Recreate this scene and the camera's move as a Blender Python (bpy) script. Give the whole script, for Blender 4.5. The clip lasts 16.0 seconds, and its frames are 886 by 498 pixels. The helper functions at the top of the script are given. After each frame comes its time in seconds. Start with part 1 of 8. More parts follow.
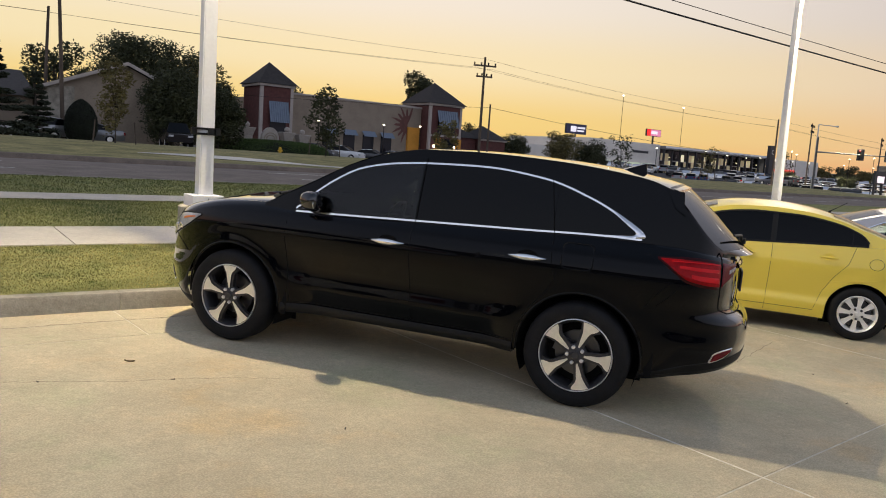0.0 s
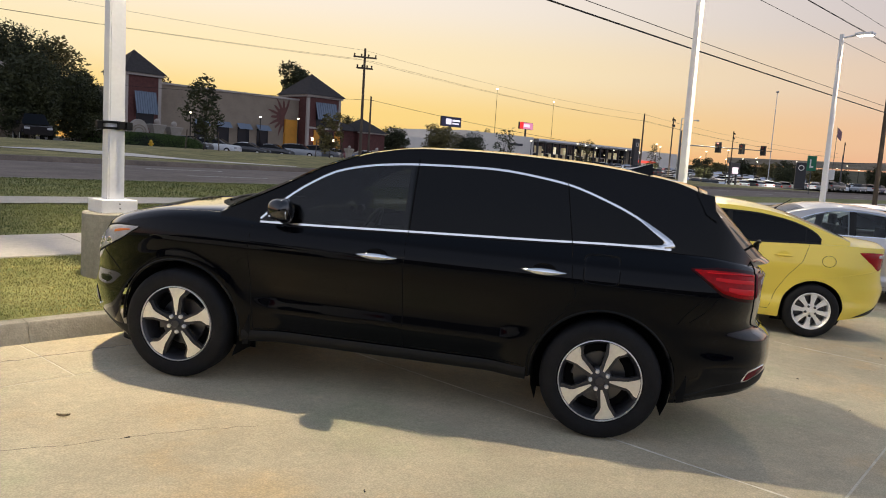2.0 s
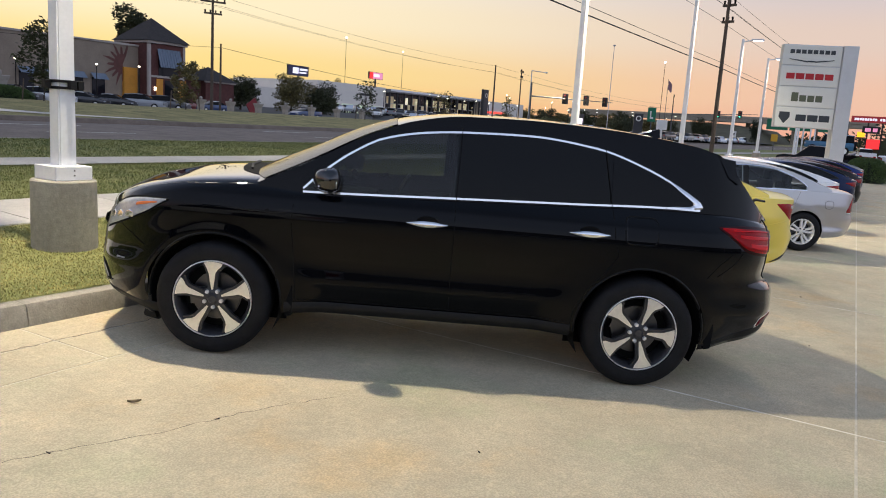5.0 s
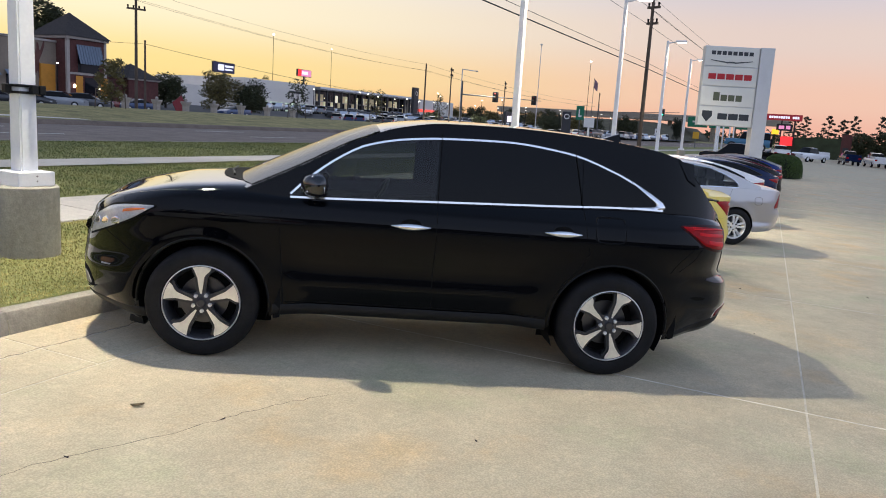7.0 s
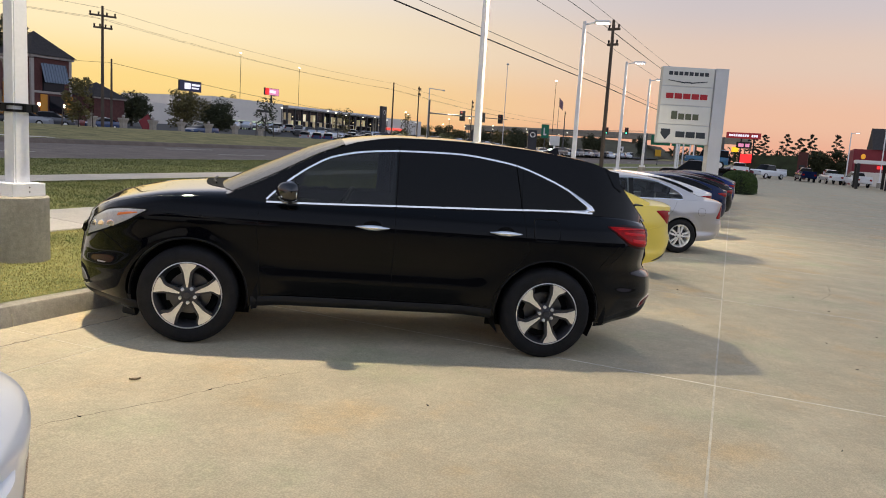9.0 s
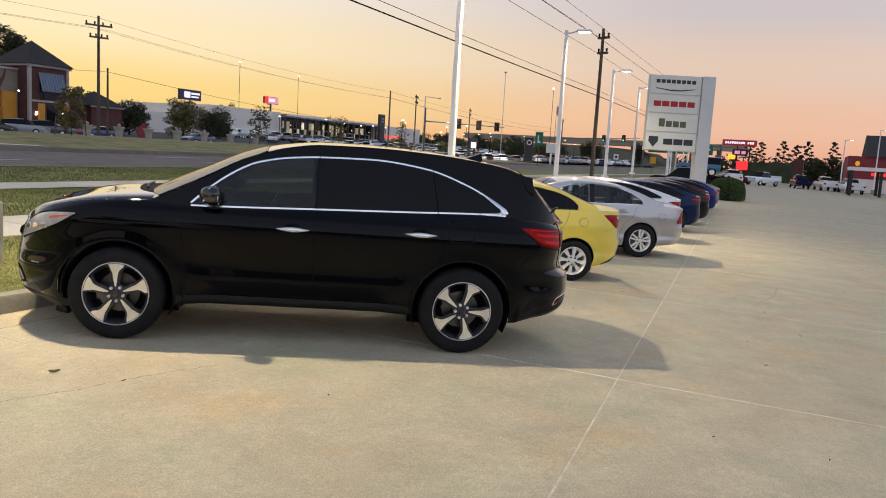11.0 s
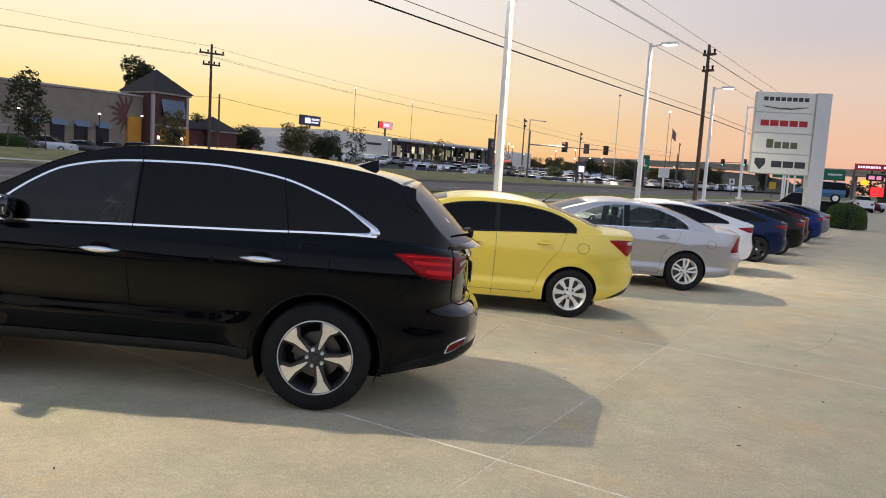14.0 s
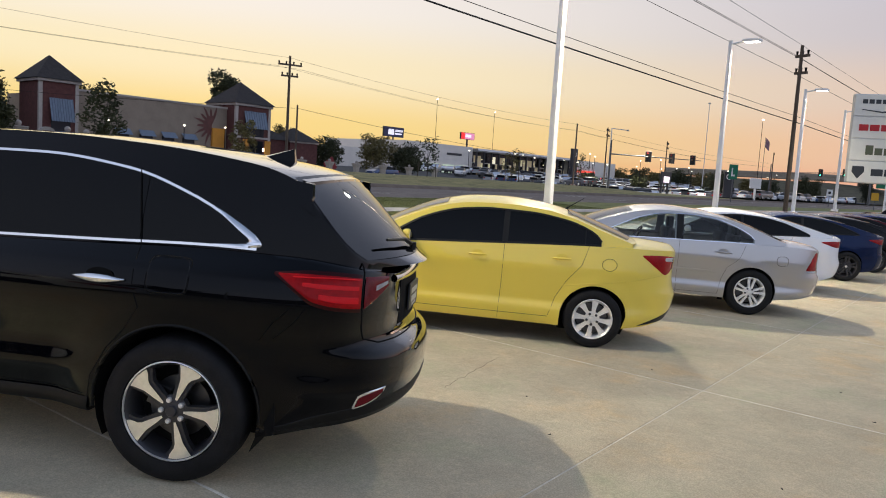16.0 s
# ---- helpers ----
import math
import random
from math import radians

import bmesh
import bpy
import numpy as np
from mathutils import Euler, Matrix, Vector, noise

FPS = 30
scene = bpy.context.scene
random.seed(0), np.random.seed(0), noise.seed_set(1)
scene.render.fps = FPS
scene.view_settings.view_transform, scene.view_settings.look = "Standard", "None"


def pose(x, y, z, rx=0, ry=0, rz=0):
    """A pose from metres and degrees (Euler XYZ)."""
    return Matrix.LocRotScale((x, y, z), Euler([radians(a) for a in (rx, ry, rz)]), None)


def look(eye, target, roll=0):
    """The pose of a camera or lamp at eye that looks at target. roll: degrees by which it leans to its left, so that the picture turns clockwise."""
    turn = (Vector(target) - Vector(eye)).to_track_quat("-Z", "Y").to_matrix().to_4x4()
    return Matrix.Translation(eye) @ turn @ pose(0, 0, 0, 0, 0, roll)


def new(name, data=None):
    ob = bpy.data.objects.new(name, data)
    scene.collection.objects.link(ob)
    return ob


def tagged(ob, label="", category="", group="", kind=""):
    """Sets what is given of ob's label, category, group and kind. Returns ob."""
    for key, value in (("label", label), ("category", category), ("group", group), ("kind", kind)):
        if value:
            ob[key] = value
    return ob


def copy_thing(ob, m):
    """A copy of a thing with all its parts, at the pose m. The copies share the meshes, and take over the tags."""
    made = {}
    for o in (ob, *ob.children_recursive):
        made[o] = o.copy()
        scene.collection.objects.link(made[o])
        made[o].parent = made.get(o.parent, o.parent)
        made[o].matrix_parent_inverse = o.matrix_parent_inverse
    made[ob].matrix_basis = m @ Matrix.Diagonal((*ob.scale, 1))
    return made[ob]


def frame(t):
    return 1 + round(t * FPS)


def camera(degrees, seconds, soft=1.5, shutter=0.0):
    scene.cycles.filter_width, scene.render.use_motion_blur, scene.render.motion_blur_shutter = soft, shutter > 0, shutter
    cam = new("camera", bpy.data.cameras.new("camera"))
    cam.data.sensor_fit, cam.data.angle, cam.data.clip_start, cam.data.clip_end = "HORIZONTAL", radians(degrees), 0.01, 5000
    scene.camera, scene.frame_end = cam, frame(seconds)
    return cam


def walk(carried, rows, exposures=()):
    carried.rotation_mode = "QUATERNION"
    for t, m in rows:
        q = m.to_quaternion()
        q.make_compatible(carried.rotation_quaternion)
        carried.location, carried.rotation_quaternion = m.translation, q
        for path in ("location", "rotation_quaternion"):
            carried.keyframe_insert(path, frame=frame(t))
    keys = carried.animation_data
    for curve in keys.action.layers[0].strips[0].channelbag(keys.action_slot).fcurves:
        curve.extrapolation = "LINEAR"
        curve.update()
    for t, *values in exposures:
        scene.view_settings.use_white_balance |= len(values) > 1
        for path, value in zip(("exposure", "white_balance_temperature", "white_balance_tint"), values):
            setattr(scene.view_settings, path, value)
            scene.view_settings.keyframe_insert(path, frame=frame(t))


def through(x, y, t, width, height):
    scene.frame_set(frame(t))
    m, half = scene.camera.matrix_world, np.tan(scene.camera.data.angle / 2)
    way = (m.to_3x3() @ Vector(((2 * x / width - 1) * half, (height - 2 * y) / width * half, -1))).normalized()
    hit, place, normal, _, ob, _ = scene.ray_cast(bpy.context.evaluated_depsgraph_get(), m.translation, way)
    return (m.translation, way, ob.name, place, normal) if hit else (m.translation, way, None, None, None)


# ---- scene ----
cam = camera(60.5, 16.0, soft=1.0)
PATH = [
    (0, (0.2, -0.199, 1.668), (1.372, 1.404, 1.436), 3.9),
    (0.5, (0.047, 0.092, 1.684), (1.279, 1.651, 1.457), 3.9),
    (1, (-0.016, 0.345, 1.668), (1.283, 1.85, 1.447), 3.9),
    (1.5, (0.011, 0.618, 1.681), (1.368, 2.07, 1.459), 3.8),
    (2, (0.046, 0.914, 1.67), (1.465, 2.306, 1.44), 3.7),
    (2.5, (-0.015, 1.103, 1.684), (1.458, 2.433, 1.439), 3.6),
    (3, (-0.258, 1.111, 1.7), (1.27, 2.375, 1.44), 3.7),
    (3.5, (-0.502, 1.201, 1.709), (1.071, 2.404, 1.429), 3.7),
    (4, (-0.705, 1.413, 1.701), (0.901, 2.567, 1.401), 3.7),
    (6.5, (-1.013, 2.13, 1.725), (0.711, 3.084, 1.387), 3.6),
    (7, (-1.227, 2.01, 1.743), (0.522, 2.925, 1.417), 3.6),
    (7.5, (-1.488, 1.986, 1.75), (0.28, 2.868, 1.438), 3.6),
    (8, (-1.704, 1.934, 1.744), (0.076, 2.795, 1.446), 3.6),
    (8.5, (-1.862, 1.759, 1.712), (-0.074, 2.61, 1.428), 3.6),
    (11, (-1.867, 0.796, 1.745), (-0.076, 1.649, 1.491), 3.4),
    (11.5, (-1.546, 0.592, 1.728), (0.237, 1.464, 1.478), 3.5),
    (12, (-1.249, 0.473, 1.73), (0.516, 1.379, 1.483), 3.5),
    (12.5, (-0.852, 0.332, 1.723), (0.892, 1.282, 1.482), 3.6),
    (13, (-0.481, 0.172, 1.717), (1.235, 1.174, 1.484), 3.6),
    (13.5, (-0.087, 0.069, 1.705), (1.591, 1.135, 1.483), 3.6),
    (14, (0.334, -0.104, 1.706), (1.978, 1.016, 1.497), 3.6),
    (14.5, (0.738, -0.162, 1.659), (2.345, 1.012, 1.463), 3.6),
    (15, (1.203, -0.134, 1.677), (2.776, 1.086, 1.487), 3.6),
    (15.5, (1.639, -0.11, 1.67), (3.181, 1.15, 1.48), 3.6),
    (16, (2.055, -0.009, 1.649), (3.565, 1.287, 1.455), 3.6),
]
EXPOSURES = [(0, -0.13, 6600, 10), (1.5, -0.06, 6550, 10), (3.5, 0.0, 6400, 10), (7, 0.12, 5800, 10), (8.5, 0.0, 6350, 10), (11, 0.0, 6450, 10), (12.5, 0.02, 6350, 10), (14, 0.06, 6300, 10), (16, -0.03, 6150, 10)]
walk(cam, [(t, look(eye, target, roll)) for t, eye, target, roll in PATH], EXPOSURES)


# ---- sky, lamps and exposure ----
def build_world():
    w = bpy.data.worlds.new("dusk_sky")
    scene.world = w
    w.use_nodes = True
    nt = w.node_tree
    nt.nodes.clear()
    N, Lk = nt.nodes.new, nt.links.new
    out, bg = N("ShaderNodeOutputWorld"), N("ShaderNodeBackground")
    sky = N("ShaderNodeTexSky")
    sky.sky_type, sky.sun_disc = "NISHITA", False
    sky.sun_elevation, sky.sun_rotation = radians(0.8), radians(32)
    sky.air_density, sky.dust_density, sky.ozone_density = 1.4, 3.0, 1.5
    tc, sep = N("ShaderNodeTexCoord"), N("ShaderNodeSeparateXYZ")
    Lk(tc.outputs["Generated"], sep.inputs[0])

    def ramp(stops):
        r = N("ShaderNodeValToRGB")
        r.color_ramp.interpolation = "EASE"
        els = r.color_ramp.elements
        while len(els) < len(stops):
            els.new(0.5)
        for e, (deg, c) in zip(els, stops):
            e.position, e.color = math.sin(radians(deg)), (*c, 1)
        Lk(sep.outputs["Z"], r.inputs[0])
        return r

    sunny = ramp([(0, (0.94, 0.50, 0.125)), (3, (0.97, 0.71, 0.25)), (7, (1.0, 0.84, 0.52)), (12, (0.98, 0.88, 0.76)), (18, (0.76, 0.73, 0.75)), (38, (0.45, 0.49, 0.61)), (90, (0.20, 0.26, 0.385))])
    side = ramp([(0, (0.84, 0.40, 0.27)), (3, (0.86, 0.52, 0.355)), (7, (0.77, 0.58, 0.465)), (11, (0.62, 0.55, 0.555)), (18, (0.58, 0.59, 0.70)), (38, (0.42, 0.47, 0.62)), (90, (0.20, 0.26, 0.385))])
    back = ramp([(0, (0.52, 0.48, 0.58)), (6, (0.76, 0.76, 0.92)), (15, (0.78, 0.84, 1.0)), (30, (0.62, 0.70, 0.92)), (50, (0.30, 0.36, 0.50)), (90, (0.20, 0.26, 0.385))])
    dot = N("ShaderNodeVectorMath")
    dot.operation = "DOT_PRODUCT"
    dot.inputs[1].default_value = (math.sin(radians(18)), math.cos(radians(18)), 0)
    Lk(tc.outputs["Generated"], dot.inputs[0])

    def blend(a, b, lo, hi):
        mr, mx = N("ShaderNodeMapRange"), N("ShaderNodeMix")
        mr.interpolation_type = "SMOOTHSTEP"
        mr.inputs["From Min"].default_value, mr.inputs["From Max"].default_value = lo, hi
        mx.data_type = "RGBA"
        Lk(dot.outputs["Value"], mr.inputs["Value"])
        Lk(mr.outputs[0], mx.inputs[0])
        Lk(a, mx.inputs[6])
        Lk(b, mx.inputs[7])
        return mx.outputs[2]

    col = blend(back.outputs[0], side.outputs[0], -0.75, 0.35)
    col = blend(col, sunny.outputs[0], 0.40, 1.0)
    add = N("ShaderNodeMix")
    add.data_type, add.blend_type = "RGBA", "ADD"
    add.inputs[0].default_value = 0.01
    Lk(col, add.inputs[6])
    Lk(sky.outputs[0], add.inputs[7])
    Lk(add.outputs[2], bg.inputs[0])
    bg.inputs[1].default_value = 1.0
    Lk(bg.outputs[0], out.inputs[0])


build_world()
scene.view_settings.exposure = 0.0
LAMP_WATTS = 5500.0


# ---- materials ----
MATS = {}


def mat(name, color, rough=0.6, metal=0.0, var=0.0, scale=8.0, bump=0.0, bscale=60.0, coat=0.0, coat_ior=1.5, glow=0.0, tint=None, piece=0.0, spec=0.5, stretch=None, stain=0.0, stain_scale=0.6, speck=0.0):
    """A procedural surface: colour with two scales of change, fine relief, wear."""
    if name in MATS:
        return MATS[name]
    m = bpy.data.materials.new(name)
    MATS[name] = m
    m.use_nodes = True
    nt = m.node_tree
    N, Lk = nt.nodes.new, nt.links.new
    b = nt.nodes["Principled BSDF"]
    b.inputs["Roughness"].default_value = rough
    b.inputs["Metallic"].default_value = metal
    b.inputs["Specular IOR Level"].default_value = spec
    b.inputs["Coat Weight"].default_value = coat
    b.inputs["Coat Roughness"].default_value = 0.03
    b.inputs["Coat IOR"].default_value = coat_ior
    b.inputs["Base Color"].default_value = (*color, 1)
    if glow:
        b.inputs["Emission Color"].default_value = (*color, 1)
        b.inputs["Emission Strength"].default_value = glow
    if not (var or bump or piece or stain):
        return m
    geo = N("ShaderNodeTexCoord")
    src = geo.outputs["Object"]
    if stretch:
        mp = N("ShaderNodeMapping")
        mp.inputs["Scale"].default_value = stretch
        Lk(src, mp.inputs[0])
        src = mp.outputs[0]
    last = None

    def mix(fac, a, c, mode="MIX"):
        x = N("ShaderNodeMix")
        x.data_type, x.blend_type = "RGBA", mode
        if isinstance(fac, float):
            x.inputs[0].default_value = fac
        else:
            Lk(fac, x.inputs[0])
        for v, s in ((a, x.inputs[6]), (c, x.inputs[7])):
            if isinstance(v, tuple):
                s.default_value = (*v, 1)
            else:
                Lk(v, s)
        return x.outputs[2]

    last = color
    if var:
        n1, n2 = N("ShaderNodeTexNoise"), N("ShaderNodeTexNoise")
        n1.inputs["Scale"].default_value, n1.inputs["Detail"].default_value = scale, 6
        n2.inputs["Scale"].default_value, n2.inputs["Detail"].default_value = scale * 9, 3
        Lk(src, n1.inputs[0]), Lk(src, n2.inputs[0])
        av = N("ShaderNodeMath")
        av.operation = "MULTIPLY_ADD"
        av.inputs[1].default_value = 0.4
        Lk(n2.outputs[0], av.inputs[0])
        sc = N("ShaderNodeMath")
        sc.operation = "MULTIPLY"
        sc.inputs[1].default_value = 0.6
        Lk(n1.outputs[0], sc.inputs[0])
        Lk(sc.outputs[0], av.inputs[2])
        mr = N("ShaderNodeMapRange")
        mr.inputs["From Min"].default_value, mr.inputs["From Max"].default_value = 0.36, 0.64
        Lk(av.outputs[0], mr.inputs[0])
        lo = tuple(c * (1 - var) for c in color)
        hi = tint if tint else tuple(min(1, c * (1 + var)) for c in color)
        last = mix(mr.outputs[0], lo, hi)
    if stain:
        n3 = N("ShaderNodeTexNoise")
        n3.inputs["Scale"].default_value, n3.inputs["Detail"].default_value, n3.inputs["Distortion"].default_value = stain_scale, 8, 0.6
        Lk(src, n3.inputs[0])
        m3 = N("ShaderNodeMapRange")
        m3.inputs["From Min"].default_value, m3.inputs["From Max"].default_value, m3.inputs["To Max"].default_value = 0.5, 0.72, stain
        Lk(n3.outputs[0], m3.inputs[0])
        last = mix(m3.outputs[0], last, tuple(c * 0.5 for c in color))
    if speck:
        n4, m4, c4 = N("ShaderNodeTexNoise"), N("ShaderNodeMapRange"), N("ShaderNodeCombineColor")
        n4.inputs["Scale"].default_value, n4.inputs["Detail"].default_value = 95, 4
        Lk(src, n4.inputs[0])
        m4.inputs["From Min"].default_value, m4.inputs["From Max"].default_value = 0.38, 0.66
        m4.inputs["To Min"].default_value, m4.inputs["To Max"].default_value = 1 - speck, 1 + speck * 1.3
        Lk(n4.outputs[0], m4.inputs[0])
        for k in range(3):
            Lk(m4.outputs[0], c4.inputs[k])
        last = mix(1.0, last, c4.outputs[0], "MULTIPLY")
    if piece:
        oi, pm = N("ShaderNodeObjectInfo"), N("ShaderNodeMapRange")
        pm.inputs["To Min"].default_value, pm.inputs["To Max"].default_value = 1 - piece, 1 + piece
        Lk(oi.outputs["Random"], pm.inputs[0])
        cc = N("ShaderNodeCombineColor")
        for k in range(3):
            Lk(pm.outputs[0], cc.inputs[k])
        last = mix(1.0, last, cc.outputs[0], "MULTIPLY")
    if not isinstance(last, tuple):
        Lk(last, b.inputs["Base Color"])
    if bump:
        nb, bp = N("ShaderNodeTexNoise"), N("ShaderNodeBump")
        nb.inputs["Scale"].default_value, nb.inputs["Detail"].default_value = bscale, 5
        Lk(src, nb.inputs[0])
        bp.inputs["Strength"].default_value, bp.inputs["Distance"].default_value = bump, 0.01
        Lk(nb.outputs[0], bp.inputs["Height"])
        Lk(bp.outputs[0], b.inputs["Normal"])
    return m


def gloss_by_angle(m, low, high=1.0, start=0.25, end=0.75):
    """Shine under the clear coat that grows towards grazing views, as on waxed paint."""
    nt = m.node_tree
    lw, mr = nt.nodes.new("ShaderNodeLayerWeight"), nt.nodes.new("ShaderNodeMapRange")
    lw.inputs[0].default_value = 0.5
    mr.inputs["From Min"].default_value, mr.inputs["From Max"].default_value = start, end
    mr.inputs["To Min"].default_value, mr.inputs["To Max"].default_value = low, high
    nt.links.new(lw.outputs["Facing"], mr.inputs[0])
    nt.links.new(mr.outputs[0], nt.nodes["Principled BSDF"].inputs["Specular IOR Level"])
    mc = nt.nodes.new("ShaderNodeMapRange")
    mc.inputs["From Min"].default_value, mc.inputs["From Max"].default_value = 0.1, 0.45
    mc.inputs["To Min"].default_value, mc.inputs["To Max"].default_value = 0.34, 1.0
    nt.links.new(lw.outputs["Facing"], mc.inputs[0])
    nt.links.new(mc.outputs[0], nt.nodes["Principled BSDF"].inputs["Coat Weight"])
    return m


def glassy(name, color, through=0.0, rough=0.0, ior=1.38):
    """Glass: a mirror that grows towards grazing views over a tinted see-through sheet, or over a dark body."""
    if name in MATS:
        return MATS[name]
    m = bpy.data.materials.new(name)
    MATS[name] = m
    m.use_nodes = True
    nt = m.node_tree
    nt.nodes.clear()
    out, mx, fr = nt.nodes.new("ShaderNodeOutputMaterial"), nt.nodes.new("ShaderNodeMixShader"), nt.nodes.new("ShaderNodeFresnel")
    gl = nt.nodes.new("ShaderNodeBsdfGlossy")
    gl.inputs["Roughness"].default_value = rough
    fr.inputs[0].default_value = ior
    if through:
        base = nt.nodes.new("ShaderNodeBsdfTransparent")
        base.inputs[0].default_value = (through * 0.92, through, through * 0.96, 1)
    else:
        base = nt.nodes.new("ShaderNodeBsdfDiffuse")
        base.inputs[0].default_value = (*color, 1)
    nt.links.new(fr.outputs[0], mx.inputs[0])
    nt.links.new(base.outputs[0], mx.inputs[1])
    nt.links.new(gl.outputs[0], mx.inputs[2])
    nt.links.new(mx.outputs[0], out.inputs[0])
    return m


CONCRETE = mat("lot_concrete", (0.558, 0.478, 0.338), 0.8, var=0.10, scale=2.6, spec=0.3, bump=0.4, bscale=130, piece=0.03, stain=0.18, stain_scale=1.1, speck=0.12)


def tint_patches(m, tints, scale):
    """Soft patches of differing tint, as minerals and rust leave in old concrete."""
    nt = m.node_tree
    b = nt.nodes["Principled BSDF"].inputs["Base Color"]
    src = b.links[0].from_socket
    tc, nz, r, mx = nt.nodes.new("ShaderNodeNewGeometry"), nt.nodes.new("ShaderNodeTexNoise"), nt.nodes.new("ShaderNodeValToRGB"), nt.nodes.new("ShaderNodeMix")
    nz.inputs["Scale"].default_value, nz.inputs["Detail"].default_value, nz.inputs["Roughness"].default_value = scale, 5.0, 0.62
    nt.links.new(tc.outputs["Position"], nz.inputs["Vector"])
    while len(r.color_ramp.elements) < len(tints):
        r.color_ramp.elements.new(0.5)
    for k, (e, c) in enumerate(zip(r.color_ramp.elements, tints)):
        e.position, e.color = 0.32 + 0.36 * k / (len(tints) - 1), (*c, 1)
    nt.links.new(nz.outputs["Fac"], r.inputs[0])
    mx.data_type, mx.blend_type = "RGBA", "MULTIPLY"
    mx.inputs[0].default_value = 1.0
    nt.links.new(src, mx.inputs[6])
    nt.links.new(r.outputs[0], mx.inputs[7])
    nt.links.new(mx.outputs[2], b)
    return m


tint_patches(CONCRETE, ((0.90, 0.985, 0.90), (0.985, 1.0, 0.98), (1.0, 0.985, 0.95), (1.07, 0.955, 0.80)), 0.8)
tint_patches(CONCRETE, ((0.93, 0.94, 0.93), (0.985, 0.985, 0.98), (1.0, 1.0, 1.0), (1.08, 1.07, 1.05)), 11.0)
CAULK = mat("joint_sealant", (0.66, 0.60, 0.48), 0.8, var=0.2, scale=6)
KERB = mat("kerb_concrete", (0.328, 0.299, 0.246), 0.85, speck=0.08, var=0.2, scale=2.5, bump=0.4, bscale=60, stain=0.4, stain_scale=1.2)
WALKC = mat("walk_concrete", (0.50, 0.46, 0.40), 0.8, speck=0.1, var=0.12, scale=1.5, bump=0.3, bscale=60, piece=0.05)
ASPHALT = mat("asphalt", (0.225, 0.185, 0.155), 0.9, spec=0.15, var=0.2, scale=1.2, bump=0.4, bscale=120, stain=0.3)
SOIL = mat("lawn_base", (0.18, 0.205, 0.041), 0.95, var=0.35, scale=1.6, bump=0.6, bscale=40, tint=(0.28, 0.272, 0.09), speck=0.2)
LAWN = mat("far_lawn", (0.20, 0.19, 0.055), 0.95, var=0.4, scale=0.8, bump=0.8, bscale=25, tint=(0.36, 0.30, 0.11), speck=0.2)
WHITE_PAINT = mat("white_pole_paint", (0.84, 0.83, 0.82), 0.45, var=0.05, scale=3, bump=0.05, bscale=40)
BLACK = mat("black_plastic", (0.004, 0.004, 0.004), 0.5, spec=0.3, bump=0.1, bscale=200)
MATTE = mat("matte_black", (0.004, 0.004, 0.004), 0.9, spec=0.2)
RUBBER = mat("tyre_rubber", (0.011, 0.011, 0.012), 0.65, spec=0.2, var=0.3, scale=12, bump=0.2, bscale=150)
CHROME = mat("chrome", (0.85, 0.85, 0.86), 0.12, 1.0)
ALLOY = mat("alloy_silver", (0.95, 0.93, 0.89), 0.42, 0.6, var=0.05, scale=20)
MACHINED = mat("machined_alloy", (0.88, 0.86, 0.82), 0.34, 0.88, var=0.06, scale=40)
ALLOY_DARK = mat("alloy_grey", (0.055, 0.055, 0.06), 0.4, 0.5)
DISC = mat("brake_disc", (0.10, 0.10, 0.105), 0.35, 0.9)
TINT = glassy("tinted_glass", (0.002, 0.0024, 0.003), ior=1.30)
TINT_THIN = glassy("tinted_front_glass", (0.005, 0.006, 0.0065), 0.28, ior=1.46)
REAR_TINT = glassy("rear_window_glass", (0.003, 0.0035, 0.004), ior=1.8)
LIGHT_TINT = glassy("light_car_glass", (0.02, 0.03, 0.03), 0.62, ior=1.5)
CLEAR = glassy("windscreen_glass", (0.02, 0.028, 0.025), 0.45, ior=2.7)
TAIL = mat("red_lens", (0.30, 0.004, 0.006), 0.25, coat=0.2, coat_ior=1.3, spec=0.1, var=0.25, scale=5)
HEAD = mat("clear_lens", (0.40, 0.41, 0.43), 0.06, coat=1.0, var=0.22, scale=9)
AMBER = mat("amber_lens", (0.7, 0.16, 0.02), 0.15, coat=1.0)
LED = mat("lamp_led", (1.0, 0.93, 0.82), glow=9.0)
LENS_DARK = mat("lens_dark_red", (0.03, 0.002, 0.003), 0.3, coat=0.15, spec=0.1)
LENS_DULL = mat("lens_dull_red", (0.13, 0.006, 0.010), 0.25, coat=0.3, spec=0.1, var=0.25, scale=9)
LENS_BRIGHT = mat("red_lens_bright", (0.66, 0.012, 0.016), 0.25, coat=0.2, coat_ior=1.3, spec=0.1)
HEAD_DIM = mat("dull_lens", (0.36, 0.34, 0.34), 0.2, coat=0.6, var=0.2, scale=14)
SEAT = mat("seat_cloth", (0.06, 0.06, 0.062), 0.85, bump=0.3)


# ---- mesh helpers ----
def part(name, bm, material, parent=None, label="", smooth=None):
    """Links a bmesh as one mesh object, under a thing or a part."""
    me = bpy.data.meshes.new(name)
    bmesh.ops.recalc_face_normals(bm, faces=bm.faces)
    bm.to_mesh(me)
    bm.free()
    for m in material if isinstance(material, (list, tuple)) else [material]:
        me.materials.append(m)
    ob = new(name, me)
    if parent:
        ob.parent = parent
    if label:
        ob["label"] = label
    if smooth is not None:
        me.shade_smooth()
        if smooth < 180:
            me.set_sharp_from_angle(angle=radians(smooth))
    return ob


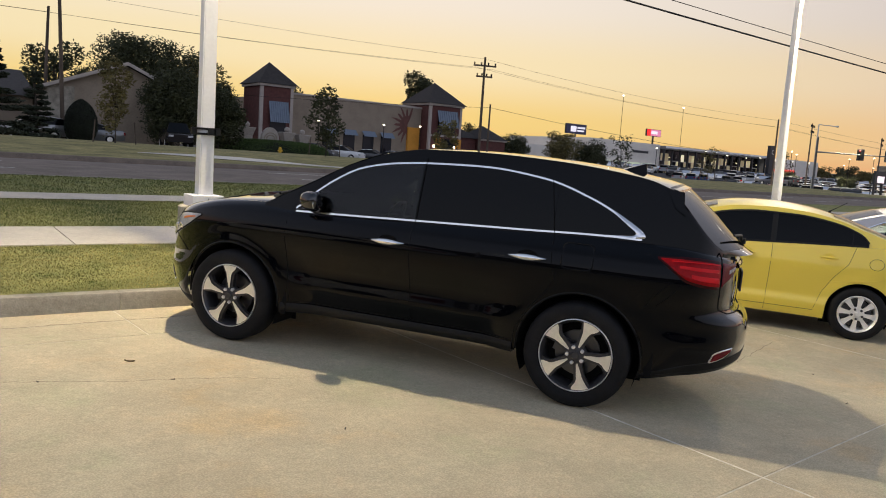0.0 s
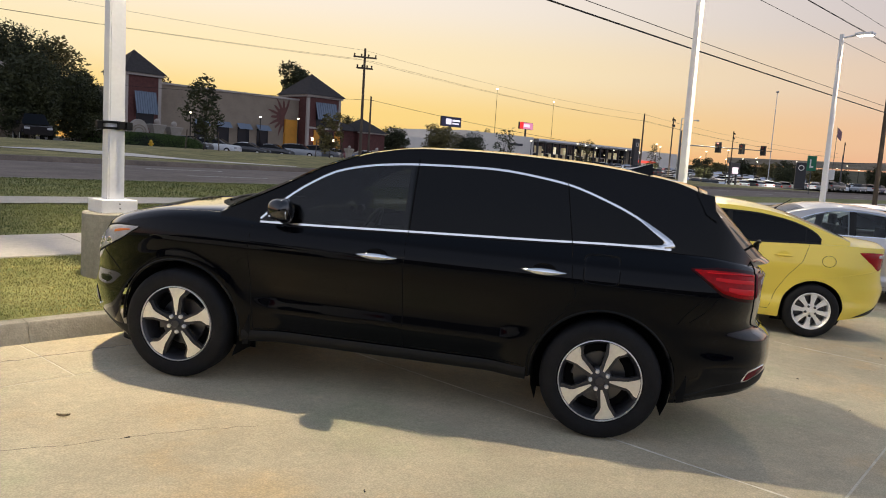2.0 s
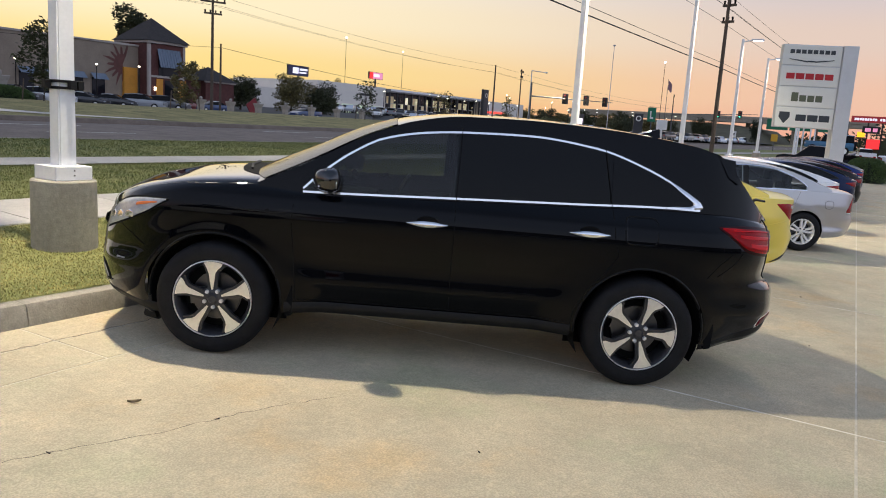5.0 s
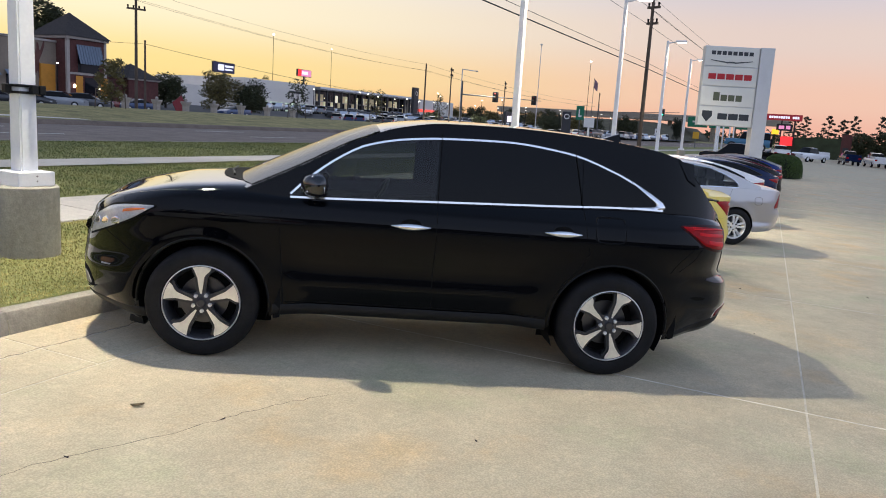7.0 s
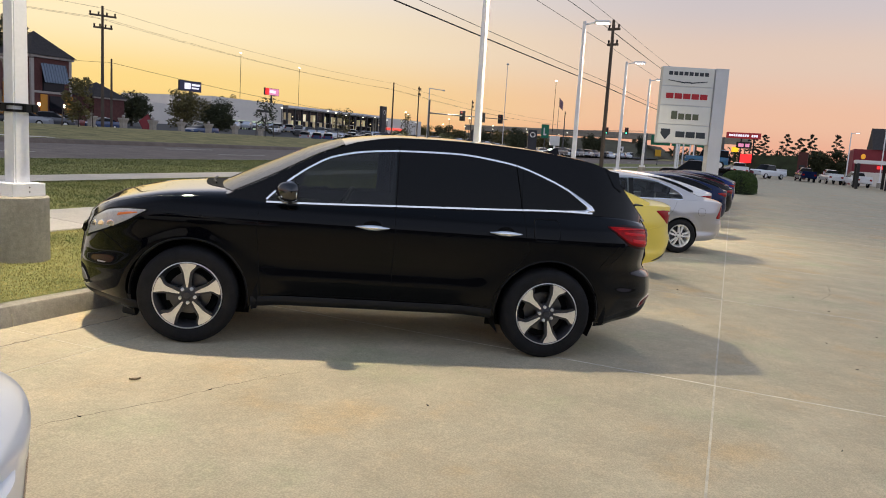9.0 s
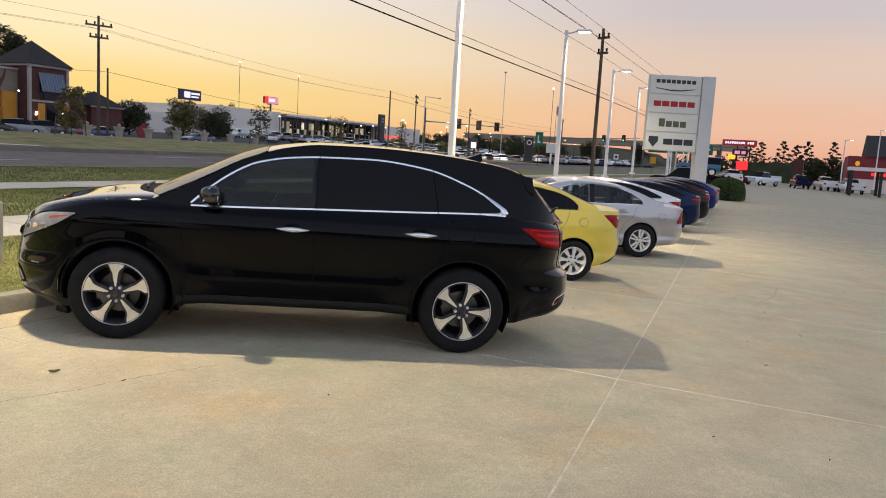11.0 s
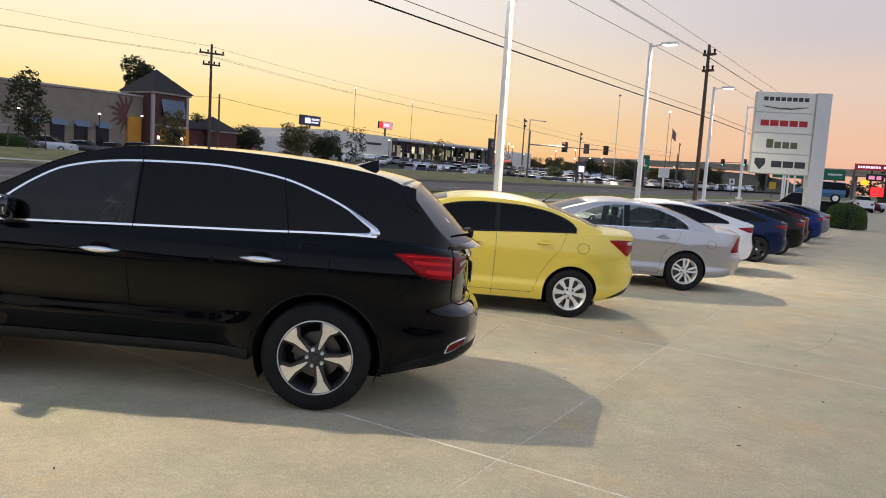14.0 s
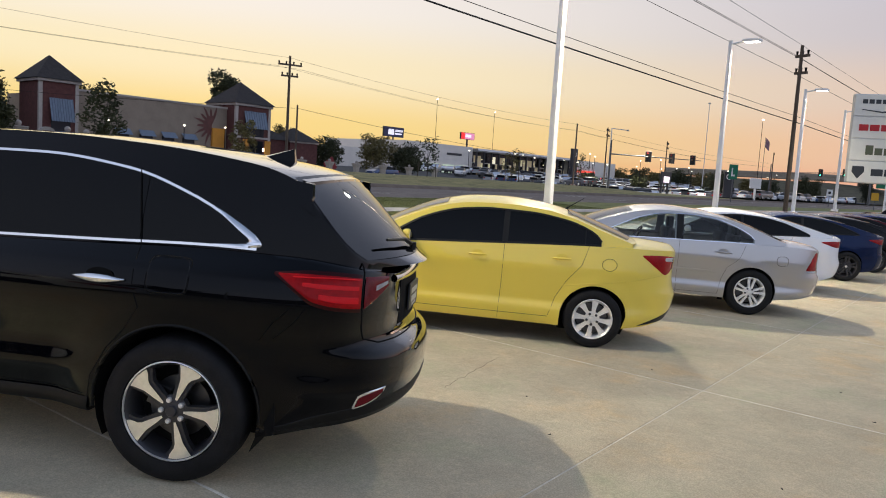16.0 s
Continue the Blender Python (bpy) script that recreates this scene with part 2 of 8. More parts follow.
def root(name, m=None, label="", category="", group="", kind=""):
    ob = new(name)
    ob.empty_display_size = 0.2
    if m is not None:
        ob.matrix_world = m
    return tagged(ob, label, category, group, kind)


def box(bm, x0, x1, y0, y1, z0, z1, m=None, bevel=0.0, mi=0):
    vs = [bm.verts.new((x, y, z)) for z in (z0, z1) for y in (y0, y1) for x in (x0, x1)]
    fs = [bm.faces.new([vs[i] for i in q]) for q in ((0, 2, 3, 1), (4, 5, 7, 6), (0, 1, 5, 4), (2, 6, 7, 3), (0, 4, 6, 2), (1, 3, 7, 5))]
    if bevel:
        es = list({e for f in fs for e in f.edges})
        r = bmesh.ops.bevel(bm, geom=es, offset=bevel, segments=2, affect="EDGES", profile=0.5)
        vs = list({v for f in r["faces"] for v in f.verts} | {v for v in vs if v.is_valid})
        fs = list({f for v in vs for f in v.link_faces})
    for f in fs:
        f.material_index = mi
    if m is not None:
        for v in vs:
            v.co = m @ v.co
    return bm


def tube(bm, pts, r, n=8, r2=None, caps=True, mi=0):
    """A round bar along points, tapering from r to r2."""
    pts = [Vector(p) for p in pts]
    rings = []
    for i, p in enumerate(pts):
        d = (pts[min(i + 1, len(pts) - 1)] - pts[max(i - 1, 0)]).normalized()
        a = d.orthogonal().normalized() if abs(d.z) > 0.9 else d.cross(Vector((0, 0, 1))).normalized()
        if abs(d.z) > 0.9:
            a = (Vector((1, 0, 0)) - d * d.x).normalized()
        b = d.cross(a)
        q = r + ((r2 if r2 is not None else r) - r) * i / max(1, len(pts) - 1)
        rings.append([bm.verts.new(p + a * q * math.cos(k * math.tau / n) + b * q * math.sin(k * math.tau / n)) for k in range(n)])
    for s, t in zip(rings, rings[1:]):
        for k in range(n):
            bm.faces.new((s[k], s[(k + 1) % n], t[(k + 1) % n], t[k])).material_index = mi
    if caps:
        bm.faces.new(rings[0][::-1]).material_index = mi
        bm.faces.new(rings[-1]).material_index = mi
    return bm


def lathe(bm, prof, n=32, axis="x", m=None, mi=0):
    """Turns a profile of (radius, height along the axis)."""
    rings = []
    for r, h in prof:
        ring = []
        for k in range(n):
            c, s = math.cos(k * math.tau / n) * r, math.sin(k * math.tau / n) * r
            co = Vector((h, c, s)) if axis == "x" else Vector((c, s, h))
            ring.append(bm.verts.new(m @ co if m is not None else co))
        rings.append(ring)
    for a, b in zip(rings, rings[1:]):
        for k in range(n):
            bm.faces.new((a[k], a[(k + 1) % n], b[(k + 1) % n], b[k])).material_index = mi
    return bm


def grid(bm, rows, close=False, mi=0):
    """Quads between rows of points."""
    vs = [[bm.verts.new(p) for p in row] for row in rows]
    for a, b in zip(vs, vs[1:]):
        for k in range(len(a) - 1):
            quad = [a[k], a[k + 1], b[k + 1], b[k]]
            try:
                bm.faces.new(quad).material_index = mi
            except ValueError:
                pass
    return vs


def prism(bm, poly, h0, h1, m=None, mi=0):
    """A flat polygon (x, y) raised from h0 to h1."""
    lo = [bm.verts.new((x, y, h0)) for x, y in poly]
    hi = [bm.verts.new((x, y, h1)) for x, y in poly]
    fs = [bm.faces.new(lo[::-1]), bm.faces.new(hi)]
    for k in range(len(poly)):
        j = (k + 1) % len(poly)
        fs.append(bm.faces.new((lo[k], lo[j], hi[j], hi[k])))
    for f in fs:
        f.material_index = mi
    if m is not None:
        for v in lo + hi:
            v.co = m @ v.co
    return bm


def smoothstep(a, b, x):
    t = min(1.0, max(0.0, (x - a) / (b - a)))
    return t * t * (3 - 2 * t)


def spline(pts):
    """A smooth curve through (x, y) points that never overshoots."""
    xs, ys = [p[0] for p in pts], [p[1] for p in pts]
    n = len(xs)
    h = [xs[i + 1] - xs[i] for i in range(n - 1)]
    d = [(ys[i + 1] - ys[i]) / h[i] for i in range(n - 1)]
    s = [d[0]] + [0 if d[i - 1] * d[i] <= 0 else 2 * d[i - 1] * d[i] / (d[i - 1] + d[i]) for i in range(1, n - 1)] + [d[-1]]

    def f(x):
        if x <= xs[0]:
            return ys[0]
        if x >= xs[-1]:
            return ys[-1]
        i = max(k for k in range(n - 1) if xs[k] <= x)
        t = (x - xs[i]) / h[i]
        return (2 * t**3 - 3 * t**2 + 1) * ys[i] + (t**3 - 2 * t**2 + t) * h[i] * s[i] + (3 * t**2 - 2 * t**3) * ys[i + 1] + (t**3 - t**2) * h[i] * s[i + 1]

    return f


def clamp(v, a, b):
    return max(a, min(b, v))


# ---- the lie of the land ----
SKEW = 0.087  # the lot and its kerb run a little askew to the street


def lot_z(x, y):
    return -0.01363 * clamp(x, -40, 25) - 0.0068 * clamp(x - 25, 0, 15) + 0.0222 * clamp(y, -40, 14)


def kerb_y(x):
    return 6.77 + SKEW * clamp(x, -60, 45)


def street_z(y):
    return 0.276 + 0.026 * (min(y, 27) - 8) + 0.0105 * clamp(y - 27, 0, 63)


def hollow(x, y):
    """Depth by which the car parks across the street lie below the fall of the street."""
    lot = 1.5 * smoothstep(84, 102, x) * smoothstep(42, 66, y) * (1 - smoothstep(76, 96, y)) * (1 - smoothstep(215, 250, x))
    yard = 0.5 * smoothstep(26, 34, x) * (1 - smoothstep(70, 80, x)) * smoothstep(60, 68, y) * (1 - smoothstep(79, 84, y))
    return lot + yard


def land_z(x, y):
    """Height of the ground anywhere."""
    k = kerb_y(x)
    if y <= k:
        return lot_z(x, y)
    t = smoothstep(k, k + 3.0, y)
    return (lot_z(x, k) + 0.15) * (1 - t) + street_z(max(y, 8)) * t - hollow(x, y)


def lot_pose(x, y, yaw):
    """A pose that stands square on the sloping lot."""
    n = Vector((lot_z(x - 0.5, y) - lot_z(x + 0.5, y), lot_z(x, y - 0.5) - lot_z(x, y + 0.5), 1)).normalized()
    f = Vector((-math.sin(radians(yaw)), math.cos(radians(yaw)), 0))
    f = (f - n * f.dot(n)).normalized()
    r = f.cross(n)
    m = Matrix((r, f, n)).transposed().to_4x4()
    m.translation = (x, y, lot_z(x, y))
    return m


def stand(x, y, yaw=0, dz=0.0):
    return pose(x, y, land_z(x, y) + dz, 0, 0, yaw)


# ---- cars ----
def wheel_meshes(spec, key):
    """The meshes of one wheel: tyre, rim, spokes, hub cap, brake disc; shared by the four wheels of a car."""
    R, rr, w, n, kind, spoke_mat, pocket = spec
    out = []
    bm = bmesh.new()
    sh = w / 2
    lathe(bm, [(rr, -sh * 0.75), (rr + 0.012, -sh * 0.95), (rr + 0.05 * (R - rr) / 0.14, -sh), (R - 0.035, -sh * 0.97), (R - 0.012, -sh * 0.86), (R, -sh * 0.6), (R, sh * 0.6), (R - 0.012, sh * 0.86), (R - 0.035, sh * 0.97), (rr + 0.012, sh * 0.9), (rr, sh * 0.7)], 48)
    out.append(("tyre", bm, RUBBER, 50))
    bm = bmesh.new()
    lathe(bm, [(rr + 0.004, -sh * 0.80), (rr + 0.003, -sh * 0.93), (rr - 0.002, -sh * 0.95), (rr - 0.005, -sh * 0.88)], 48, mi=0)
    lathe(bm, [(rr - 0.005, -sh * 0.88), (rr - 0.016, -sh * 0.78), (rr - 0.03, -sh * 0.4), (rr - 0.035, sh * 0.6)], 48, mi=1)
    out.append(("rim", bm, [mat("alloy_lip", (0.78, 0.77, 0.75), 0.35, 0.6) if kind == "blade" else spoke_mat, pocket if kind == "blade" else spoke_mat], 40))
    face, back = -sh * 0.86, -sh * 0.45
    bm = bmesh.new()
    turn = Matrix(((0, 0, 1, 0), (1, 0, 0, 0), (0, 1, 0, 0), (0, 0, 0, 1)))  # plan (x, y, h) -> (h, x, y)
    ro = rr - 0.012
    for k in range(n):
        a = k * math.tau / n + math.pi / 2
        rot = turn @ Matrix.Rotation(a, 4, "Z")
        if kind == "blade":
            # broad machined blade with one hooked flank, on a wider painted spoke
            arc = lambda r, s0, s1: [(math.sqrt(r * r - q * q), q) for q in [s0 + (s1 - s0) * i / 5 for i in range(6)]]
            under = [(0.045, -0.030), (0.10, -0.029), (0.17, -0.034), (ro * 0.93, -0.052)] + arc(ro + 0.006, -0.062, 0.100) + [(0.206, 0.090), (0.190, 0.066), (0.168, 0.046), (0.10, 0.034), (0.045, 0.030)]
            prism(bm, under, back, face + 0.013, rot, 1)
            outline = [(0.060, -0.005), (0.11, -0.012), (0.17, -0.017), (ro * 0.92, -0.036)] + arc(ro + 0.004, -0.046, 0.082) + [(0.214, 0.073), (0.200, 0.057), (0.188, 0.041), (0.168, 0.029), (0.11, 0.018), (0.060, 0.007)]
            lo = [bm.verts.new(rot @ Vector((x, y, face + 0.0125))) for x, y in outline]
            hi = [bm.verts.new(rot @ Vector((x, y * 0.95, face - 0.006 * (x / ro) ** 2 + 0.004))) for x, y in outline]
            bm.faces.new(hi).material_index = 0
            for q in range(len(lo)):
                bm.faces.new((lo[q], lo[(q + 1) % len(lo)], hi[(q + 1) % len(lo)], hi[q])).material_index = 1
        elif kind == "twin":
            for sgn in (-1, 1):
                poly = [(0.045, sgn * 0.004), (0.045, sgn * 0.03), (0.11, sgn * 0.042), (ro, sgn * 0.060), (ro, sgn * 0.022), (0.11, sgn * 0.010)]
                prism(bm, poly if sgn > 0 else poly[::-1], back, face + 0.006, rot, 0)
        else:
            poly = [(0.045, -0.018), (0.09, -0.019), (0.14, -0.025), (ro, -0.037), (ro + 0.004, 0.0), (ro, 0.037), (0.14, 0.025), (0.09, 0.019), (0.045, 0.018)]
            prism(bm, poly, back, face + 0.008, rot, 0)
    lathe(bm, [(0.0, face + 0.004), (0.03, face + 0.004), (0.035, face + 0.008), (0.060, face + 0.010), (0.076, face + 0.018), (0.080, back)], 24, mi=1 if kind == "blade" else 0)
    out.append(("spokes", bm, [spoke_mat, pocket], 30))
    bm = bmesh.new()
    lathe(bm, [(0.0, face - 0.012), (0.024, face - 0.012), (0.029, face - 0.006), (0.029, face + 0.004)], 20)
    out.append(("hub_cap", bm, ALLOY_DARK if kind == "blade" else ALLOY, 40))
    bm = bmesh.new()
    lathe(bm, [(0.06, 0.0), (0.16, 0.0), (0.16, 0.02), (0.06, 0.02)], 32)
    box(bm, -0.015, 0.03, 0.07, 0.17, -0.05, 0.06)
    out.append(("brake", bm, DISC, 40))
    for k in range(5):
        bm = bmesh.new()
        a = (k + 0.5) * math.tau / 5 + math.pi / 2
        lathe(bm, [(0.0, face - 0.008), (0.010, face - 0.008), (0.0135, face - 0.002), (0.0135, face + 0.02)], 10, m=Matrix.Translation((0, 0.057 * math.cos(a), 0.057 * math.sin(a))))
        out.append(("lug_nut", bm, ALLOY if kind == "blade" else DISC, 40))
    bm = bmesh.new()
    lathe(bm, [(0.0, 0.03), (rr - 0.035, 0.03), (rr - 0.035, 0.05), (0, 0.05)], 24)
    out.append(("backing", bm, MATTE, 40))
    return out


def build_car(name, c, m, label, category="car", group=""):
    """A car from its side profile. Local axes: x right, y ahead, z up; the origin lies on the ground under the rear axle."""
    fine = c.get("fine", 2)
    top, roof, belt = spline(c["top"]), spline(c["roof"]), spline(c["belt"])
    side = spline(c["side"])
    yR, yF = c["ends"]
    yc, hl = (yR + yF) / 2, (yF - yR) / 2
    W, paint = c["half"], c["paint"]
    wb, Ra, R = c["wheelbase"], c["arch"], c["wheel"][0]
    frontp, rearp = spline(c["front_prof"]), spline(c["rear_prof"])
    low = spline(c["low"])
    pF, pR = c.get("round", (5.0, 7.0))

    def plan(y):
        u = (y - yc) / hl
        p = pF if u > 0 else pR
        u = min(1.0, abs(u))
        return W * max(0.0, 1 - u**p) ** (1 / 2.4)

    def flare(y, z):
        f = 0
        for ya in (0.0, wb):
            d = math.hypot(y - ya, z - R) - Ra
            if -0.02 < d < 0.14:
                f = max(f, c.get("lip_h", 0.016) * (1 - smoothstep(0.0, c.get("lip", 0.13), d)))
        return f

    haunch = spline(c["haunch"]) if "haunch" in c else None

    def girth(y, z):
        """Share of the full width at a height; the wings stand out round the wheels."""
        if not haunch:
            return side(z)
        d = min(math.hypot(y, z - R), math.hypot(y - wb, z - R)) - Ra
        w = 1 - smoothstep(0.02, 0.30, d)
        return side(z) + (haunch(z) - side(z)) * w

    def bx(y, z):
        return plan(y) * girth(y, z) + flare(y, z) * min(1, plan(y) / W)

    def round_end(a, rear=True):
        """Place along the car of the angle a on the rounded end: 0 at the flank, a quarter turn at the middle line."""
        return yc - hl * math.sin(a) ** (2 / pR) if rear else yc + hl * math.sin(a) ** (2 / pF)

    def by(y, z):
        k = smoothstep(0.45, 1.0, abs(y - yc) / hl) ** 2
        return y + k * (frontp(z) if y > yc else -rearp(z))

    def zlow(y):
        z = low(y)
        for ya in (0.0, wb):
            if abs(y - ya) < Ra:
                z = max(z, R + math.sqrt(Ra * Ra - (y - ya) ** 2))
        return z

    car = root(name, m, label, category, group)
    ns = {0: 26, 1: 44, 2: 90}[fine]
    nr = c.get("rows", {0: 9, 1: 13, 2: 28}[fine])
    ys = [yc - hl * math.cos(math.pi * i / ns) * (1 - 1e-4) for i in range(ns + 1)]
    if fine == 2:
        # even steps along the flanks, even turns round the ends
        na = 40
        ys = [round_end(math.pi / 2 * (i - 0.02) / na, True) for i in range(3, na + 1)] + [round_end(math.pi / 2 * (i - 0.02) / na, False) for i in range(3, na + 1)]
        y0_, y1_ = max(y for y in ys if y < yc), min(y for y in ys if y > yc)
        k_ = int((y1_ - y0_) / 0.04)
        ys += [y0_ + (y1_ - y0_) * i / k_ for i in range(1, k_)]
    for ya in (0.0, wb):
        na = {0: 6, 1: 10, 2: 22}[fine]
        ys = [y for y in ys if abs(y - ya) > Ra + 0.012]
        ys += [ya + Ra * math.cos(math.pi * i / na) for i in range(na + 1)] + [ya - Ra - 0.01, ya + Ra + 0.01]
    ys.sort()
    nt = {0: 3, 1: 4, 2: 14}[fine]

    def crown(a):
        """Rise of the bonnet or boot from its edge (a = 0) to the middle line (a = 1)."""
        if c.get("shoulder"):
            return c["shoulder"] * (1 - (1 - a) ** 20) + (1 - c["shoulder"]) * (1 - (1 - a) ** 1.15)
        return math.sin(a * math.pi / 2) ** c.get("crown", 0.7)

    def section(y):
        zl, zs = zlow(y), belt(y)
        row = []
        for j in range(nr + 1):
            z = max(zl, 0.2 + (zs - 0.2) * j / nr) if j < nr else zs
            row.append((-bx(y, z), by(y, z), z))
        xs, zt = bx(y, zs), top(y)
        inside = c["cabin"][0] + 0.55 < y < c["cabin"][1] - 0.5
        for j in range(1, nt + 1):
            a = (j / nt) ** (2.4 if c.get("shoulder") else 1.0)
            row.append((-xs * (1 - a), by(y, zs), zs - 0.4 * smoothstep(0.0, 0.4, a) if inside else zs + (zt - zs) * crown(a)))
        return row

    bm = bmesh.new()
    half = [section(y) for y in ys]
    full = [r + [(-x, y, z) for x, y, z in r[-2::-1]] for r in half]
    grid(bm, full)
    bm.normal_update()
    for f in bm.faces:
        f.material_index = 1 if c["cabin"][0] + 0.5 < f.calc_center_median().y < c["cabin"][1] - 0.5 and abs(f.normal.z) > 0.35 and f.calc_center_median().z > 0.6 and abs(f.calc_center_median().x) < W * 0.80 else 0
    bmesh.ops.remove_doubles(bm, verts=bm.verts, dist=0.0006)
    part("body", bm, [paint, SEAT], car, smooth=c.get("sharp", 40))
    # floor pan and wheel wells
    bm = bmesh.new()
    box(bm, -W * c.get("floor_half", 0.82), W * c.get("floor_half", 0.82), 0.5, wb - 0.5, c.get("floor", 0.22), 0.36)
    box(bm, -W * 0.58, W * 0.58, yR + 0.62, yF - 0.5, c.get("floor", 0.22) + 0.03, 0.36)
    box(bm, -W * 0.60, W * 0.60, yR + 0.3, yF - 0.35, 0.28, 0.62)
    part("underbody", bm, MATTE, car)
    for ya in (0.0, wb):
        for s in (-1, 1):
            bm = bmesh.new()
            rows = []
            for i in range(19):
                a = math.pi * (-2 + i) / 14
                rr = Ra - 0.006
                y, z = ya + rr * math.cos(a), R + rr * math.sin(a)
                rows.append([(s * (bx(y, z) - 0.012), y, z), (s * (W - 0.38), y, z)])
            grid(bm, rows)
            rows = [[(s * (W - 0.36), ya + (Ra - 0.006) * math.cos(math.pi * i / 14), R - 0.19), (s * (W - 0.36), ya + (Ra - 0.006) * math.cos(math.pi * i / 14), R + (Ra - 0.006) * math.sin(math.pi * i / 14))] for i in range(15)]
            grid(bm, rows)
            part("wheel_well", bm, MATTE, car)

    # cabin
    g0, g1 = c["cabin"]
    tumble = c.get("tumble", 0.28)
    inset = 0.012

    rail_line = spline(c["rail_line"]) if "rail_line" in c else None

    def rail(y):
        # height of the roof's edge and of the crown above it
        zr, zb = roof(y), belt(y)
        return zb + (zr - zb) * (rail_line(y) if rail_line else c.get("rail", 0.90))

    bowF, bowR = c.get("bow", (0.12, 0.12))

    def bow(y, q):
        """How far the ends of a screen sweep back from its middle; q runs from 0 at the middle to 1 at the edge."""
        k = smoothstep(c["screen"][1] - 0.25, c["screen"][0], y) * -bowF + (1 - smoothstep(c["backlight"][0], c["backlight"][1] + 0.3, y)) * bowR
        return k * (q * q - 0.55)

    def gx(y, z):
        zb = belt(y)
        h = max(0.0, z - zb)
        return bx(y, zb) - inset - tumble * h - 0.10 * h * h

    ng, nside = {0: 16, 1: 28, 2: 110}[fine], {0: 6, 1: 6, 2: 26}[fine]
    gys = [g0 + (g1 - g0) * i / ng for i in range(ng + 1)]
    bm = bmesh.new()
    rows = []
    for y in gys:
        zb, ze, zr = belt(y) - 0.03, rail(y), roof(y)
        row = []
        for j in range(nside + 1):
            z = zb + (ze - zb) * j / nside
            row.append((-gx(y, z), y + bow(y, 1.0), z))
        xe = gx(y, ze)
        for j in range(1, 13):
            a = j / 12
            row.append((-xe * (1 - a), y + bow(y, 1 - a), ze + (zr - ze) * math.sin(a * math.pi / 2) ** 0.75))
        rows.append(row + [(-x, yy, z) for x, yy, z in row[-2::-1]])
    grid(bm, rows)
    wt, wl = spline(c["win_top"]), c.get("win_low", 0.012)
    gone = []
    for f in bm.faces:
        o = f.calc_center_median()
        e = gx(o.y, rail(o.y))
        hole = any(gm is not TINT and y0 + 0.02 < o.y < y1 - 0.02 and belt(o.y) + wl + 0.012 < o.z < wt(o.y) - 0.018 for y0, y1, gm, _ in c["panes"])
        hole |= c["screen"][1] + 0.05 < o.y < c["screen"][0] - 0.08 and abs(o.x) < e * c["screen"][2] - 0.05 and o.z > rail(o.y)
        if hole:
            gone.append(f)
    if fine >= 2:
        bmesh.ops.delete(bm, geom=gone, context="FACES")
    part("cabin", bm, c.get("roof_paint", paint), car, smooth=50)

    # side glass
    for y0, y1, gm, pn in c["panes"]:
        for s in (-1, 1):
            bm = bmesh.new()
            rows = []
            k = max(4, int((y1 - y0) / 0.05))
            for i in range(k + 1):
                y = y0 + (y1 - y0) * i / k
                za = belt(y) + wl
                zb = max(za + 0.004, wt(y))
                rows.append([(s * (gx(y, za + (zb - za) * j / 5) + 0.004), y, za + (zb - za) * j / 5) for j in range(6)])
            grid(bm, rows)
            part(pn, bm, gm, car, smooth=60)
    for y0, y1 in c.get("pillars", []):
        for s in (-1, 1):
            bm = bmesh.new()
            grid(bm, [[(s * (gx(y, z) + 0.003), y, z) for z in [belt(y) + wl + (wt(y) - belt(y) - wl) * j / 5 for j in range(6)]] for y in (y0, (y0 + y1) / 2, y1)])
            part("pillar_cover", bm, c.get("pillar_mat", BLACK), car)
    # windscreen and rear glass
    for (ya, yb, edge), pn in ((c["screen"], "windscreen"), (c["backlight"], "rear_window")):
        bm = bmesh.new()
        rows = []
        for i in range(9):
            y = ya + (yb - ya) * i / 8
            ze, zr = rail(y), roof(y)
            xe = gx(y, ze)
            rows.append([(xe * q * edge, y + bow(y, abs(q) * edge), ze + (zr - ze) * math.sin((1 - abs(q) * edge) * math.pi / 2) ** 0.75 + 0.006) for q in [k / 6 for k in range(-6, 7)]])
        grid(bm, rows)
        part(pn, bm, c.get("rear_glass", TINT) if pn == "rear_window" else CLEAR, car, smooth=60)
    # wheels
    track = c.get("track", W - 0.02 - c["wheel"][2] / 2)
    ms = [(n, part(n, b, mt, smooth=sm)) for n, b, mt, sm in wheel_meshes(c["wheel"], name)]
    for ya in (0.0, wb):
        for s in (-1, 1):
            tyre = None
            for n, ob in ms:
                o = new(n, ob.data)
                if n == "tyre":
                    tyre = o
                    o.name = "wheel"
                    o.parent = car
                    o.matrix_local = Matrix.Translation((s * track, ya, R)) @ (Matrix.Rotation(math.pi, 4, "Z") if s > 0 else Matrix.Identity(4)) @ Matrix.Rotation(c.get("spin", 0.2) + ya * c.get("spin_step", 0.13), 4, "X")
                else:
                    o.parent = tyre
    for n, ob in ms:
        bpy.data.objects.remove(ob)
    # lamps and small parts
    def on_side(y, z, off=0.0, s=-1):
        return Vector((s * (bx(y, z) + off), by(y, z), z))

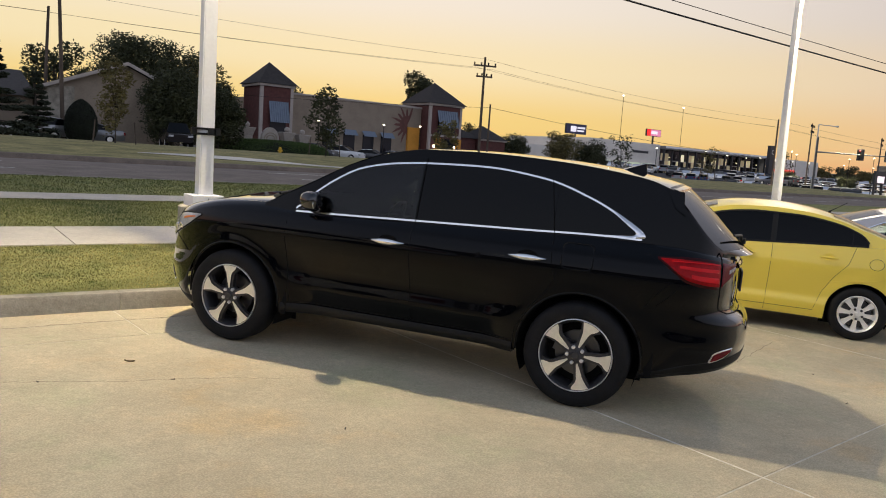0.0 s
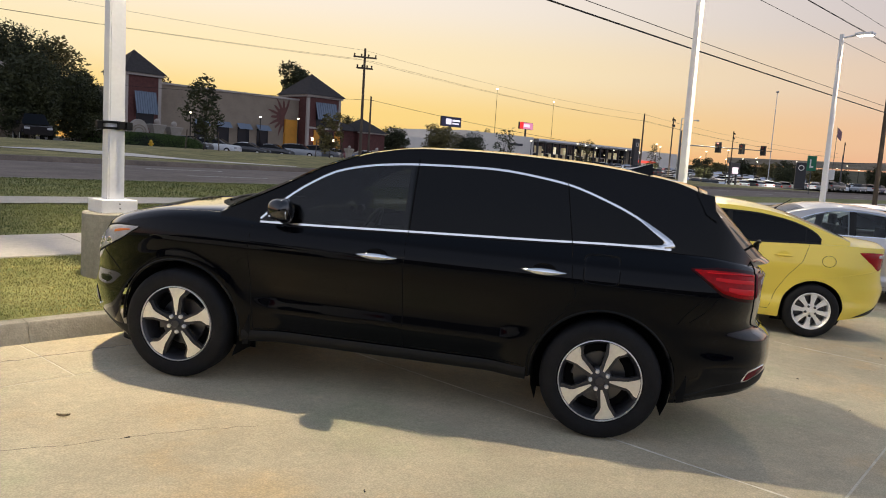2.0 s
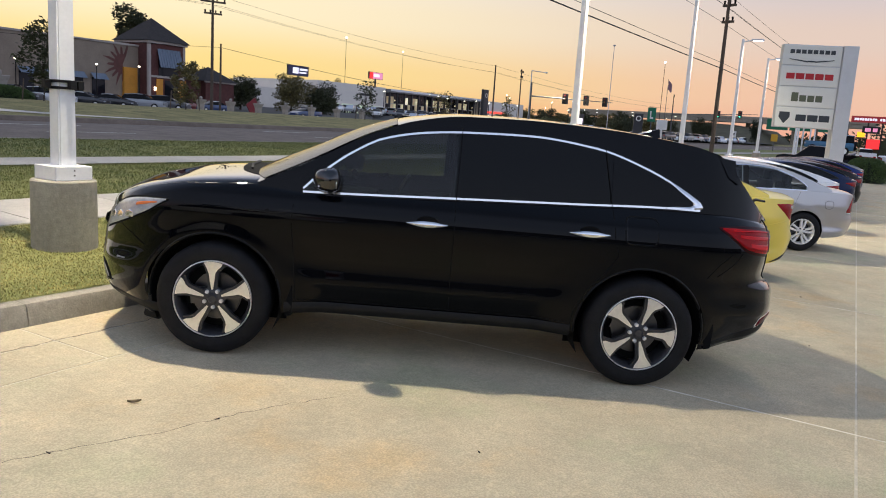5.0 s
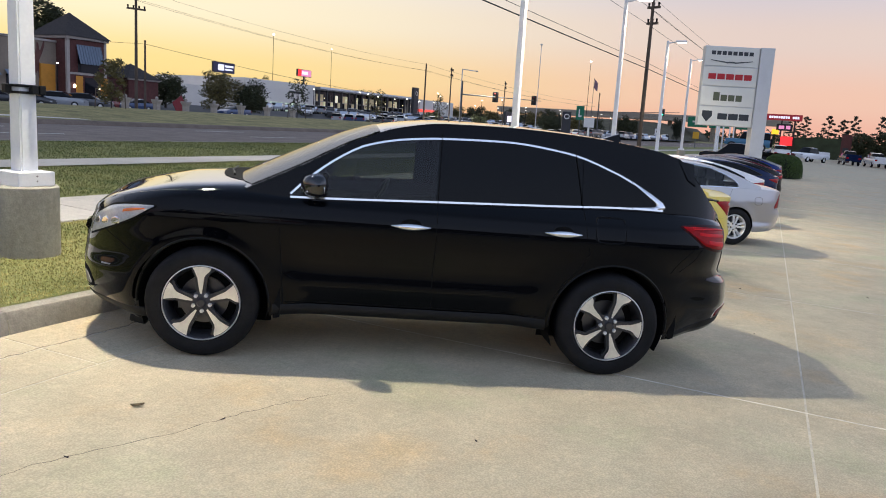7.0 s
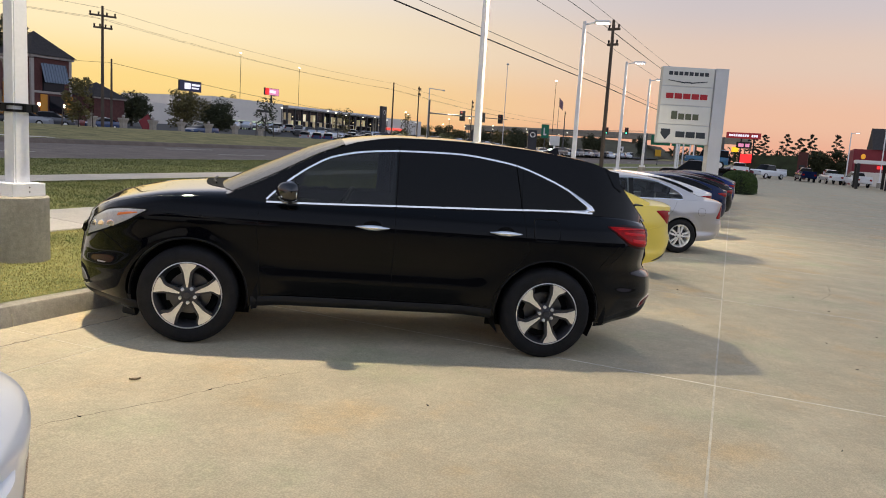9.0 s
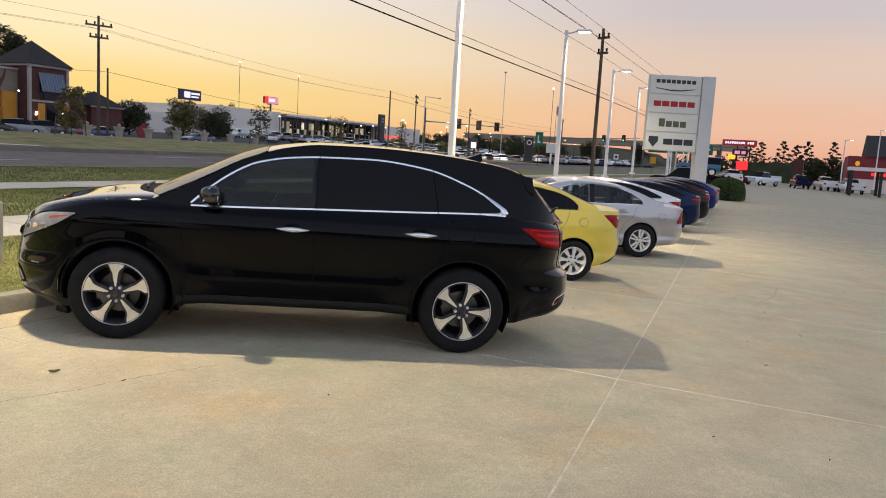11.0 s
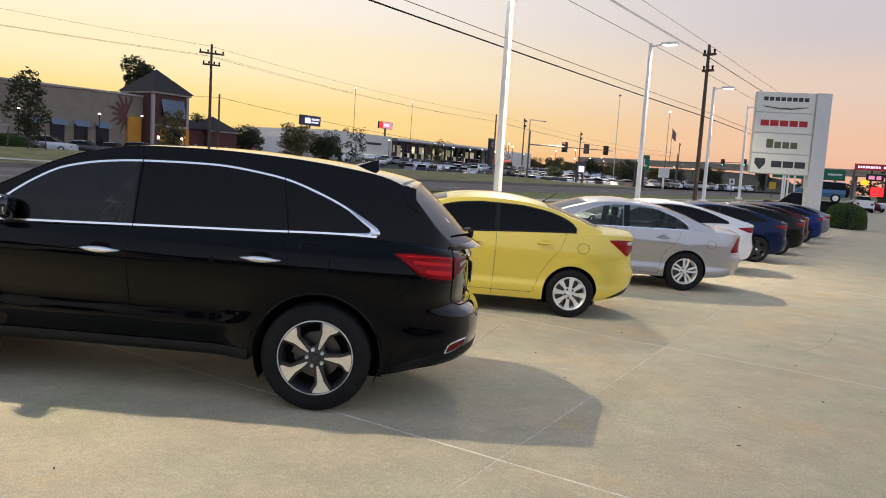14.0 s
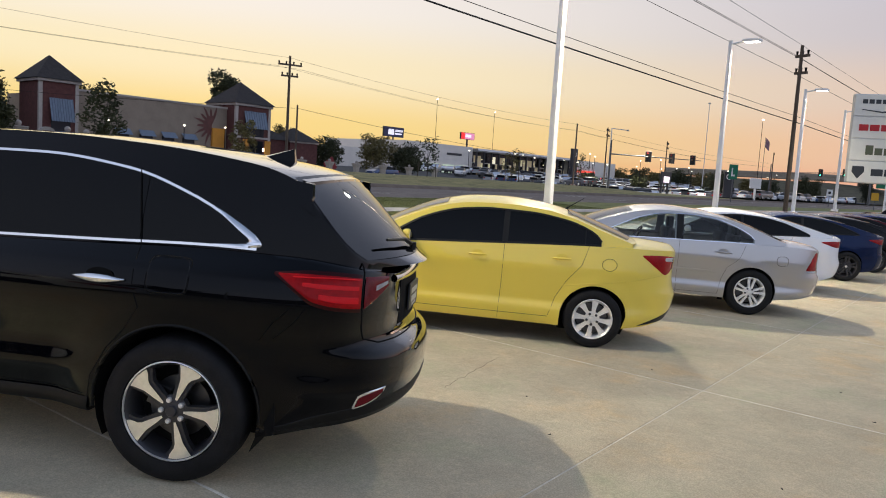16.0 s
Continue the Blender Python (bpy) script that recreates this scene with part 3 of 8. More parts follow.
    def ribbon(pn, path, width, material, off=0.0015, label="", s=-1, cabin=False, parent=None, closed=False):
        bm = bmesh.new()
        pts = []
        for (ya, za), (yb, zb) in zip(path, path[1:]):
            k = max(1, int(math.hypot(yb - ya, zb - za) / 0.05))
            pts += [(ya + (yb - ya) * i / k, za + (zb - za) * i / k) for i in range(k)]
        pts.append(path[-1])
        rows = []
        for i, (y, z) in enumerate(pts):
            a, b = pts[max(0, i - 1)], pts[min(len(pts) - 1, i + 1)]
            if closed and i in (0, len(pts) - 1):
                a, b = pts[-2], pts[1]
            d = Vector((b[0] - a[0], b[1] - a[1])).normalized()
            nrm = Vector((-d.y, d.x)) * width / 2
            row = []
            for q, o in ((-1, 0.0), (-0.8, 1.0), (0.8, 1.0), (1, 0.0)):
                yy, zz = y + nrm.x * q, z + nrm.y * q
                x = (gx(yy, zz) if cabin else bx(yy, zz)) + off * o + (0.0 if not cabin else 0.002)
                row.append((s * x, by(yy, zz) if not cabin else yy, zz))
            rows.append(row)
        grid(bm, rows)
        return part(pn, bm, material, parent or car, label, smooth=60)

    def patch(pn, outline, material, off=0.006, label="", s=-1, parent=None, n=8):
        """A lens or plate on the body's side: lower and upper edges as curves of z over y."""
        lo, hi = spline(outline[0]), spline(outline[1])
        y0, y1 = outline[0][0][0], outline[0][-1][0]
        bm = bmesh.new()
        rows = []
        for i in range(33):
            y = y0 + (y1 - y0) * i / 32
            a, b = lo(y), hi(y)
            row = []
            for j in range(n + 1):
                z = a + (b - a) * j / n
                o = off * (math.sin(math.pi * j / n) * math.sin(math.pi * clamp(i / 32, 0.03, 0.97))) ** 0.3
                row.append((s * (bx(y, z) + o), by(y, z), z))
            rows.append(row)
        grid(bm, rows)
        return part(pn, bm, material, parent or car, label, smooth=60)

    def skin(a, z, off=0.0, s=-1, rear=True):
        """A point on the rounded rear or front end."""
        y = round_end(a, rear)
        return Vector((s * bx(y, z), by(y, z), z)) + (Vector((s * math.cos(a) ** 1.3, (-1 if rear else 1) * math.sin(a), 0)) * off)

    def wrap(pn, lo, hi, material, off=0.006, label="", s=-1, parent=None, rear=True, n=10, m_=40):
        """A lens or plate that wraps round an end: its lower and upper edges as heights over the angle."""
        lo, hi, a0, a1 = spline(lo), spline(hi), lo[0][0], lo[-1][0]
        bm = bmesh.new()
        rows = []
        for i in range(m_ + 1):
            a = a0 + (a1 - a0) * i / m_
            za, zb = lo(a), max(lo(a) + 0.001, hi(a))
            edge = math.sin(math.pi * clamp(i / m_, 0.012, 0.988))
            rows.append([skin(a, za + (zb - za) * j / n, off * (clamp(math.sin(math.pi * j / n) * 3.0, 0, 1) * clamp(edge * 6.0, 0, 1)) ** 0.5 - 0.001, s, rear) for j in range(n + 1)])
        grid(bm, rows)
        return part(pn, bm, material, parent or car, label, smooth=60)

    def wrap_line(pn, path, width, material, off=0.002, s=-1, rear=True, parent=None):
        """A thin line over (angle, height) on a rounded end."""
        bm = bmesh.new()
        pts = []
        for (aa, za), (ab, zb) in zip(path, path[1:]):
            pts += [(aa + (ab - aa) * i / 8, za + (zb - za) * i / 8) for i in range(8)]
        pts = [skin(a, z, off, s, rear) for a, z in pts + [path[-1]]]
        tube(bm, pts, width / 2, 6)
        return part(pn, bm, material, parent or car, smooth=60)

    def mirror(y, z, material, s, k=1.0):
        x0 = s * (gx(y, z) + 0.0)
        bm = bmesh.new()
        rows = []
        for i in range(13):
            a = i / 12
            r = max(0.01, 1 - abs(2 * a - 1) ** 3.2) ** 0.5
            row = []
            for q in range(21):
                t = q * math.tau / 20
                cy, cz = math.copysign(abs(math.cos(t)) ** 0.8, math.cos(t)), math.copysign(abs(math.sin(t)) ** 0.8, math.sin(t))
                row.append((x0 + s * (0.012 + 0.135 * a * k), y + 0.01 - 0.02 * a + (0.07 if cy > 0 else 0.045) * c.get("mirror_len", 1.0) * cy * r * k * (1 - 0.25 * a), z + 0.035 * k + (0.068 - 0.014 * a) * cz * r * k + 0.012 * a))
            rows.append(row)
        grid(bm, rows)
        bmesh.ops.remove_doubles(bm, verts=bm.verts, dist=0.0005)
        mo = part("mirror", bm, material, car, smooth=60)
        bm = bmesh.new()
        tube(bm, [(x0 - s * 0.03, y + 0.01, z - 0.03), (x0 + s * 0.08, y + 0.0, z - 0.015)], 0.03, 8, 0.022)
        part("mirror_arm", bm, BLACK, mo)
        bm = bmesh.new()
        tube(bm, [(x0 + s * 0.07, y + 0.075 * k, z + 0.0 * k), (x0 + s * (0.012 + 0.12 * k), y + 0.05 * k, z + 0.012)], 0.006, 6)
        part("indicator_strip", bm, CHROME, mo)
        bm = bmesh.new()
        lathe(bm, [(0.0, 0.0), (0.05, 0.0), (0.052, 0.004)], 16, m=Matrix.Translation((x0 + s * 0.105, y - 0.038 * k, z + 0.035)) @ Matrix.Rotation(math.pi / 2, 4, "Z") @ Matrix.Diagonal((1, 1.3, 0.95, 1)))
        part("mirror_glass", bm, CHROME, mo)

    def handle(y0, y1, z, material, s):
        bm = bmesh.new()
        rows = []
        for i in range(11):
            a = i / 10
            y = y0 + (y1 - y0) * a
            lift = 0.004 + 0.03 * math.sin(math.pi * a) ** 0.5
            hh = 0.003 + c.get("handle_h", 0.012) * math.sin(math.pi * a) ** 0.8
            x = bx(y, z) + lift
            rows.append([(s * (x + 0.009 * math.cos(q * math.tau / 8)), by(y, z), z + hh * math.sin(q * math.tau / 8)) for q in range(9)])
        grid(bm, rows)
        h = part("door_handle", bm, material, car, smooth=60)
        bm = bmesh.new()
        yc_, rr = (y0 + y1) / 2, (y1 - y0) * 0.27
        rows = []
        for i in range(5):
            rows.append([(s * (bx(yc_, z) + 0.0012 + 0.0005 * i), by(yc_, z) + rr * (1 - i / 4) * math.cos(q * math.tau / 20), z + 0.010 + 0.040 * (1 - i / 4) * math.sin(q * math.tau / 20)) for q in range(21)])
        grid(bm, rows)
        part("handle_cup", bm, c.get("cup", MATTE), h, smooth=60)

    tools = dict(on_side=on_side, ribbon=ribbon, patch=patch, mirror=mirror, handle=handle, bx=bx, by=by, gx=gx, belt=belt, wt=wt, rail=rail, roof=roof, low=low, zlow=zlow, top=top, ztop=lambda x, y: belt(y) + (top(y) - belt(y)) * crown(clamp(1 - abs(x) / max(0.01, bx(y, belt(y))), 0, 1)), Ra=Ra, R=R, wb=wb, plan=plan, skin=skin, wrap=wrap, wrap_line=wrap_line, back=lambda x, z: by(yc - hl * max(0.0, 1 - min(1.0, abs(x) / (W * side(z))) ** 2.4) ** (1 / pR), z), front=lambda x, z: by(yc + hl * max(0.0, 1 - min(1.0, abs(x) / (W * side(z))) ** 2.4) ** (1 / pF), z))
    for s in (-1, 1):
        for path in c.get("seams", []):
            ribbon("panel_gap", path, c.get("seam_w", 0.006), c.get("seam_mat", MATTE), 0.0012, s=s)
        for y0, y1, z in c.get("handles", []):
            handle(y0, y1, z, c.get("handle_mat", paint), s)
        if "mirror" in c:
            mirror(*c["mirror"], c.get("mirror_mat", paint), s, c.get("mirror_size", 1.0))
        if "tail" in c:
            patch("tail_light", c["tail"], TAIL, 0.010, s=s)
        if "head" in c:
            patch("headlight", c["head"], HEAD, 0.008, s=s)
        if "fuel" in c and s == c.get("fuel_side", -1):
            y, z, r, sq = c["fuel"]
            path = [(y + r * math.copysign(abs(math.cos(q * math.tau / 28)) ** sq, math.cos(q * math.tau / 28)), z + r * 0.82 * math.copysign(abs(math.sin(q * math.tau / 28)) ** sq, math.sin(q * math.tau / 28))) for q in range(29)]
            gap_ = ribbon("fuel_door", path, 0.005, c.get("seam_mat", MATTE), 0.0012, s=s, closed=True)
            # rolled edge of the flap inside its gap
            bm = bmesh.new()
            tube(bm, [(s * (bx(yy, zz) - 0.0005), by(yy, zz), zz) for yy, zz in [(y + (a - y) * 0.93, z + (b - z) * 0.93) for a, b in path]], 0.0035, 6)
            part("flap_edge", bm, paint, gap_, smooth=80)
    # dark surround behind the panes, so that the pillars read black
    if c.get("trim"):
        tm, tw = c["trim"]
        y0, y1 = min(p[0] for p in c["panes"]), max(p[1] for p in c["panes"])
        k = 40
        up = [(y0 + (y1 - y0) * i / k, wt(y0 + (y1 - y0) * i / k)) for i in range(k + 1)]
        dn = [(y, belt(y) + wl) for y, _ in up]
        for s in (-1, 1):
            ribbon("belt_trim", dn, tw, tm, 0.008, s=s, cabin=True)
            ribbon("window_trim", up, tw, tm, 0.008, s=s, cabin=True)
    # seats and wheel behind the glass
    if fine >= 1:
        zs = c["belt"][len(c["belt"]) // 2][1]
        for x in (-0.37, 0.37):
            for y in (c["seat_y"], c["seat_y"] - 0.85):
                bm = bmesh.new()
                box(bm, x - 0.22, x + 0.22, y - 0.08, y + 0.05, zs - 0.5, zs + 0.14, bevel=0.03)
                st = part("seat", bm, SEAT, car, smooth=40)
                bm = bmesh.new()
                box(bm, x - 0.12, x + 0.12, y - 0.10, y - 0.01, zs + 0.13, zs + 0.31, bevel=0.03)
                part("headrest", bm, SEAT, st, smooth=40)
        bm = bmesh.new()
        box(bm, -W * 0.7, W * 0.7, c["seat_y"] + 0.75, c["screen"][0] - 0.15, zs - 0.3, zs - 0.06, bevel=0.05)
        part("dashboard", bm, MATTE, car, smooth=40)
        bm = bmesh.new()
        tm_ = Matrix.Translation((-0.37, c["seat_y"] + 0.58, zs - 0.02)) @ Matrix.Rotation(radians(-62), 4, "X")
        ring = [tm_ @ Vector((0.18 * math.cos(q * math.tau / 24), 0.18 * math.sin(q * math.tau / 24), 0)) for q in range(25)]
        tube(bm, ring, 0.014, 8, caps=False)
        tube(bm, [ring[0], ring[12]], 0.012, 6)
        part("steering_wheel", bm, BLACK, car, smooth=60)
    return car, tools


SUV_BLACK = gloss_by_angle(mat("black_car_paint", (0.0014, 0.0017, 0.0028), 0.06, coat=1.0, coat_ior=1.5, spec=0.0), 0.0, 1.0, 0.6, 0.8)
YELLOW = mat("yellow_car_paint", (0.86, 0.665, 0.08), 0.4, coat=0.8)
SILVER = mat("silver_car_paint", (0.45, 0.44, 0.44), 0.28, 0.6, coat=1.0)
WHITE = mat("white_car_paint", (0.82, 0.83, 0.85), 0.35, coat=0.8)
BLUE = mat("blue_car_paint", (0.003, 0.012, 0.055), 0.22, 0.2, coat=0.35, coat_ior=1.4, spec=0.08)
NAVY = mat("navy_car_paint", (0.006, 0.02, 0.13), 0.22, 0.2, coat=0.35, coat_ior=1.4, spec=0.08)
JET = mat("jet_car_paint", (0.004, 0.0038, 0.004), 0.2, coat=0.4, coat_ior=1.4, spec=0.08)
MAROON = mat("maroon_car_paint", (0.07, 0.006, 0.009), 0.22, 0.2, coat=0.35, coat_ior=1.4, spec=0.08)
GREY = mat("grey_car_paint", (0.17, 0.175, 0.18), 0.32, 0.6, coat=0.8)

SUV = dict(
    fine=2, paint=SUV_BLACK, half=0.965, ends=(-1.06, 3.72), wheelbase=2.82, arch=0.436, wheel=(0.372, 0.253, 0.240, 5, "blade", MACHINED, ALLOY_DARK), track=0.848, floor=0.27, floor_half=0.60, round=(9.0, 12.0), sharp=45, rows=72, lip=0.09, lip_h=0.006, mirror_len=1.4,
    top=[(-1.2, 0.96), (-0.95, 1.14), (-0.7, 1.2), (2.3, 1.2), (2.55, 1.222), (2.9, 1.196), (3.1, 1.176), (3.3, 1.136), (3.48, 1.088), (3.58, 1.045), (3.66, 0.975), (3.70, 0.90), (3.72, 0.83)],
    belt=[(-1.12, 1.06), (-0.95, 1.13), (-0.6, 1.185), (-0.2, 1.19), (0.5, 1.165), (1.3, 1.135), (2.1, 1.105), (2.34, 1.10), (2.6, 1.11), (2.9, 1.095), (3.2, 1.045), (3.45, 0.985), (3.62, 0.90), (3.72, 0.82)],
    roof=[(-1.04, 1.12), (-0.93, 1.185), (-0.6, 1.52), (-0.5, 1.60), (-0.2, 1.66), (0.3, 1.705), (0.8, 1.72), (1.25, 1.71), (1.6, 1.665), (1.85, 1.59), (2.25, 1.38), (2.68, 1.15)],
    side=[(0.2, 0.80), (0.33, 0.850), (0.42, 0.882), (0.49, 0.908), (0.52, 0.9245), (0.535, 0.9275), (0.55, 0.9270), (0.585, 0.9225), (0.615, 0.9190), (0.64, 0.9190), (0.67, 0.9245), (0.7, 0.935), (0.75, 0.952), (0.8, 0.970), (0.85, 0.986), (0.9, 0.996), (0.945, 1.0), (0.985, 0.997), (1.03, 0.985), (1.08, 0.965), (1.13, 0.925), (1.2, 0.865), (1.26, 0.84)],
    haunch=[(0.2, 0.94), (0.4, 0.955), (0.6, 0.972), (0.8, 0.990), (0.9, 0.998), (0.945, 1.0), (0.985, 0.997), (1.03, 0.985), (1.08, 0.965), (1.13, 0.925), (1.2, 0.865), (1.26, 0.84)],
    front_prof=[(0.15, -0.20), (0.22, -0.08), (0.3, 0.03), (0.4, 0.06), (0.5, 0.065), (0.6, 0.055), (0.7, 0.04), (0.8, 0.015), (0.9, -0.03), (1.0, -0.07), (1.2, -0.12)],
    rear_prof=[(0.25, -0.10), (0.3, -0.03), (0.36, 0.02), (0.42, 0.04), (0.5, 0.055), (0.58, 0.062), (0.66, 0.055), (0.69, 0.045), (0.72, 0.015), (0.75, -0.03), (0.8, -0.05), (0.9, -0.045), (1.05, -0.05), (1.12, -0.055), (1.2, -0.10)],
    low=[(-1.06, 0.40), (-0.7, 0.31), (-0.43, 0.28), (-0.42, 0.30), (0.43, 0.33), (2.3, 0.33), (2.42, 0.28), (3.3, 0.22), (3.5, 0.24), (3.72, 0.36)],
    cabin=(-1.0, 2.66), tumble=0.22, rail_line=[(-1.1, 0.90), (-0.7, 0.91), (-0.3, 0.955), (0.5, 0.965), (1.3, 0.96), (1.6, 0.935), (1.85, 0.90), (2.7, 0.90)],
    win_top=[(-0.36, 1.243), (-0.22, 1.327), (0.0, 1.438), (0.38, 1.556), (0.82, 1.598), (1.25, 1.585), (1.52, 1.56), (1.79, 1.50), (1.97, 1.405), (2.17, 1.25), (2.30, 1.12)],
    win_low=0.02,
    panes=[(-0.34, 0.26, TINT, "rear_quarter_window"), (0.27, 1.25, TINT, "rear_door_window"), (1.30, 2.28, TINT_THIN, "front_door_window")],
    screen=(2.62, 1.72, 0.97), backlight=(-0.935, -0.50, 0.985), trim=(CHROME, 0.016), seat_y=1.12,
    handles=[(1.33, 1.60, 0.985), (0.27, 0.54, 1.01)], handle_mat=CHROME, handle_h=0.017, mirror=(2.10, 1.165), mirror_mat=mat("mirror_cap_black", (0.002, 0.002, 0.003), 0.05, coat=1.0, coat_ior=1.5),
    seams=[[(2.33, 1.09), (2.335, 0.9), (2.30, 0.5), (2.285, 0.33)], [(1.29, 1.135), (1.285, 0.65), (1.27, 0.33)], [(0.25, 1.175), (0.235, 1.0), (0.20, 0.88), (0.27, 0.76), (0.36, 0.66), (0.45, 0.5), (0.47, 0.33)], [(2.28, 0.40), (0.49, 0.40)], [(-0.60, 0.965), (-0.50, 0.87), (-0.43, 0.775)]],
    seam_mat=MATTE, seam_w=0.006, shoulder=0.5, spin=0.314, spin_step=-0.142, mirror_size=1.25, rear_glass=REAR_TINT, bow=(0.20, 0.17), pillars=[(1.25, 1.30)], pillar_mat=TINT,
    fuel=(0.06, 1.05, 0.11, 0.35),
)


# ---- ground, lot, street ----
def strip(name, y0, y1, zf, material, x0=-90.0, x1=260.0, nx=60, ny=3, **tags):
    """A band of ground between two lines y0(x) and y1(x)."""
    bm = bmesh.new()
    rows = []
    for i in range(nx + 1):
        a = i / nx
        x = x0 + (x1 - x0) * a
        rows.append([(x, y0(x) + (y1(x) - y0(x)) * j / ny, zf(x, y0(x) + (y1(x) - y0(x)) * j / ny)) for j in range(ny + 1)])
    grid(bm, rows)
    return tagged(part(name, bm, material, smooth=60), kind="structure", **tags)


def build_ground():
    xs = [-2500, -600, -200, -95, -60, -40, -20, 0, 10, 25, 30, 34, 40, 60, 72, 80, 86, 92, 98, 104, 130, 160, 210, 225, 240, 262, 500, 1000, 2500]
    ys = [-2500, -600, -200, -90, -40, -20, 0, 6, 8, 10, 12, 14, 18, 22, 27, 34, 42, 46, 52, 58, 63, 68, 75, 79, 82, 86, 91, 97, 111, 150, 300, 800, 2500]
    bm = bmesh.new()
    grid(bm, [[(x, y, land_z(x, y) - ((0.6 if y > 33 else 0.25) if (-95 < x < 262 and -90 < y < 110) else 0.05)) for y in ys] for x in xs])
    tagged(part("ground", bm, LAWN, smooth=60), "dry mown grass land reaching to the horizon", "ground", kind="structure")


def sw0(x):
    return 9.75 + 0.05 * clamp(x, -60, 60)


def sw1(x):
    return 11.35 + 0.05 * clamp(x, -60, 60)


def pa0(x):
    return 15.05 + 0.03 * clamp(x, -60, 60)


def pa1(x):
    return 16.2 + 0.03 * clamp(x, -60, 60)


def rd0(x):
    return 21.0 + 0.02 * clamp(x, -60, 60)


def rd1(x):
    return 30.0 + 0.02 * clamp(x, -60, 60)


def kt(x):
    return kerb_y(x) + 0.16


build_ground()
verge_z = lambda x, y: land_z(x, y) + 0.01
strip("verge_1", kt, sw0, verge_z, SOIL, nx=120, ny=6, label="mown lawn verge with dry patches beside the kerb", category="lawn")
strip("verge_2", sw1, pa0, verge_z, SOIL, nx=120, ny=5, label="mown green lawn verge between two pavements", category="lawn")
strip("verge_3", pa1, lambda x: rd0(x) - 0.25, verge_z, SOIL, nx=120, ny=5, label="mown green lawn verge beside the road", category="lawn")
strip("path", pa0, pa1, lambda x, y: land_z(x, y) + 0.03, WALKC, nx=80, ny=2, label="pale concrete footpath between lawns", category="footpath")
strip("road_kerb", lambda x: rd0(x) - 0.25, rd0, lambda x, y: land_z(x, y) + (0.02 if y < rd0(x) - 0.1 else -0.07), KERB, nx=80, ny=4, label="low concrete road kerb", category="kerb")
ROAD = strip("road", rd0, rd1, lambda x, y: land_z(x, y) - 0.07, ASPHALT, nx=80, ny=6, label="grey asphalt street with several lanes", category="road")
strip("road_kerb_far", rd1, lambda x: rd1(x) + 0.9, lambda x, y: land_z(x, y) + (-0.07 if y < rd1(x) + 0.15 else 0.10), mat("gutter_dirt", (0.16, 0.12, 0.09), 0.9, var=0.3, scale=2), nx=80, ny=5, label="dirty concrete kerb on the far side of the street", category="kerb")
strip("bank", lambda x: rd1(x) + 0.9, lambda x: 60.0, lambda x, y: land_z(x, y) + 0.10 + 0.35 * smoothstep(31, 42, y) * (1 - smoothstep(46, 60, y)) * (1 - smoothstep(74, 88, x)), LAWN, x1=96, nx=90, ny=10, label="sloping dry lawn on the far side of the street", category="lawn")
def far_z(x, y):
    """The car lot across the street climbs gently away from it."""
    return land_z(x, y) + 0.06 + 0.014 * max(0.0, y - 60) * smoothstep(78, 100, x)


strip("far_lot", lambda x: 60.0, lambda x: 112.0, far_z, mat("far_asphalt", (0.06, 0.058, 0.056), 0.85, var=0.2, scale=0.5), x0=-60, x1=300, nx=60, ny=14, label="asphalt car park in front of the restaurant", category="car park")
strip("far_lot_front", lambda x: 36.5 + 0.15 * clamp(x - 80, 0, 70), lambda x: 60.0, far_z, mat("far_asphalt", (0.06, 0.058, 0.056), 0.85), x0=96, x1=262, nx=40, ny=8, label="asphalt apron of the car lot across the street", category="car park")
# bright glint along the drive, put into a pale, smooth concrete
AP_LO, AP_HI = spline([(9.0, 35.0), (10.5, 34.8), (12.7, 33.8), (14, 33.5), (15.5, 33.0), (16.5, 32.5), (21, 31.2)]), spline([(9.0, 35.2), (10.5, 35.7), (12, 36.0), (13.5, 35.9), (15, 35.2), (16.5, 33.8), (21, 32.0)])
strip("drive_apron", AP_LO, AP_HI, lambda x, y: land_z(x, y) + 0.13 + 0.35 * smoothstep(31, 42, y) * (1 - smoothstep(46, 60, y)), mat("glint_concrete", (0.52, 0.49, 0.45), 0.35, var=0.1, scale=1.5), x0=9.0, x1=21.0, nx=24, ny=4, label="pale smooth concrete drive apron crossing the dry bank", category="driveway")
# lane lines
for off, dash in ((3.4, True), (6.6, True)):
    bm = bmesh.new()
    x = -60
    while x < 200:
        y = rd0(x) + off
        z = land_z(x, y) - 0.07 + 0.006
        box(bm, x, x + 3, y - 0.06, y + 0.06, z - 0.004, z + 0.002)
        x += 12
    part("lane_line", bm, mat("road_paint", (0.6, 0.58, 0.52), 0.7, var=0.3, scale=5), ROAD)

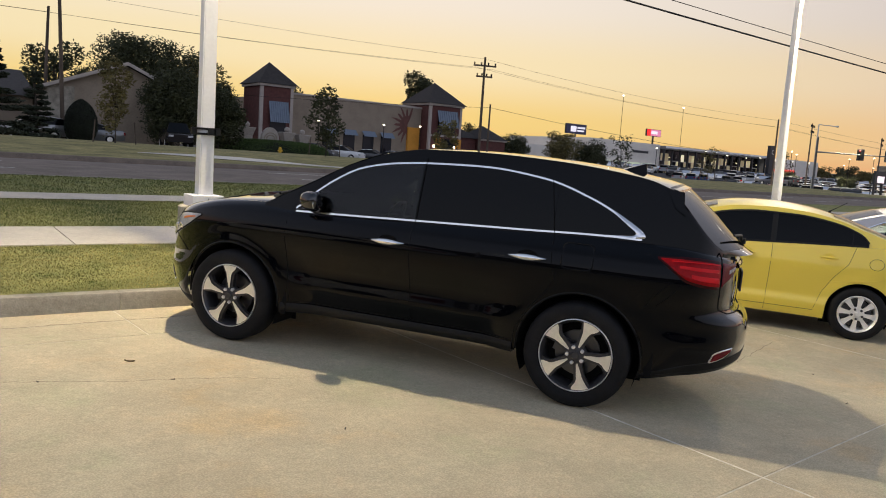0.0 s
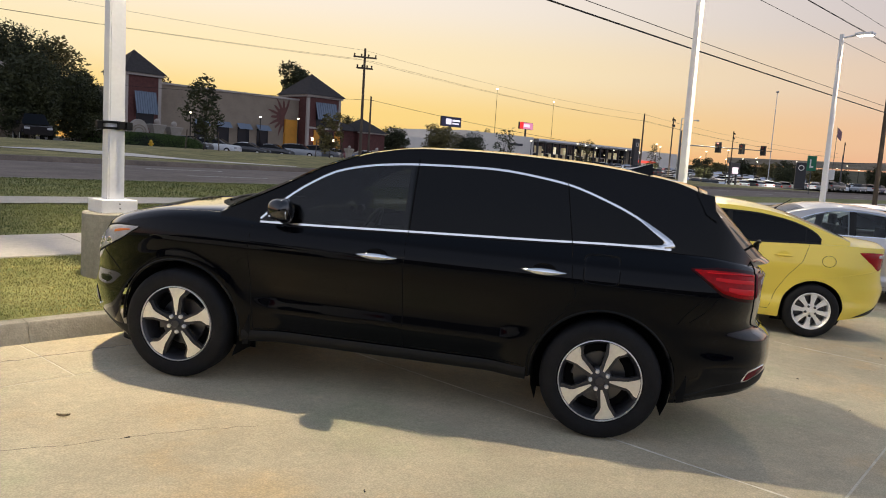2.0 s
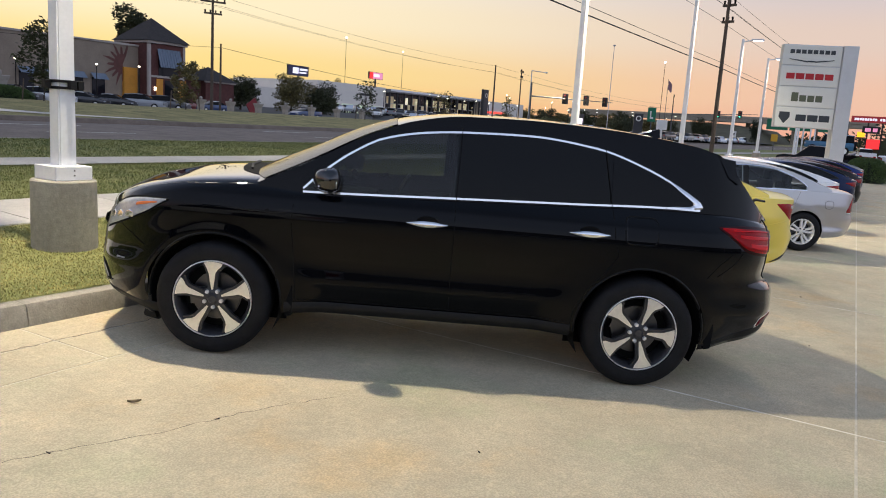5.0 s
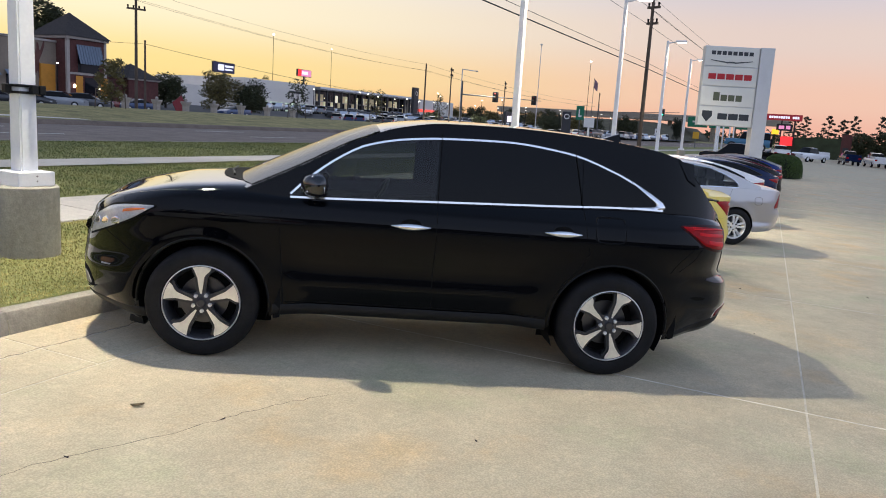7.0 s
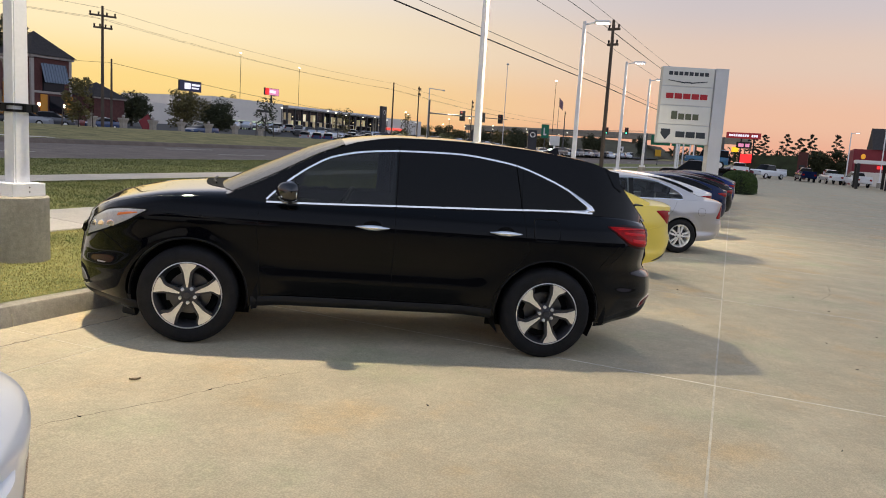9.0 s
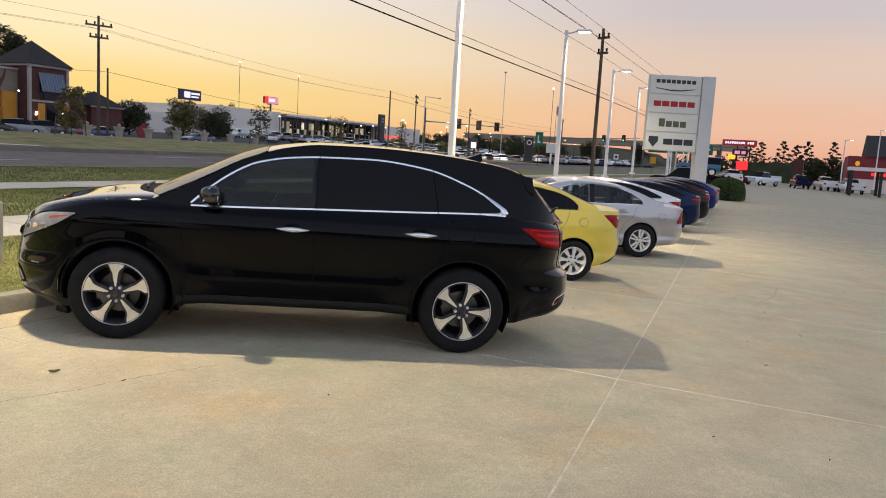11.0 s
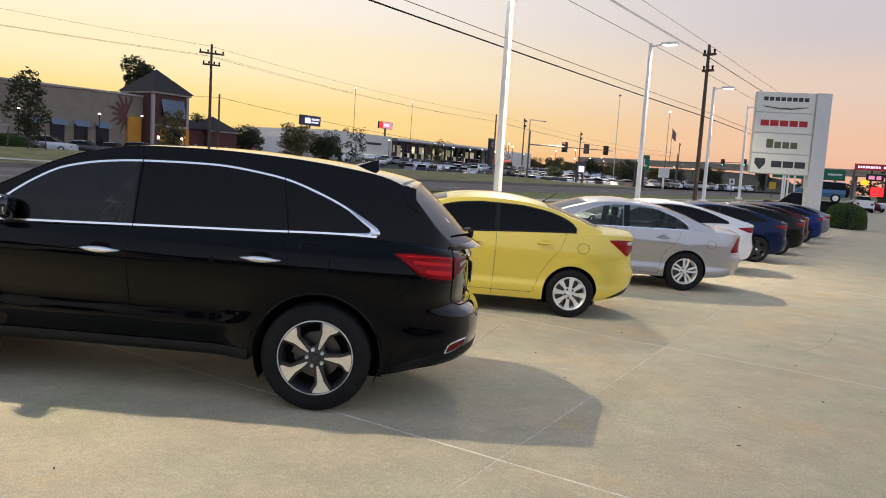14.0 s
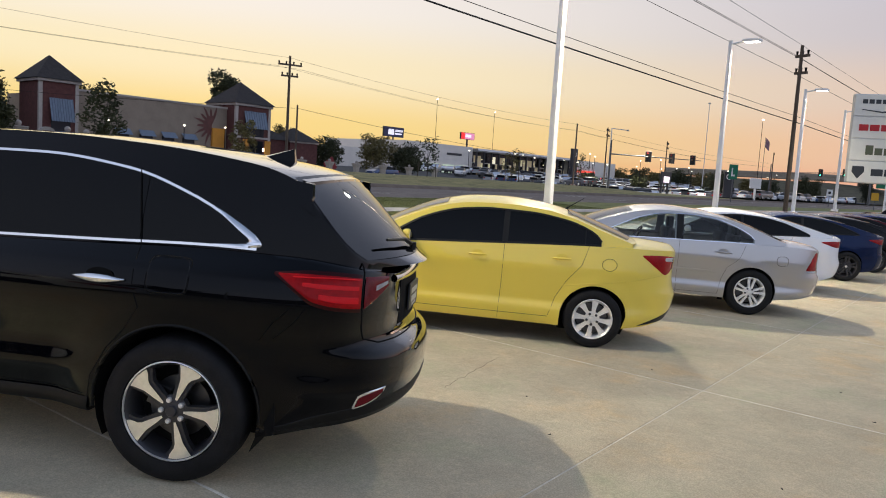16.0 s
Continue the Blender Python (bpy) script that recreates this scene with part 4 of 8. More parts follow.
# kerb of the lot, in lengths
KERBS = tagged(new("kerb"), "grey concrete kerb along the edge of the lot", "kerb", kind="structure")
x = -40.0
ck, sk = math.cos(math.atan(SKEW)), math.sin(math.atan(SKEW))
cuts = [-30, -24, -18, -12, -6, -2.1, 1.86, 5.8, 9.8, 13.8, 17.8, 21.8, 25.8, 29.8, 33.8, 37.8, 41.8, 48, 56, 70, 90]
for xa, xb in zip(cuts, cuts[1:]):
    bm = bmesh.new()
    rows = []
    n = 6
    for i in range(n + 1):
        q = xa + 0.0025 + (xb - xa - 0.005) * i / n
        y, z = kerb_y(q), lot_z(q, kerb_y(q))
        rows.append([(q, y - 0.02, z - 0.06), (q, y + 0.0, z + 0.01), (q, y + 0.025, z + 0.125), (q, y + 0.045, z + 0.15), (q, y + 0.17, z + 0.155), (q, y + 0.18, z + 0.05)])
    grid(bm, rows)
    part("kerb_stone", bm, KERB, KERBS, smooth=35)

# slabs of the lot
LOT = strip("lot_floor", lambda x: -60.0, lambda x: kerb_y(x) + 0.1, lambda x, y: lot_z(x, y) - 0.0025, CAULK, x0=-60, x1=200, nx=80, ny=16, label="sunlit pale concrete car lot with sealed joints", category="car lot")
ex, ey = Vector((ck, sk, 0)), Vector((-sk, ck, 0))
V0 = Vector((4.22, 2.05, 0))  # a crossing of two joints


def slab(u0, u1, v0, v1, name="slab", gap=0.008, material=CONCRETE):
    bm = bmesh.new()
    n, k = max(1, int((u1 - u0) / 2.5)), max(1, int((v1 - v0) / 2.5))
    g = gap

    def at(u, v, dz):
        p = V0 + ex * u + ey * v
        return (p.x, p.y, lot_z(p.x, p.y) + dz)

    us = [u0, u0 + g] + [u0 + (u1 - u0) * i / n for i in range(1, n)] + [u1 - g, u1]
    vs = [v0, v0 + g] + [v0 + (v1 - v0) * i / k for i in range(1, k)] + [v1 - g, v1]
    grid(bm, [[at(clamp(u, u0 + g * 0.8, u1 - g * 0.8), clamp(v, v0 + g * 0.8, v1 - g * 0.8), -0.007 if (i in (0, len(us) - 1) or j in (0, len(vs) - 1)) else 0.0) for j, v in enumerate(vs)] for i, u in enumerate(us)])
    return part(name, bm, material, LOT)


us = [-37.9, -33.6, -29.3, -25, -20.7, -16.4, -12.1, -7.9, -3.9, 0.0, 4.22, 8.45, 12.7, 16.9, 21.1, 25.4, 29.6, 33.8, 38.1, 42.3, 46.5, 55, 65, 80, 100, 125, 150, 190]
vs = [-55, -35, -25, -20.4, -16.3, -12.2, -8.1, -4.05, 0.0, 4.17, 4.68, 5.5]
for ua, ub in zip(us, us[1:]):
    for va, vb in zip(vs, vs[1:]):
        if vb > 4.5:
            # gutter band along the kerb, cut at its own joints
            mid = ua + 1.9 if ub - ua < 5 else None
            for a, b in ((ua, mid), (mid, ub)) if mid else ((ua, ub),):
                slab(a, b, va, vb, "gutter_slab")
        else:
            slab(ua, ub, va, vb)
# pale beads of sealant standing in the cross joints
for u in us[5:18]:
    bm = bmesh.new()
    rg = random.Random(int(u * 10) + 900)
    rows = []
    v = -20.0
    while v < 4.1:
        w = 0.0095 * rg.uniform(0.55, 1.25)
        q = u + rg.uniform(-0.003, 0.003)
        rows.append([V0 + ex * (q + o) + ey * v for o in (-w, 0.0, w)])
        v += 0.11
    grid(bm, [[(p.x, p.y, lot_z(p.x, p.y) + h) for p, h in zip(r, (0.0012, 0.0032, 0.0012))] for r in rows])
    part("sealant_bead", bm, mat("pale_sealant", (0.80, 0.74, 0.62), 0.8, var=0.2, scale=6), LOT)
# pavement slabs
WALK = strip("pavement", sw0, sw1, lambda x, y: land_z(x, y) - 0.005, CAULK, nx=80, ny=2, label="pale concrete pavement between lawns", category="pavement")
x = -30.0
while x < 60:
    bm = bmesh.new()
    g = 0.008
    pts = [(x + g, sw0(x) + 0.0), (x + 1.6 - g, sw0(x + 1.6)), (x + 1.6 - g, sw1(x + 1.6)), (x + g, sw1(x))]
    lo = [bm.verts.new((a, b, land_z(a, b) - 0.02)) for a, b in pts]
    hi = [bm.verts.new((a, b, land_z(a, b) + 0.025)) for a, b in pts]
    bm.faces.new(hi)
    for k in range(4):
        bm.faces.new((lo[k], lo[(k + 1) % 4], hi[(k + 1) % 4], hi[k]))
    part("pavement_slab", bm, WALKC, WALK)
    x += 1.6


# ---- the cars of the row ----
def build_suv():
    car, T = build_car("suv", SUV, lot_pose(4.78, 3.93, 34.8), "glossy black three-row SUV with chrome window trim and five-spoke alloy wheels", "SUV")
    bx, by, gx, patch, ribbon = T["bx"], T["by"], T["gx"], T["patch"], T["ribbon"]
    # spoiler over the rear window
    bm = bmesh.new()
    rows = []
    for i in range(13):
        q = i / 6 - 1
        xw = 0.655 * q
        dz = -0.022 * q * q
        e = 0.06 * q * q
        rows.append([(xw, -0.28, 1.642 + dz), (xw, -0.42 + e, 1.628 + dz), (xw, -0.52 + e, 1.606 + dz), (xw, -0.595 + e, 1.582 + dz), (xw, -0.60 + e, 1.563 + dz), (xw, -0.55 + e, 1.545 + dz), (xw, -0.48 + e, 1.53 + dz)])
    grid(bm, rows)
    sp = part("spoiler", bm, SUV_BLACK, car, smooth=50)
    for s in (-1, 1):
        bm = bmesh.new()
        loop = [(-0.46, 1.57), (-0.575, 1.555), (-0.585, 1.46), (-0.60, 1.40), (-0.53, 1.44)]
        out_, in_ = [bm.verts.new((s * (gx(y, z) + 0.004), y, z)) for y, z in loop], [bm.verts.new((s * (gx(y, z) - 0.035), y, z)) for y, z in loop]
        bm.faces.new(out_), bm.faces.new(in_[::-1])
        for k in range(5):
            bm.faces.new((out_[k], out_[(k + 1) % 5], in_[(k + 1) % 5], in_[k]))
        part("spoiler_end", bm, SUV_BLACK, sp)
    # aerial fin
    bm = bmesh.new()
    z0 = T["roof"](-0.05) - 0.012
    lo = [(-0.035, 0.10), (0.0, 0.14), (0.035, 0.10), (0.03, -0.13), (-0.03, -0.13)]
    vb = [bm.verts.new((x, y * 0.85 - 0.15, z0 + (0.0 if y > 0 else -0.03))) for x, y in lo]
    vt = [bm.verts.new((x * 0.22, -0.245 + (y + 0.13) * 0.22, z0 + 0.066 - (0.018 if y > 0 else 0.0))) for x, y in lo]
    for k in range(5):
        bm.faces.new((vb[k], vb[(k + 1) % 5], vt[(k + 1) % 5], vt[k]))
    bm.faces.new(vt)
    part("aerial_fin", bm, SUV_BLACK, car, smooth=50)
    # rear end: wiper, chrome bar, number plate, lower reflectors
    wrap, wrap_line, skin = T["wrap"], T["wrap_line"], T["skin"]

    def rear(z, x=0.0):
        return T["back"](x, z)
    bm = bmesh.new()
    tube(bm, [(-0.02, -1.00, 1.235), (-0.2, -0.985, 1.275), (-0.46, -0.93, 1.285)], 0.014, 6, 0.008)
    tube(bm, [(-0.02, -1.01, 1.20), (-0.02, -1.01, 1.245)], 0.02, 8)
    part("rear_wiper", bm, BLACK, car, smooth=60)
    bm = bmesh.new()
    rows = [[(x, rear(z, x) - o, z) for z, o in ((1.055, 0.0), (1.06, 0.018), (1.085, 0.02), (1.10, 0.0))] for x in [(-0.42 + 0.84 * i / 10) for i in range(11)]]
    grid(bm, rows)
    part("chrome_bar", bm, CHROME, car, smooth=60)
    bm = bmesh.new()
    rows = [[(x, rear(z, x) - 0.002, z) for z in (0.80, 0.85, 0.9, 0.95, 1.0, 1.05)] for x in [(-0.30 + 0.6 * i / 8) for i in range(9)]]
    grid(bm, rows)
    rec = part("plate_recess", bm, MATTE, car)
    bm = bmesh.new()
    box(bm, -0.155, 0.155, rear(0.93) - 0.022, rear(0.93) - 0.008, 0.86, 1.01, bevel=0.004)
    pl = part("number_plate", bm, mat("plate_dark", (0.03, 0.03, 0.035), 0.4), car, "dark dealer plate with pale bars")
    for k, (w, h, z) in enumerate(((0.22, 0.03, 0.965), (0.20, 0.035, 0.915), (0.14, 0.012, 0.882))):
        bm = bmesh.new()
        box(bm, -w / 2, w / 2, rear(0.93) - 0.025, rear(0.93) - 0.0225, z - h / 2, z + h / 2)
        part("plate_bar", bm, mat("plate_pale", (0.55, 0.55, 0.52), 0.5), pl)
    bm = bmesh.new()
    grid(bm, [[(x, rear(z, x) - 0.012 - 0.004, z) for z in (0.772, 0.782)] for x in [(-0.46 + 0.30 * i / 6) for i in range(7)]])
    part("trim_strip", bm, CHROME, car)
    for s in (-1, 1):
        fr = wrap("reflector_frame", [(0.575, 0.415), (0.66, 0.428), (0.78, 0.464), (0.87, 0.516)], [(0.575, 0.438), (0.61, 0.498), (0.75, 0.524), (0.87, 0.532)], CHROME, 0.006, s=s)
        wrap("reflector", [(0.592, 0.430), (0.66, 0.440), (0.76, 0.470), (0.845, 0.508)], [(0.592, 0.446), (0.625, 0.490), (0.745, 0.515), (0.845, 0.524)], LENS_DULL, 0.012, s=s, parent=fr)
        # tail lamp: the fixed half on the wing, the other on the hatch
        TA = [(0.205, 1.108), (0.294, 1.030), (0.38, 0.978), (0.54, 0.952), (0.75, 0.938)]
        TB = [(0.205, 1.117), (0.36, 1.126), (0.50, 1.124), (0.62, 1.118), (0.75, 1.109)]
        grow = lambda pts, d: [(a_, z_ + d) for a_, z_ in pts]
        tl = wrap("tail_light", TA, TB, TAIL, 0.012, s=s)
        wrap("lens_border", [(0.19, 1.106)] + grow(TA[1:], -0.012), [(0.19, 1.120)] + grow(TB[1:], 0.010), LENS_DARK, 0.007, s=s, parent=tl)
        wrap("lamp_band", [(0.30, 1.062), (0.40, 1.052), (0.56, 1.046), (0.73, 1.040)], [(0.30, 1.082), (0.40, 1.078), (0.56, 1.072), (0.73, 1.064)], LENS_BRIGHT, 0.0165, s=s, parent=tl)
        wrap("lamp_band", [(0.40, 1.002), (0.52, 0.984), (0.73, 0.972)], [(0.40, 1.030), (0.52, 1.022), (0.73, 1.012)], LENS_BRIGHT, 0.0165, s=s, parent=tl)
        wrap("lamp_edge", [(0.25, 1.100), (0.45, 1.101), (0.73, 1.090)], [(0.25, 1.107), (0.45, 1.109), (0.73, 1.098)], LENS_BRIGHT, 0.0165, s=s, parent=tl)
        hl_ = wrap("hatch_light", [(0.785, 0.942), (0.90, 0.975), (1.00, 1.010), (1.09, 1.050)], [(0.785, 1.107), (0.90, 1.103), (1.00, 1.100), (1.09, 1.097)], LENS_DULL, 0.012, s=s)
        wrap("reverse_lens", [(0.90, 1.030), (1.06, 1.060)], [(0.90, 1.062), (1.06, 1.078)], HEAD_DIM, 0.0165, s=s, parent=hl_)
        # shut line of the hatch, upper edge of the bumper
        wrap_line("hatch_gap", [(0.768, 1.17), (0.768, 1.0), (0.775, 0.85), (0.80, 0.785), (0.95, 0.752), (1.2, 0.745), (1.55, 0.742)], 0.009, MATTE, 0.0, s=s)
        wrap_line("bumper_gap", [(0.205, 0.79), (0.30, 0.895), (0.345, 0.960)], 0.006, MATTE, 0.0, s=s)
        wrap("bumper_valance", [(0.16, 0.30), (0.4, 0.335), (0.7, 0.372), (1.0, 0.395), (1.56, 0.40)], [(0.16, 0.32), (0.4, 0.40), (0.7, 0.445), (1.0, 0.475), (1.56, 0.48)], BLACK, 0.005, s=s)
        for path in ([(1.288, 1.125), (1.28, 1.618)], [(0.25, 1.165), (0.32, 1.56)]):
            ribbon("panel_gap", path, 0.005, MATTE, 0.0105, s=s, cabin=True)
        # mud flaps
        for y0, w in ((-0.475, 0.03), (2.345, 0.03)):
            bm = bmesh.new()
            xo = bx(y0, 0.42) - 0.002
            prism(bm, [(-0.005, 0.295), (0.035, 0.285), (0.045, 0.36), (0.045, 0.46), (0.0, 0.52), (-0.01, 0.40)], 0.0, 0.17, Matrix.Translation((s * xo - (0.0 if s < 0 else 0.24), y0 - 0.03, 0)) @ Matrix(((0, 0, 1, 0), (1, 0, 0, 0), (0, 1, 0, 0), (0, 0, 0, 1))))
            part("mud_flap", bm, MATTE, car)
        # sill cladding
        bm = bmesh.new()
        rows = []
        for i in range(31):
            y = 0.46 + (2.36 - 0.46) * i / 30
            rows.append([(s * (bx(y, 0.40) + o), y, z) for o, z in ((-0.10, 0.305), (-0.012, 0.308), (0.006, 0.322), (0.010, 0.355), (0.002, 0.385))])
        grid(bm, rows)
        part("sill", bm, BLACK, car, smooth=50)
        # amber corner of the headlight, fog lamp
        HA = [(0.315, 0.990), (0.45, 0.892), (0.66, 0.803), (0.92, 0.735)]
        HB = [(0.315, 0.999), (0.45, 0.998), (0.66, 0.975), (0.92, 0.890)]
        hd = wrap("headlight", HA, HB, HEAD, 0.010, s=s, rear=False)
        wrap("headlight_border", [(0.30, 0.988)] + grow(HA[1:], -0.010), [(0.30, 1.001)] + grow(HB[1:], 0.008), MATTE, 0.005, s=s, rear=False, parent=hd)
        wrap("indicator", [(0.36, 0.968), (0.44, 0.950), (0.54, 0.930)], [(0.36, 0.978), (0.44, 0.972), (0.54, 0.955)], AMBER, 0.014, s=s, rear=False, parent=hd)
        for a_ in (0.58, 0.70, 0.82):
            wrap("projector", [(a_ - 0.045, 0.850 - 0.1 * (a_ - 0.58)), (a_, 0.842 - 0.1 * (a_ - 0.58)), (a_ + 0.045, 0.850 - 0.1 * (a_ - 0.58))], [(a_ - 0.045, 0.885 - 0.1 * (a_ - 0.58)), (a_, 0.902 - 0.1 * (a_ - 0.58)), (a_ + 0.045, 0.885 - 0.1 * (a_ - 0.58))], CHROME, 0.014, s=s, rear=False, parent=hd)
        wrap_line("bumper_gap", [(0.655, 0.798), (0.50, 0.735), (0.405, 0.68)], 0.006, MATTE, 0.0, s=s, rear=False)
        fg = wrap("fog_surround", [(0.80, 0.372), (0.90, 0.352), (1.02, 0.352)], [(0.80, 0.395), (0.90, 0.500), (1.02, 0.520)], MATTE, 0.006, s=s, rear=False)
        wrap("fog_lamp", [(0.84, 0.385), (0.90, 0.370), (0.97, 0.370)], [(0.84, 0.400), (0.90, 0.460), (0.97, 0.480)], HEAD_DIM, 0.012, s=s, rear=False, parent=fg)
        wrap_line("fog_trim", [(0.79, 0.368), (0.90, 0.345), (1.03, 0.345)], 0.012, CHROME, 0.008, s=s, rear=False, parent=fg)
        wrap("side_reflector", [(0.56, 0.560), (0.66, 0.556)], [(0.56, 0.568), (0.66, 0.568)], HEAD_DIM, 0.006, s=s, rear=False)
        wrap("bumper_lip", [(0.33, 0.235), (0.6, 0.245), (1.0, 0.255), (1.56, 0.26)], [(0.33, 0.30), (0.6, 0.31), (1.0, 0.315), (1.56, 0.32)], BLACK, 0.006, s=s, rear=False)
        # rolled edges of the wheel arches
        for ya in (0.0, T["wb"]):
            bm = bmesh.new()
            tube(bm, [(s * (bx(ya + T["Ra"] * math.cos(q), T["R"] + T["Ra"] * math.sin(q)) - 0.003), ya + T["Ra"] * math.cos(q), T["R"] + T["Ra"] * math.sin(q)) for q in [radians(-4 + 188 * i / 36) for i in range(37)]], 0.009, 6)
            part("arch_lip", bm, BLACK, car, smooth=60)
        bm = bmesh.new()
        box(bm, -0.04, 0.04, 0.0, 0.12, 0.0, 0.09, Matrix.Translation((s * 0.72, 3.22, 0.14)) @ Matrix.Rotation(radians(12), 4, "X"), bevel=0.02)
        part("air_deflector", bm, BLACK, car)
        # chrome corner at the rear tip of the windows
        bm = bmesh.new()
        edge = [((-0.10, 1.403), (-0.11, 1.382)), ((-0.18, 1.362), (-0.17, 1.340)), ((-0.26, 1.317), (-0.235, 1.291)), ((-0.325, 1.276), (-0.278, 1.262)), ((-0.354, 1.247), (-0.292, 1.248)), ((-0.362, 1.232), (-0.293, 1.240)), ((-0.355, 1.219), (-0.280, 1.232)), ((-0.30, 1.210), (-0.24, 1.228)), ((-0.11, 1.201), (-0.11, 1.220))]
        grid(bm, [[(s * (gx(y, z) + o), y, z) for y, z, o in ((a[0], a[1], 0.004), (a[0] * 0.85 + b[0] * 0.15, a[1] * 0.85 + b[1] * 0.15, 0.014), (a[0] * 0.15 + b[0] * 0.85, a[1] * 0.15 + b[1] * 0.85, 0.014), (b[0], b[1], 0.004))] for a, b in edge])
        part("window_corner", bm, CHROME, car, smooth=60)
    # scuttle and wiper at the windscreen's foot
    bm = bmesh.new()
    zt = T["ztop"]
    grid(bm, [[(0.72 * q, y, zt(0.72 * q, y) + 0.003) for y in [2.56 + 0.10 * (1 - q * q) + 0.17 * (1 - q**4) * w for w in (0, 0.5, 1)]] for q in [k / 8 - 1 for k in range(17)]])
    part("scuttle", bm, MATTE, car)
    bm = bmesh.new()
    tube(bm, [(x, y, zt(x, y) + 0.014) for x, y in ((-0.45, 2.71), (-0.2, 2.76), (0.1, 2.77))], 0.009, 6)
    part("wiper", bm, BLACK, car)
    # grille: dark mesh behind a chrome winged bar
    bm = bmesh.new()
    grid(bm, [[(x, T["front"](x, z) + 0.004, z) for z in (0.56, 0.64, 0.72, 0.80, 0.85)] for x in [(-0.46 + 0.92 * i / 12) for i in range(13)]])
    gr = part("grille", bm, MATTE, car, smooth=60)
    bm = bmesh.new()
    grid(bm, [[(x, T["front"](x, z) + o, z) for z, o in ((0.735 - 0.06 * (1 - abs(x) / 0.45), 0.006), (0.76 - 0.05 * (1 - abs(x) / 0.45), 0.026), (0.80, 0.026), (0.815, 0.006))] for x in [(-0.45 + 0.9 * i / 12) for i in range(13)]])
    part("grille_bar", bm, CHROME, gr, smooth=60)
    return car


build_suv()

SEDAN = dict(
    fine=2, paint=YELLOW, half=0.86, ends=(-0.88, 3.42), wheelbase=2.57, arch=0.345, wheel=(0.302, 0.205, 0.19, 8, "plain", ALLOY, ALLOY_DARK), round=(4.0, 6.0), track=0.755,
    top=[(-0.95, 1.00), (-0.8, 1.10), (-0.4, 1.125), (0.0, 1.10), (2.1, 0.98), (2.5, 0.97), (2.9, 0.90), (3.2, 0.78), (3.42, 0.62)],
    belt=[(-0.95, 0.98), (-0.75, 1.055), (-0.4, 1.06), (0.0, 1.05), (0.6, 1.02), (1.3, 0.975), (2.0, 0.93), (2.4, 0.89), (2.9, 0.80), (3.42, 0.62)],
    roof=[(-0.42, 1.10), (-0.30, 1.15), (0.02, 1.27), (0.30, 1.37), (0.64, 1.44), (1.0, 1.465), (1.35, 1.45), (1.7, 1.38), (1.97, 1.27), (2.5, 0.98)],
    side=[(0.15, 0.93), (0.25, 0.968), (0.36, 0.985), (0.395, 0.975), (0.43, 0.958), (0.55, 0.972), (0.70, 0.990), (0.80, 1.0), (0.835, 0.994), (0.95, 0.970), (1.1, 0.93)],
    front_prof=[(0.1, -0.15), (0.3, 0.0), (0.5, 0.0), (0.7, -0.1), (1.0, -0.3)],
    rear_prof=[(0.2, -0.14), (0.3, -0.04), (0.45, 0.03), (0.58, 0.05), (0.66, 0.02), (0.8, 0.0), (0.95, 0.01), (1.06, 0.02)],
    low=[(-0.88, 0.33), (-0.6, 0.25), (-0.35, 0.22), (-0.34, 0.21), (0.35, 0.19), (2.2, 0.19), (3.0, 0.18), (3.42, 0.28)],
    cabin=(-0.40, 2.48), tumble=0.34, rail=0.86,
    win_top=[(-0.03, 1.09), (0.06, 1.18), (0.39, 1.292), (0.75, 1.335), (1.11, 1.34), (1.45, 1.31), (1.82, 1.20), (2.15, 1.01)],
    panes=[(-0.02, 0.14, TINT, "quarter_window"), (0.15, 0.94, TINT, "rear_door_window"), (1.0, 2.12, TINT, "front_door_window")],
    pillars=[(0.93, 1.01), (0.13, 0.16)], spin=0.1, screen=(2.44, 1.62, 0.9), backlight=(-0.32, 0.34, 0.86), trim=(BLACK, 0.022), seat_y=1.0,
    handles=[(1.14, 1.34, 0.865), (0.27, 0.47, 0.90)], mirror=(1.98, 0.955), cup=YELLOW,
    seams=[[(0.97, 0.99), (0.97, 0.6), (0.98, 0.22)], [(0.10, 1.05), (0.16, 0.85), (0.30, 0.68), (0.40, 0.5), (0.46, 0.3)], [(2.02, 0.93), (2.05, 0.6), (2.0, 0.22)], [(0.46, 0.285), (2.05, 0.28)]],
    tail=[[(-0.83, 0.86), (-0.74, 0.80), (-0.62, 0.87), (-0.45, 0.99)], [(-0.83, 0.985), (-0.72, 1.0), (-0.6, 1.005), (-0.45, 1.0)]],
    seam_w=0.0045, seam_mat=mat("seam_in_shade", (0.05, 0.042, 0.02), 0.7),
    head=[[(2.75, 0.72), (3.0, 0.62), (3.3, 0.56)], [(2.75, 0.78), (3.0, 0.74), (3.3, 0.64)]],
    fuel=(-0.12, 0.875, 0.075, 1.0),
)


def variant(base, **kw):
    d = dict(base)
    d.update(kw)
    return d


def aerial(car, y, z, material=BLACK, length=0.22):
    bm = bmesh.new()
    tube(bm, [(0, y, z - 0.01), (0, y - 0.02, z + 0.02)], 0.018, 8, 0.01)
    tube(bm, [(0, y - 0.01, z + 0.01), (0, y - length * 0.85, z + length * 0.6)], 0.006, 6, 0.003)
    part("aerial", bm, material, car)


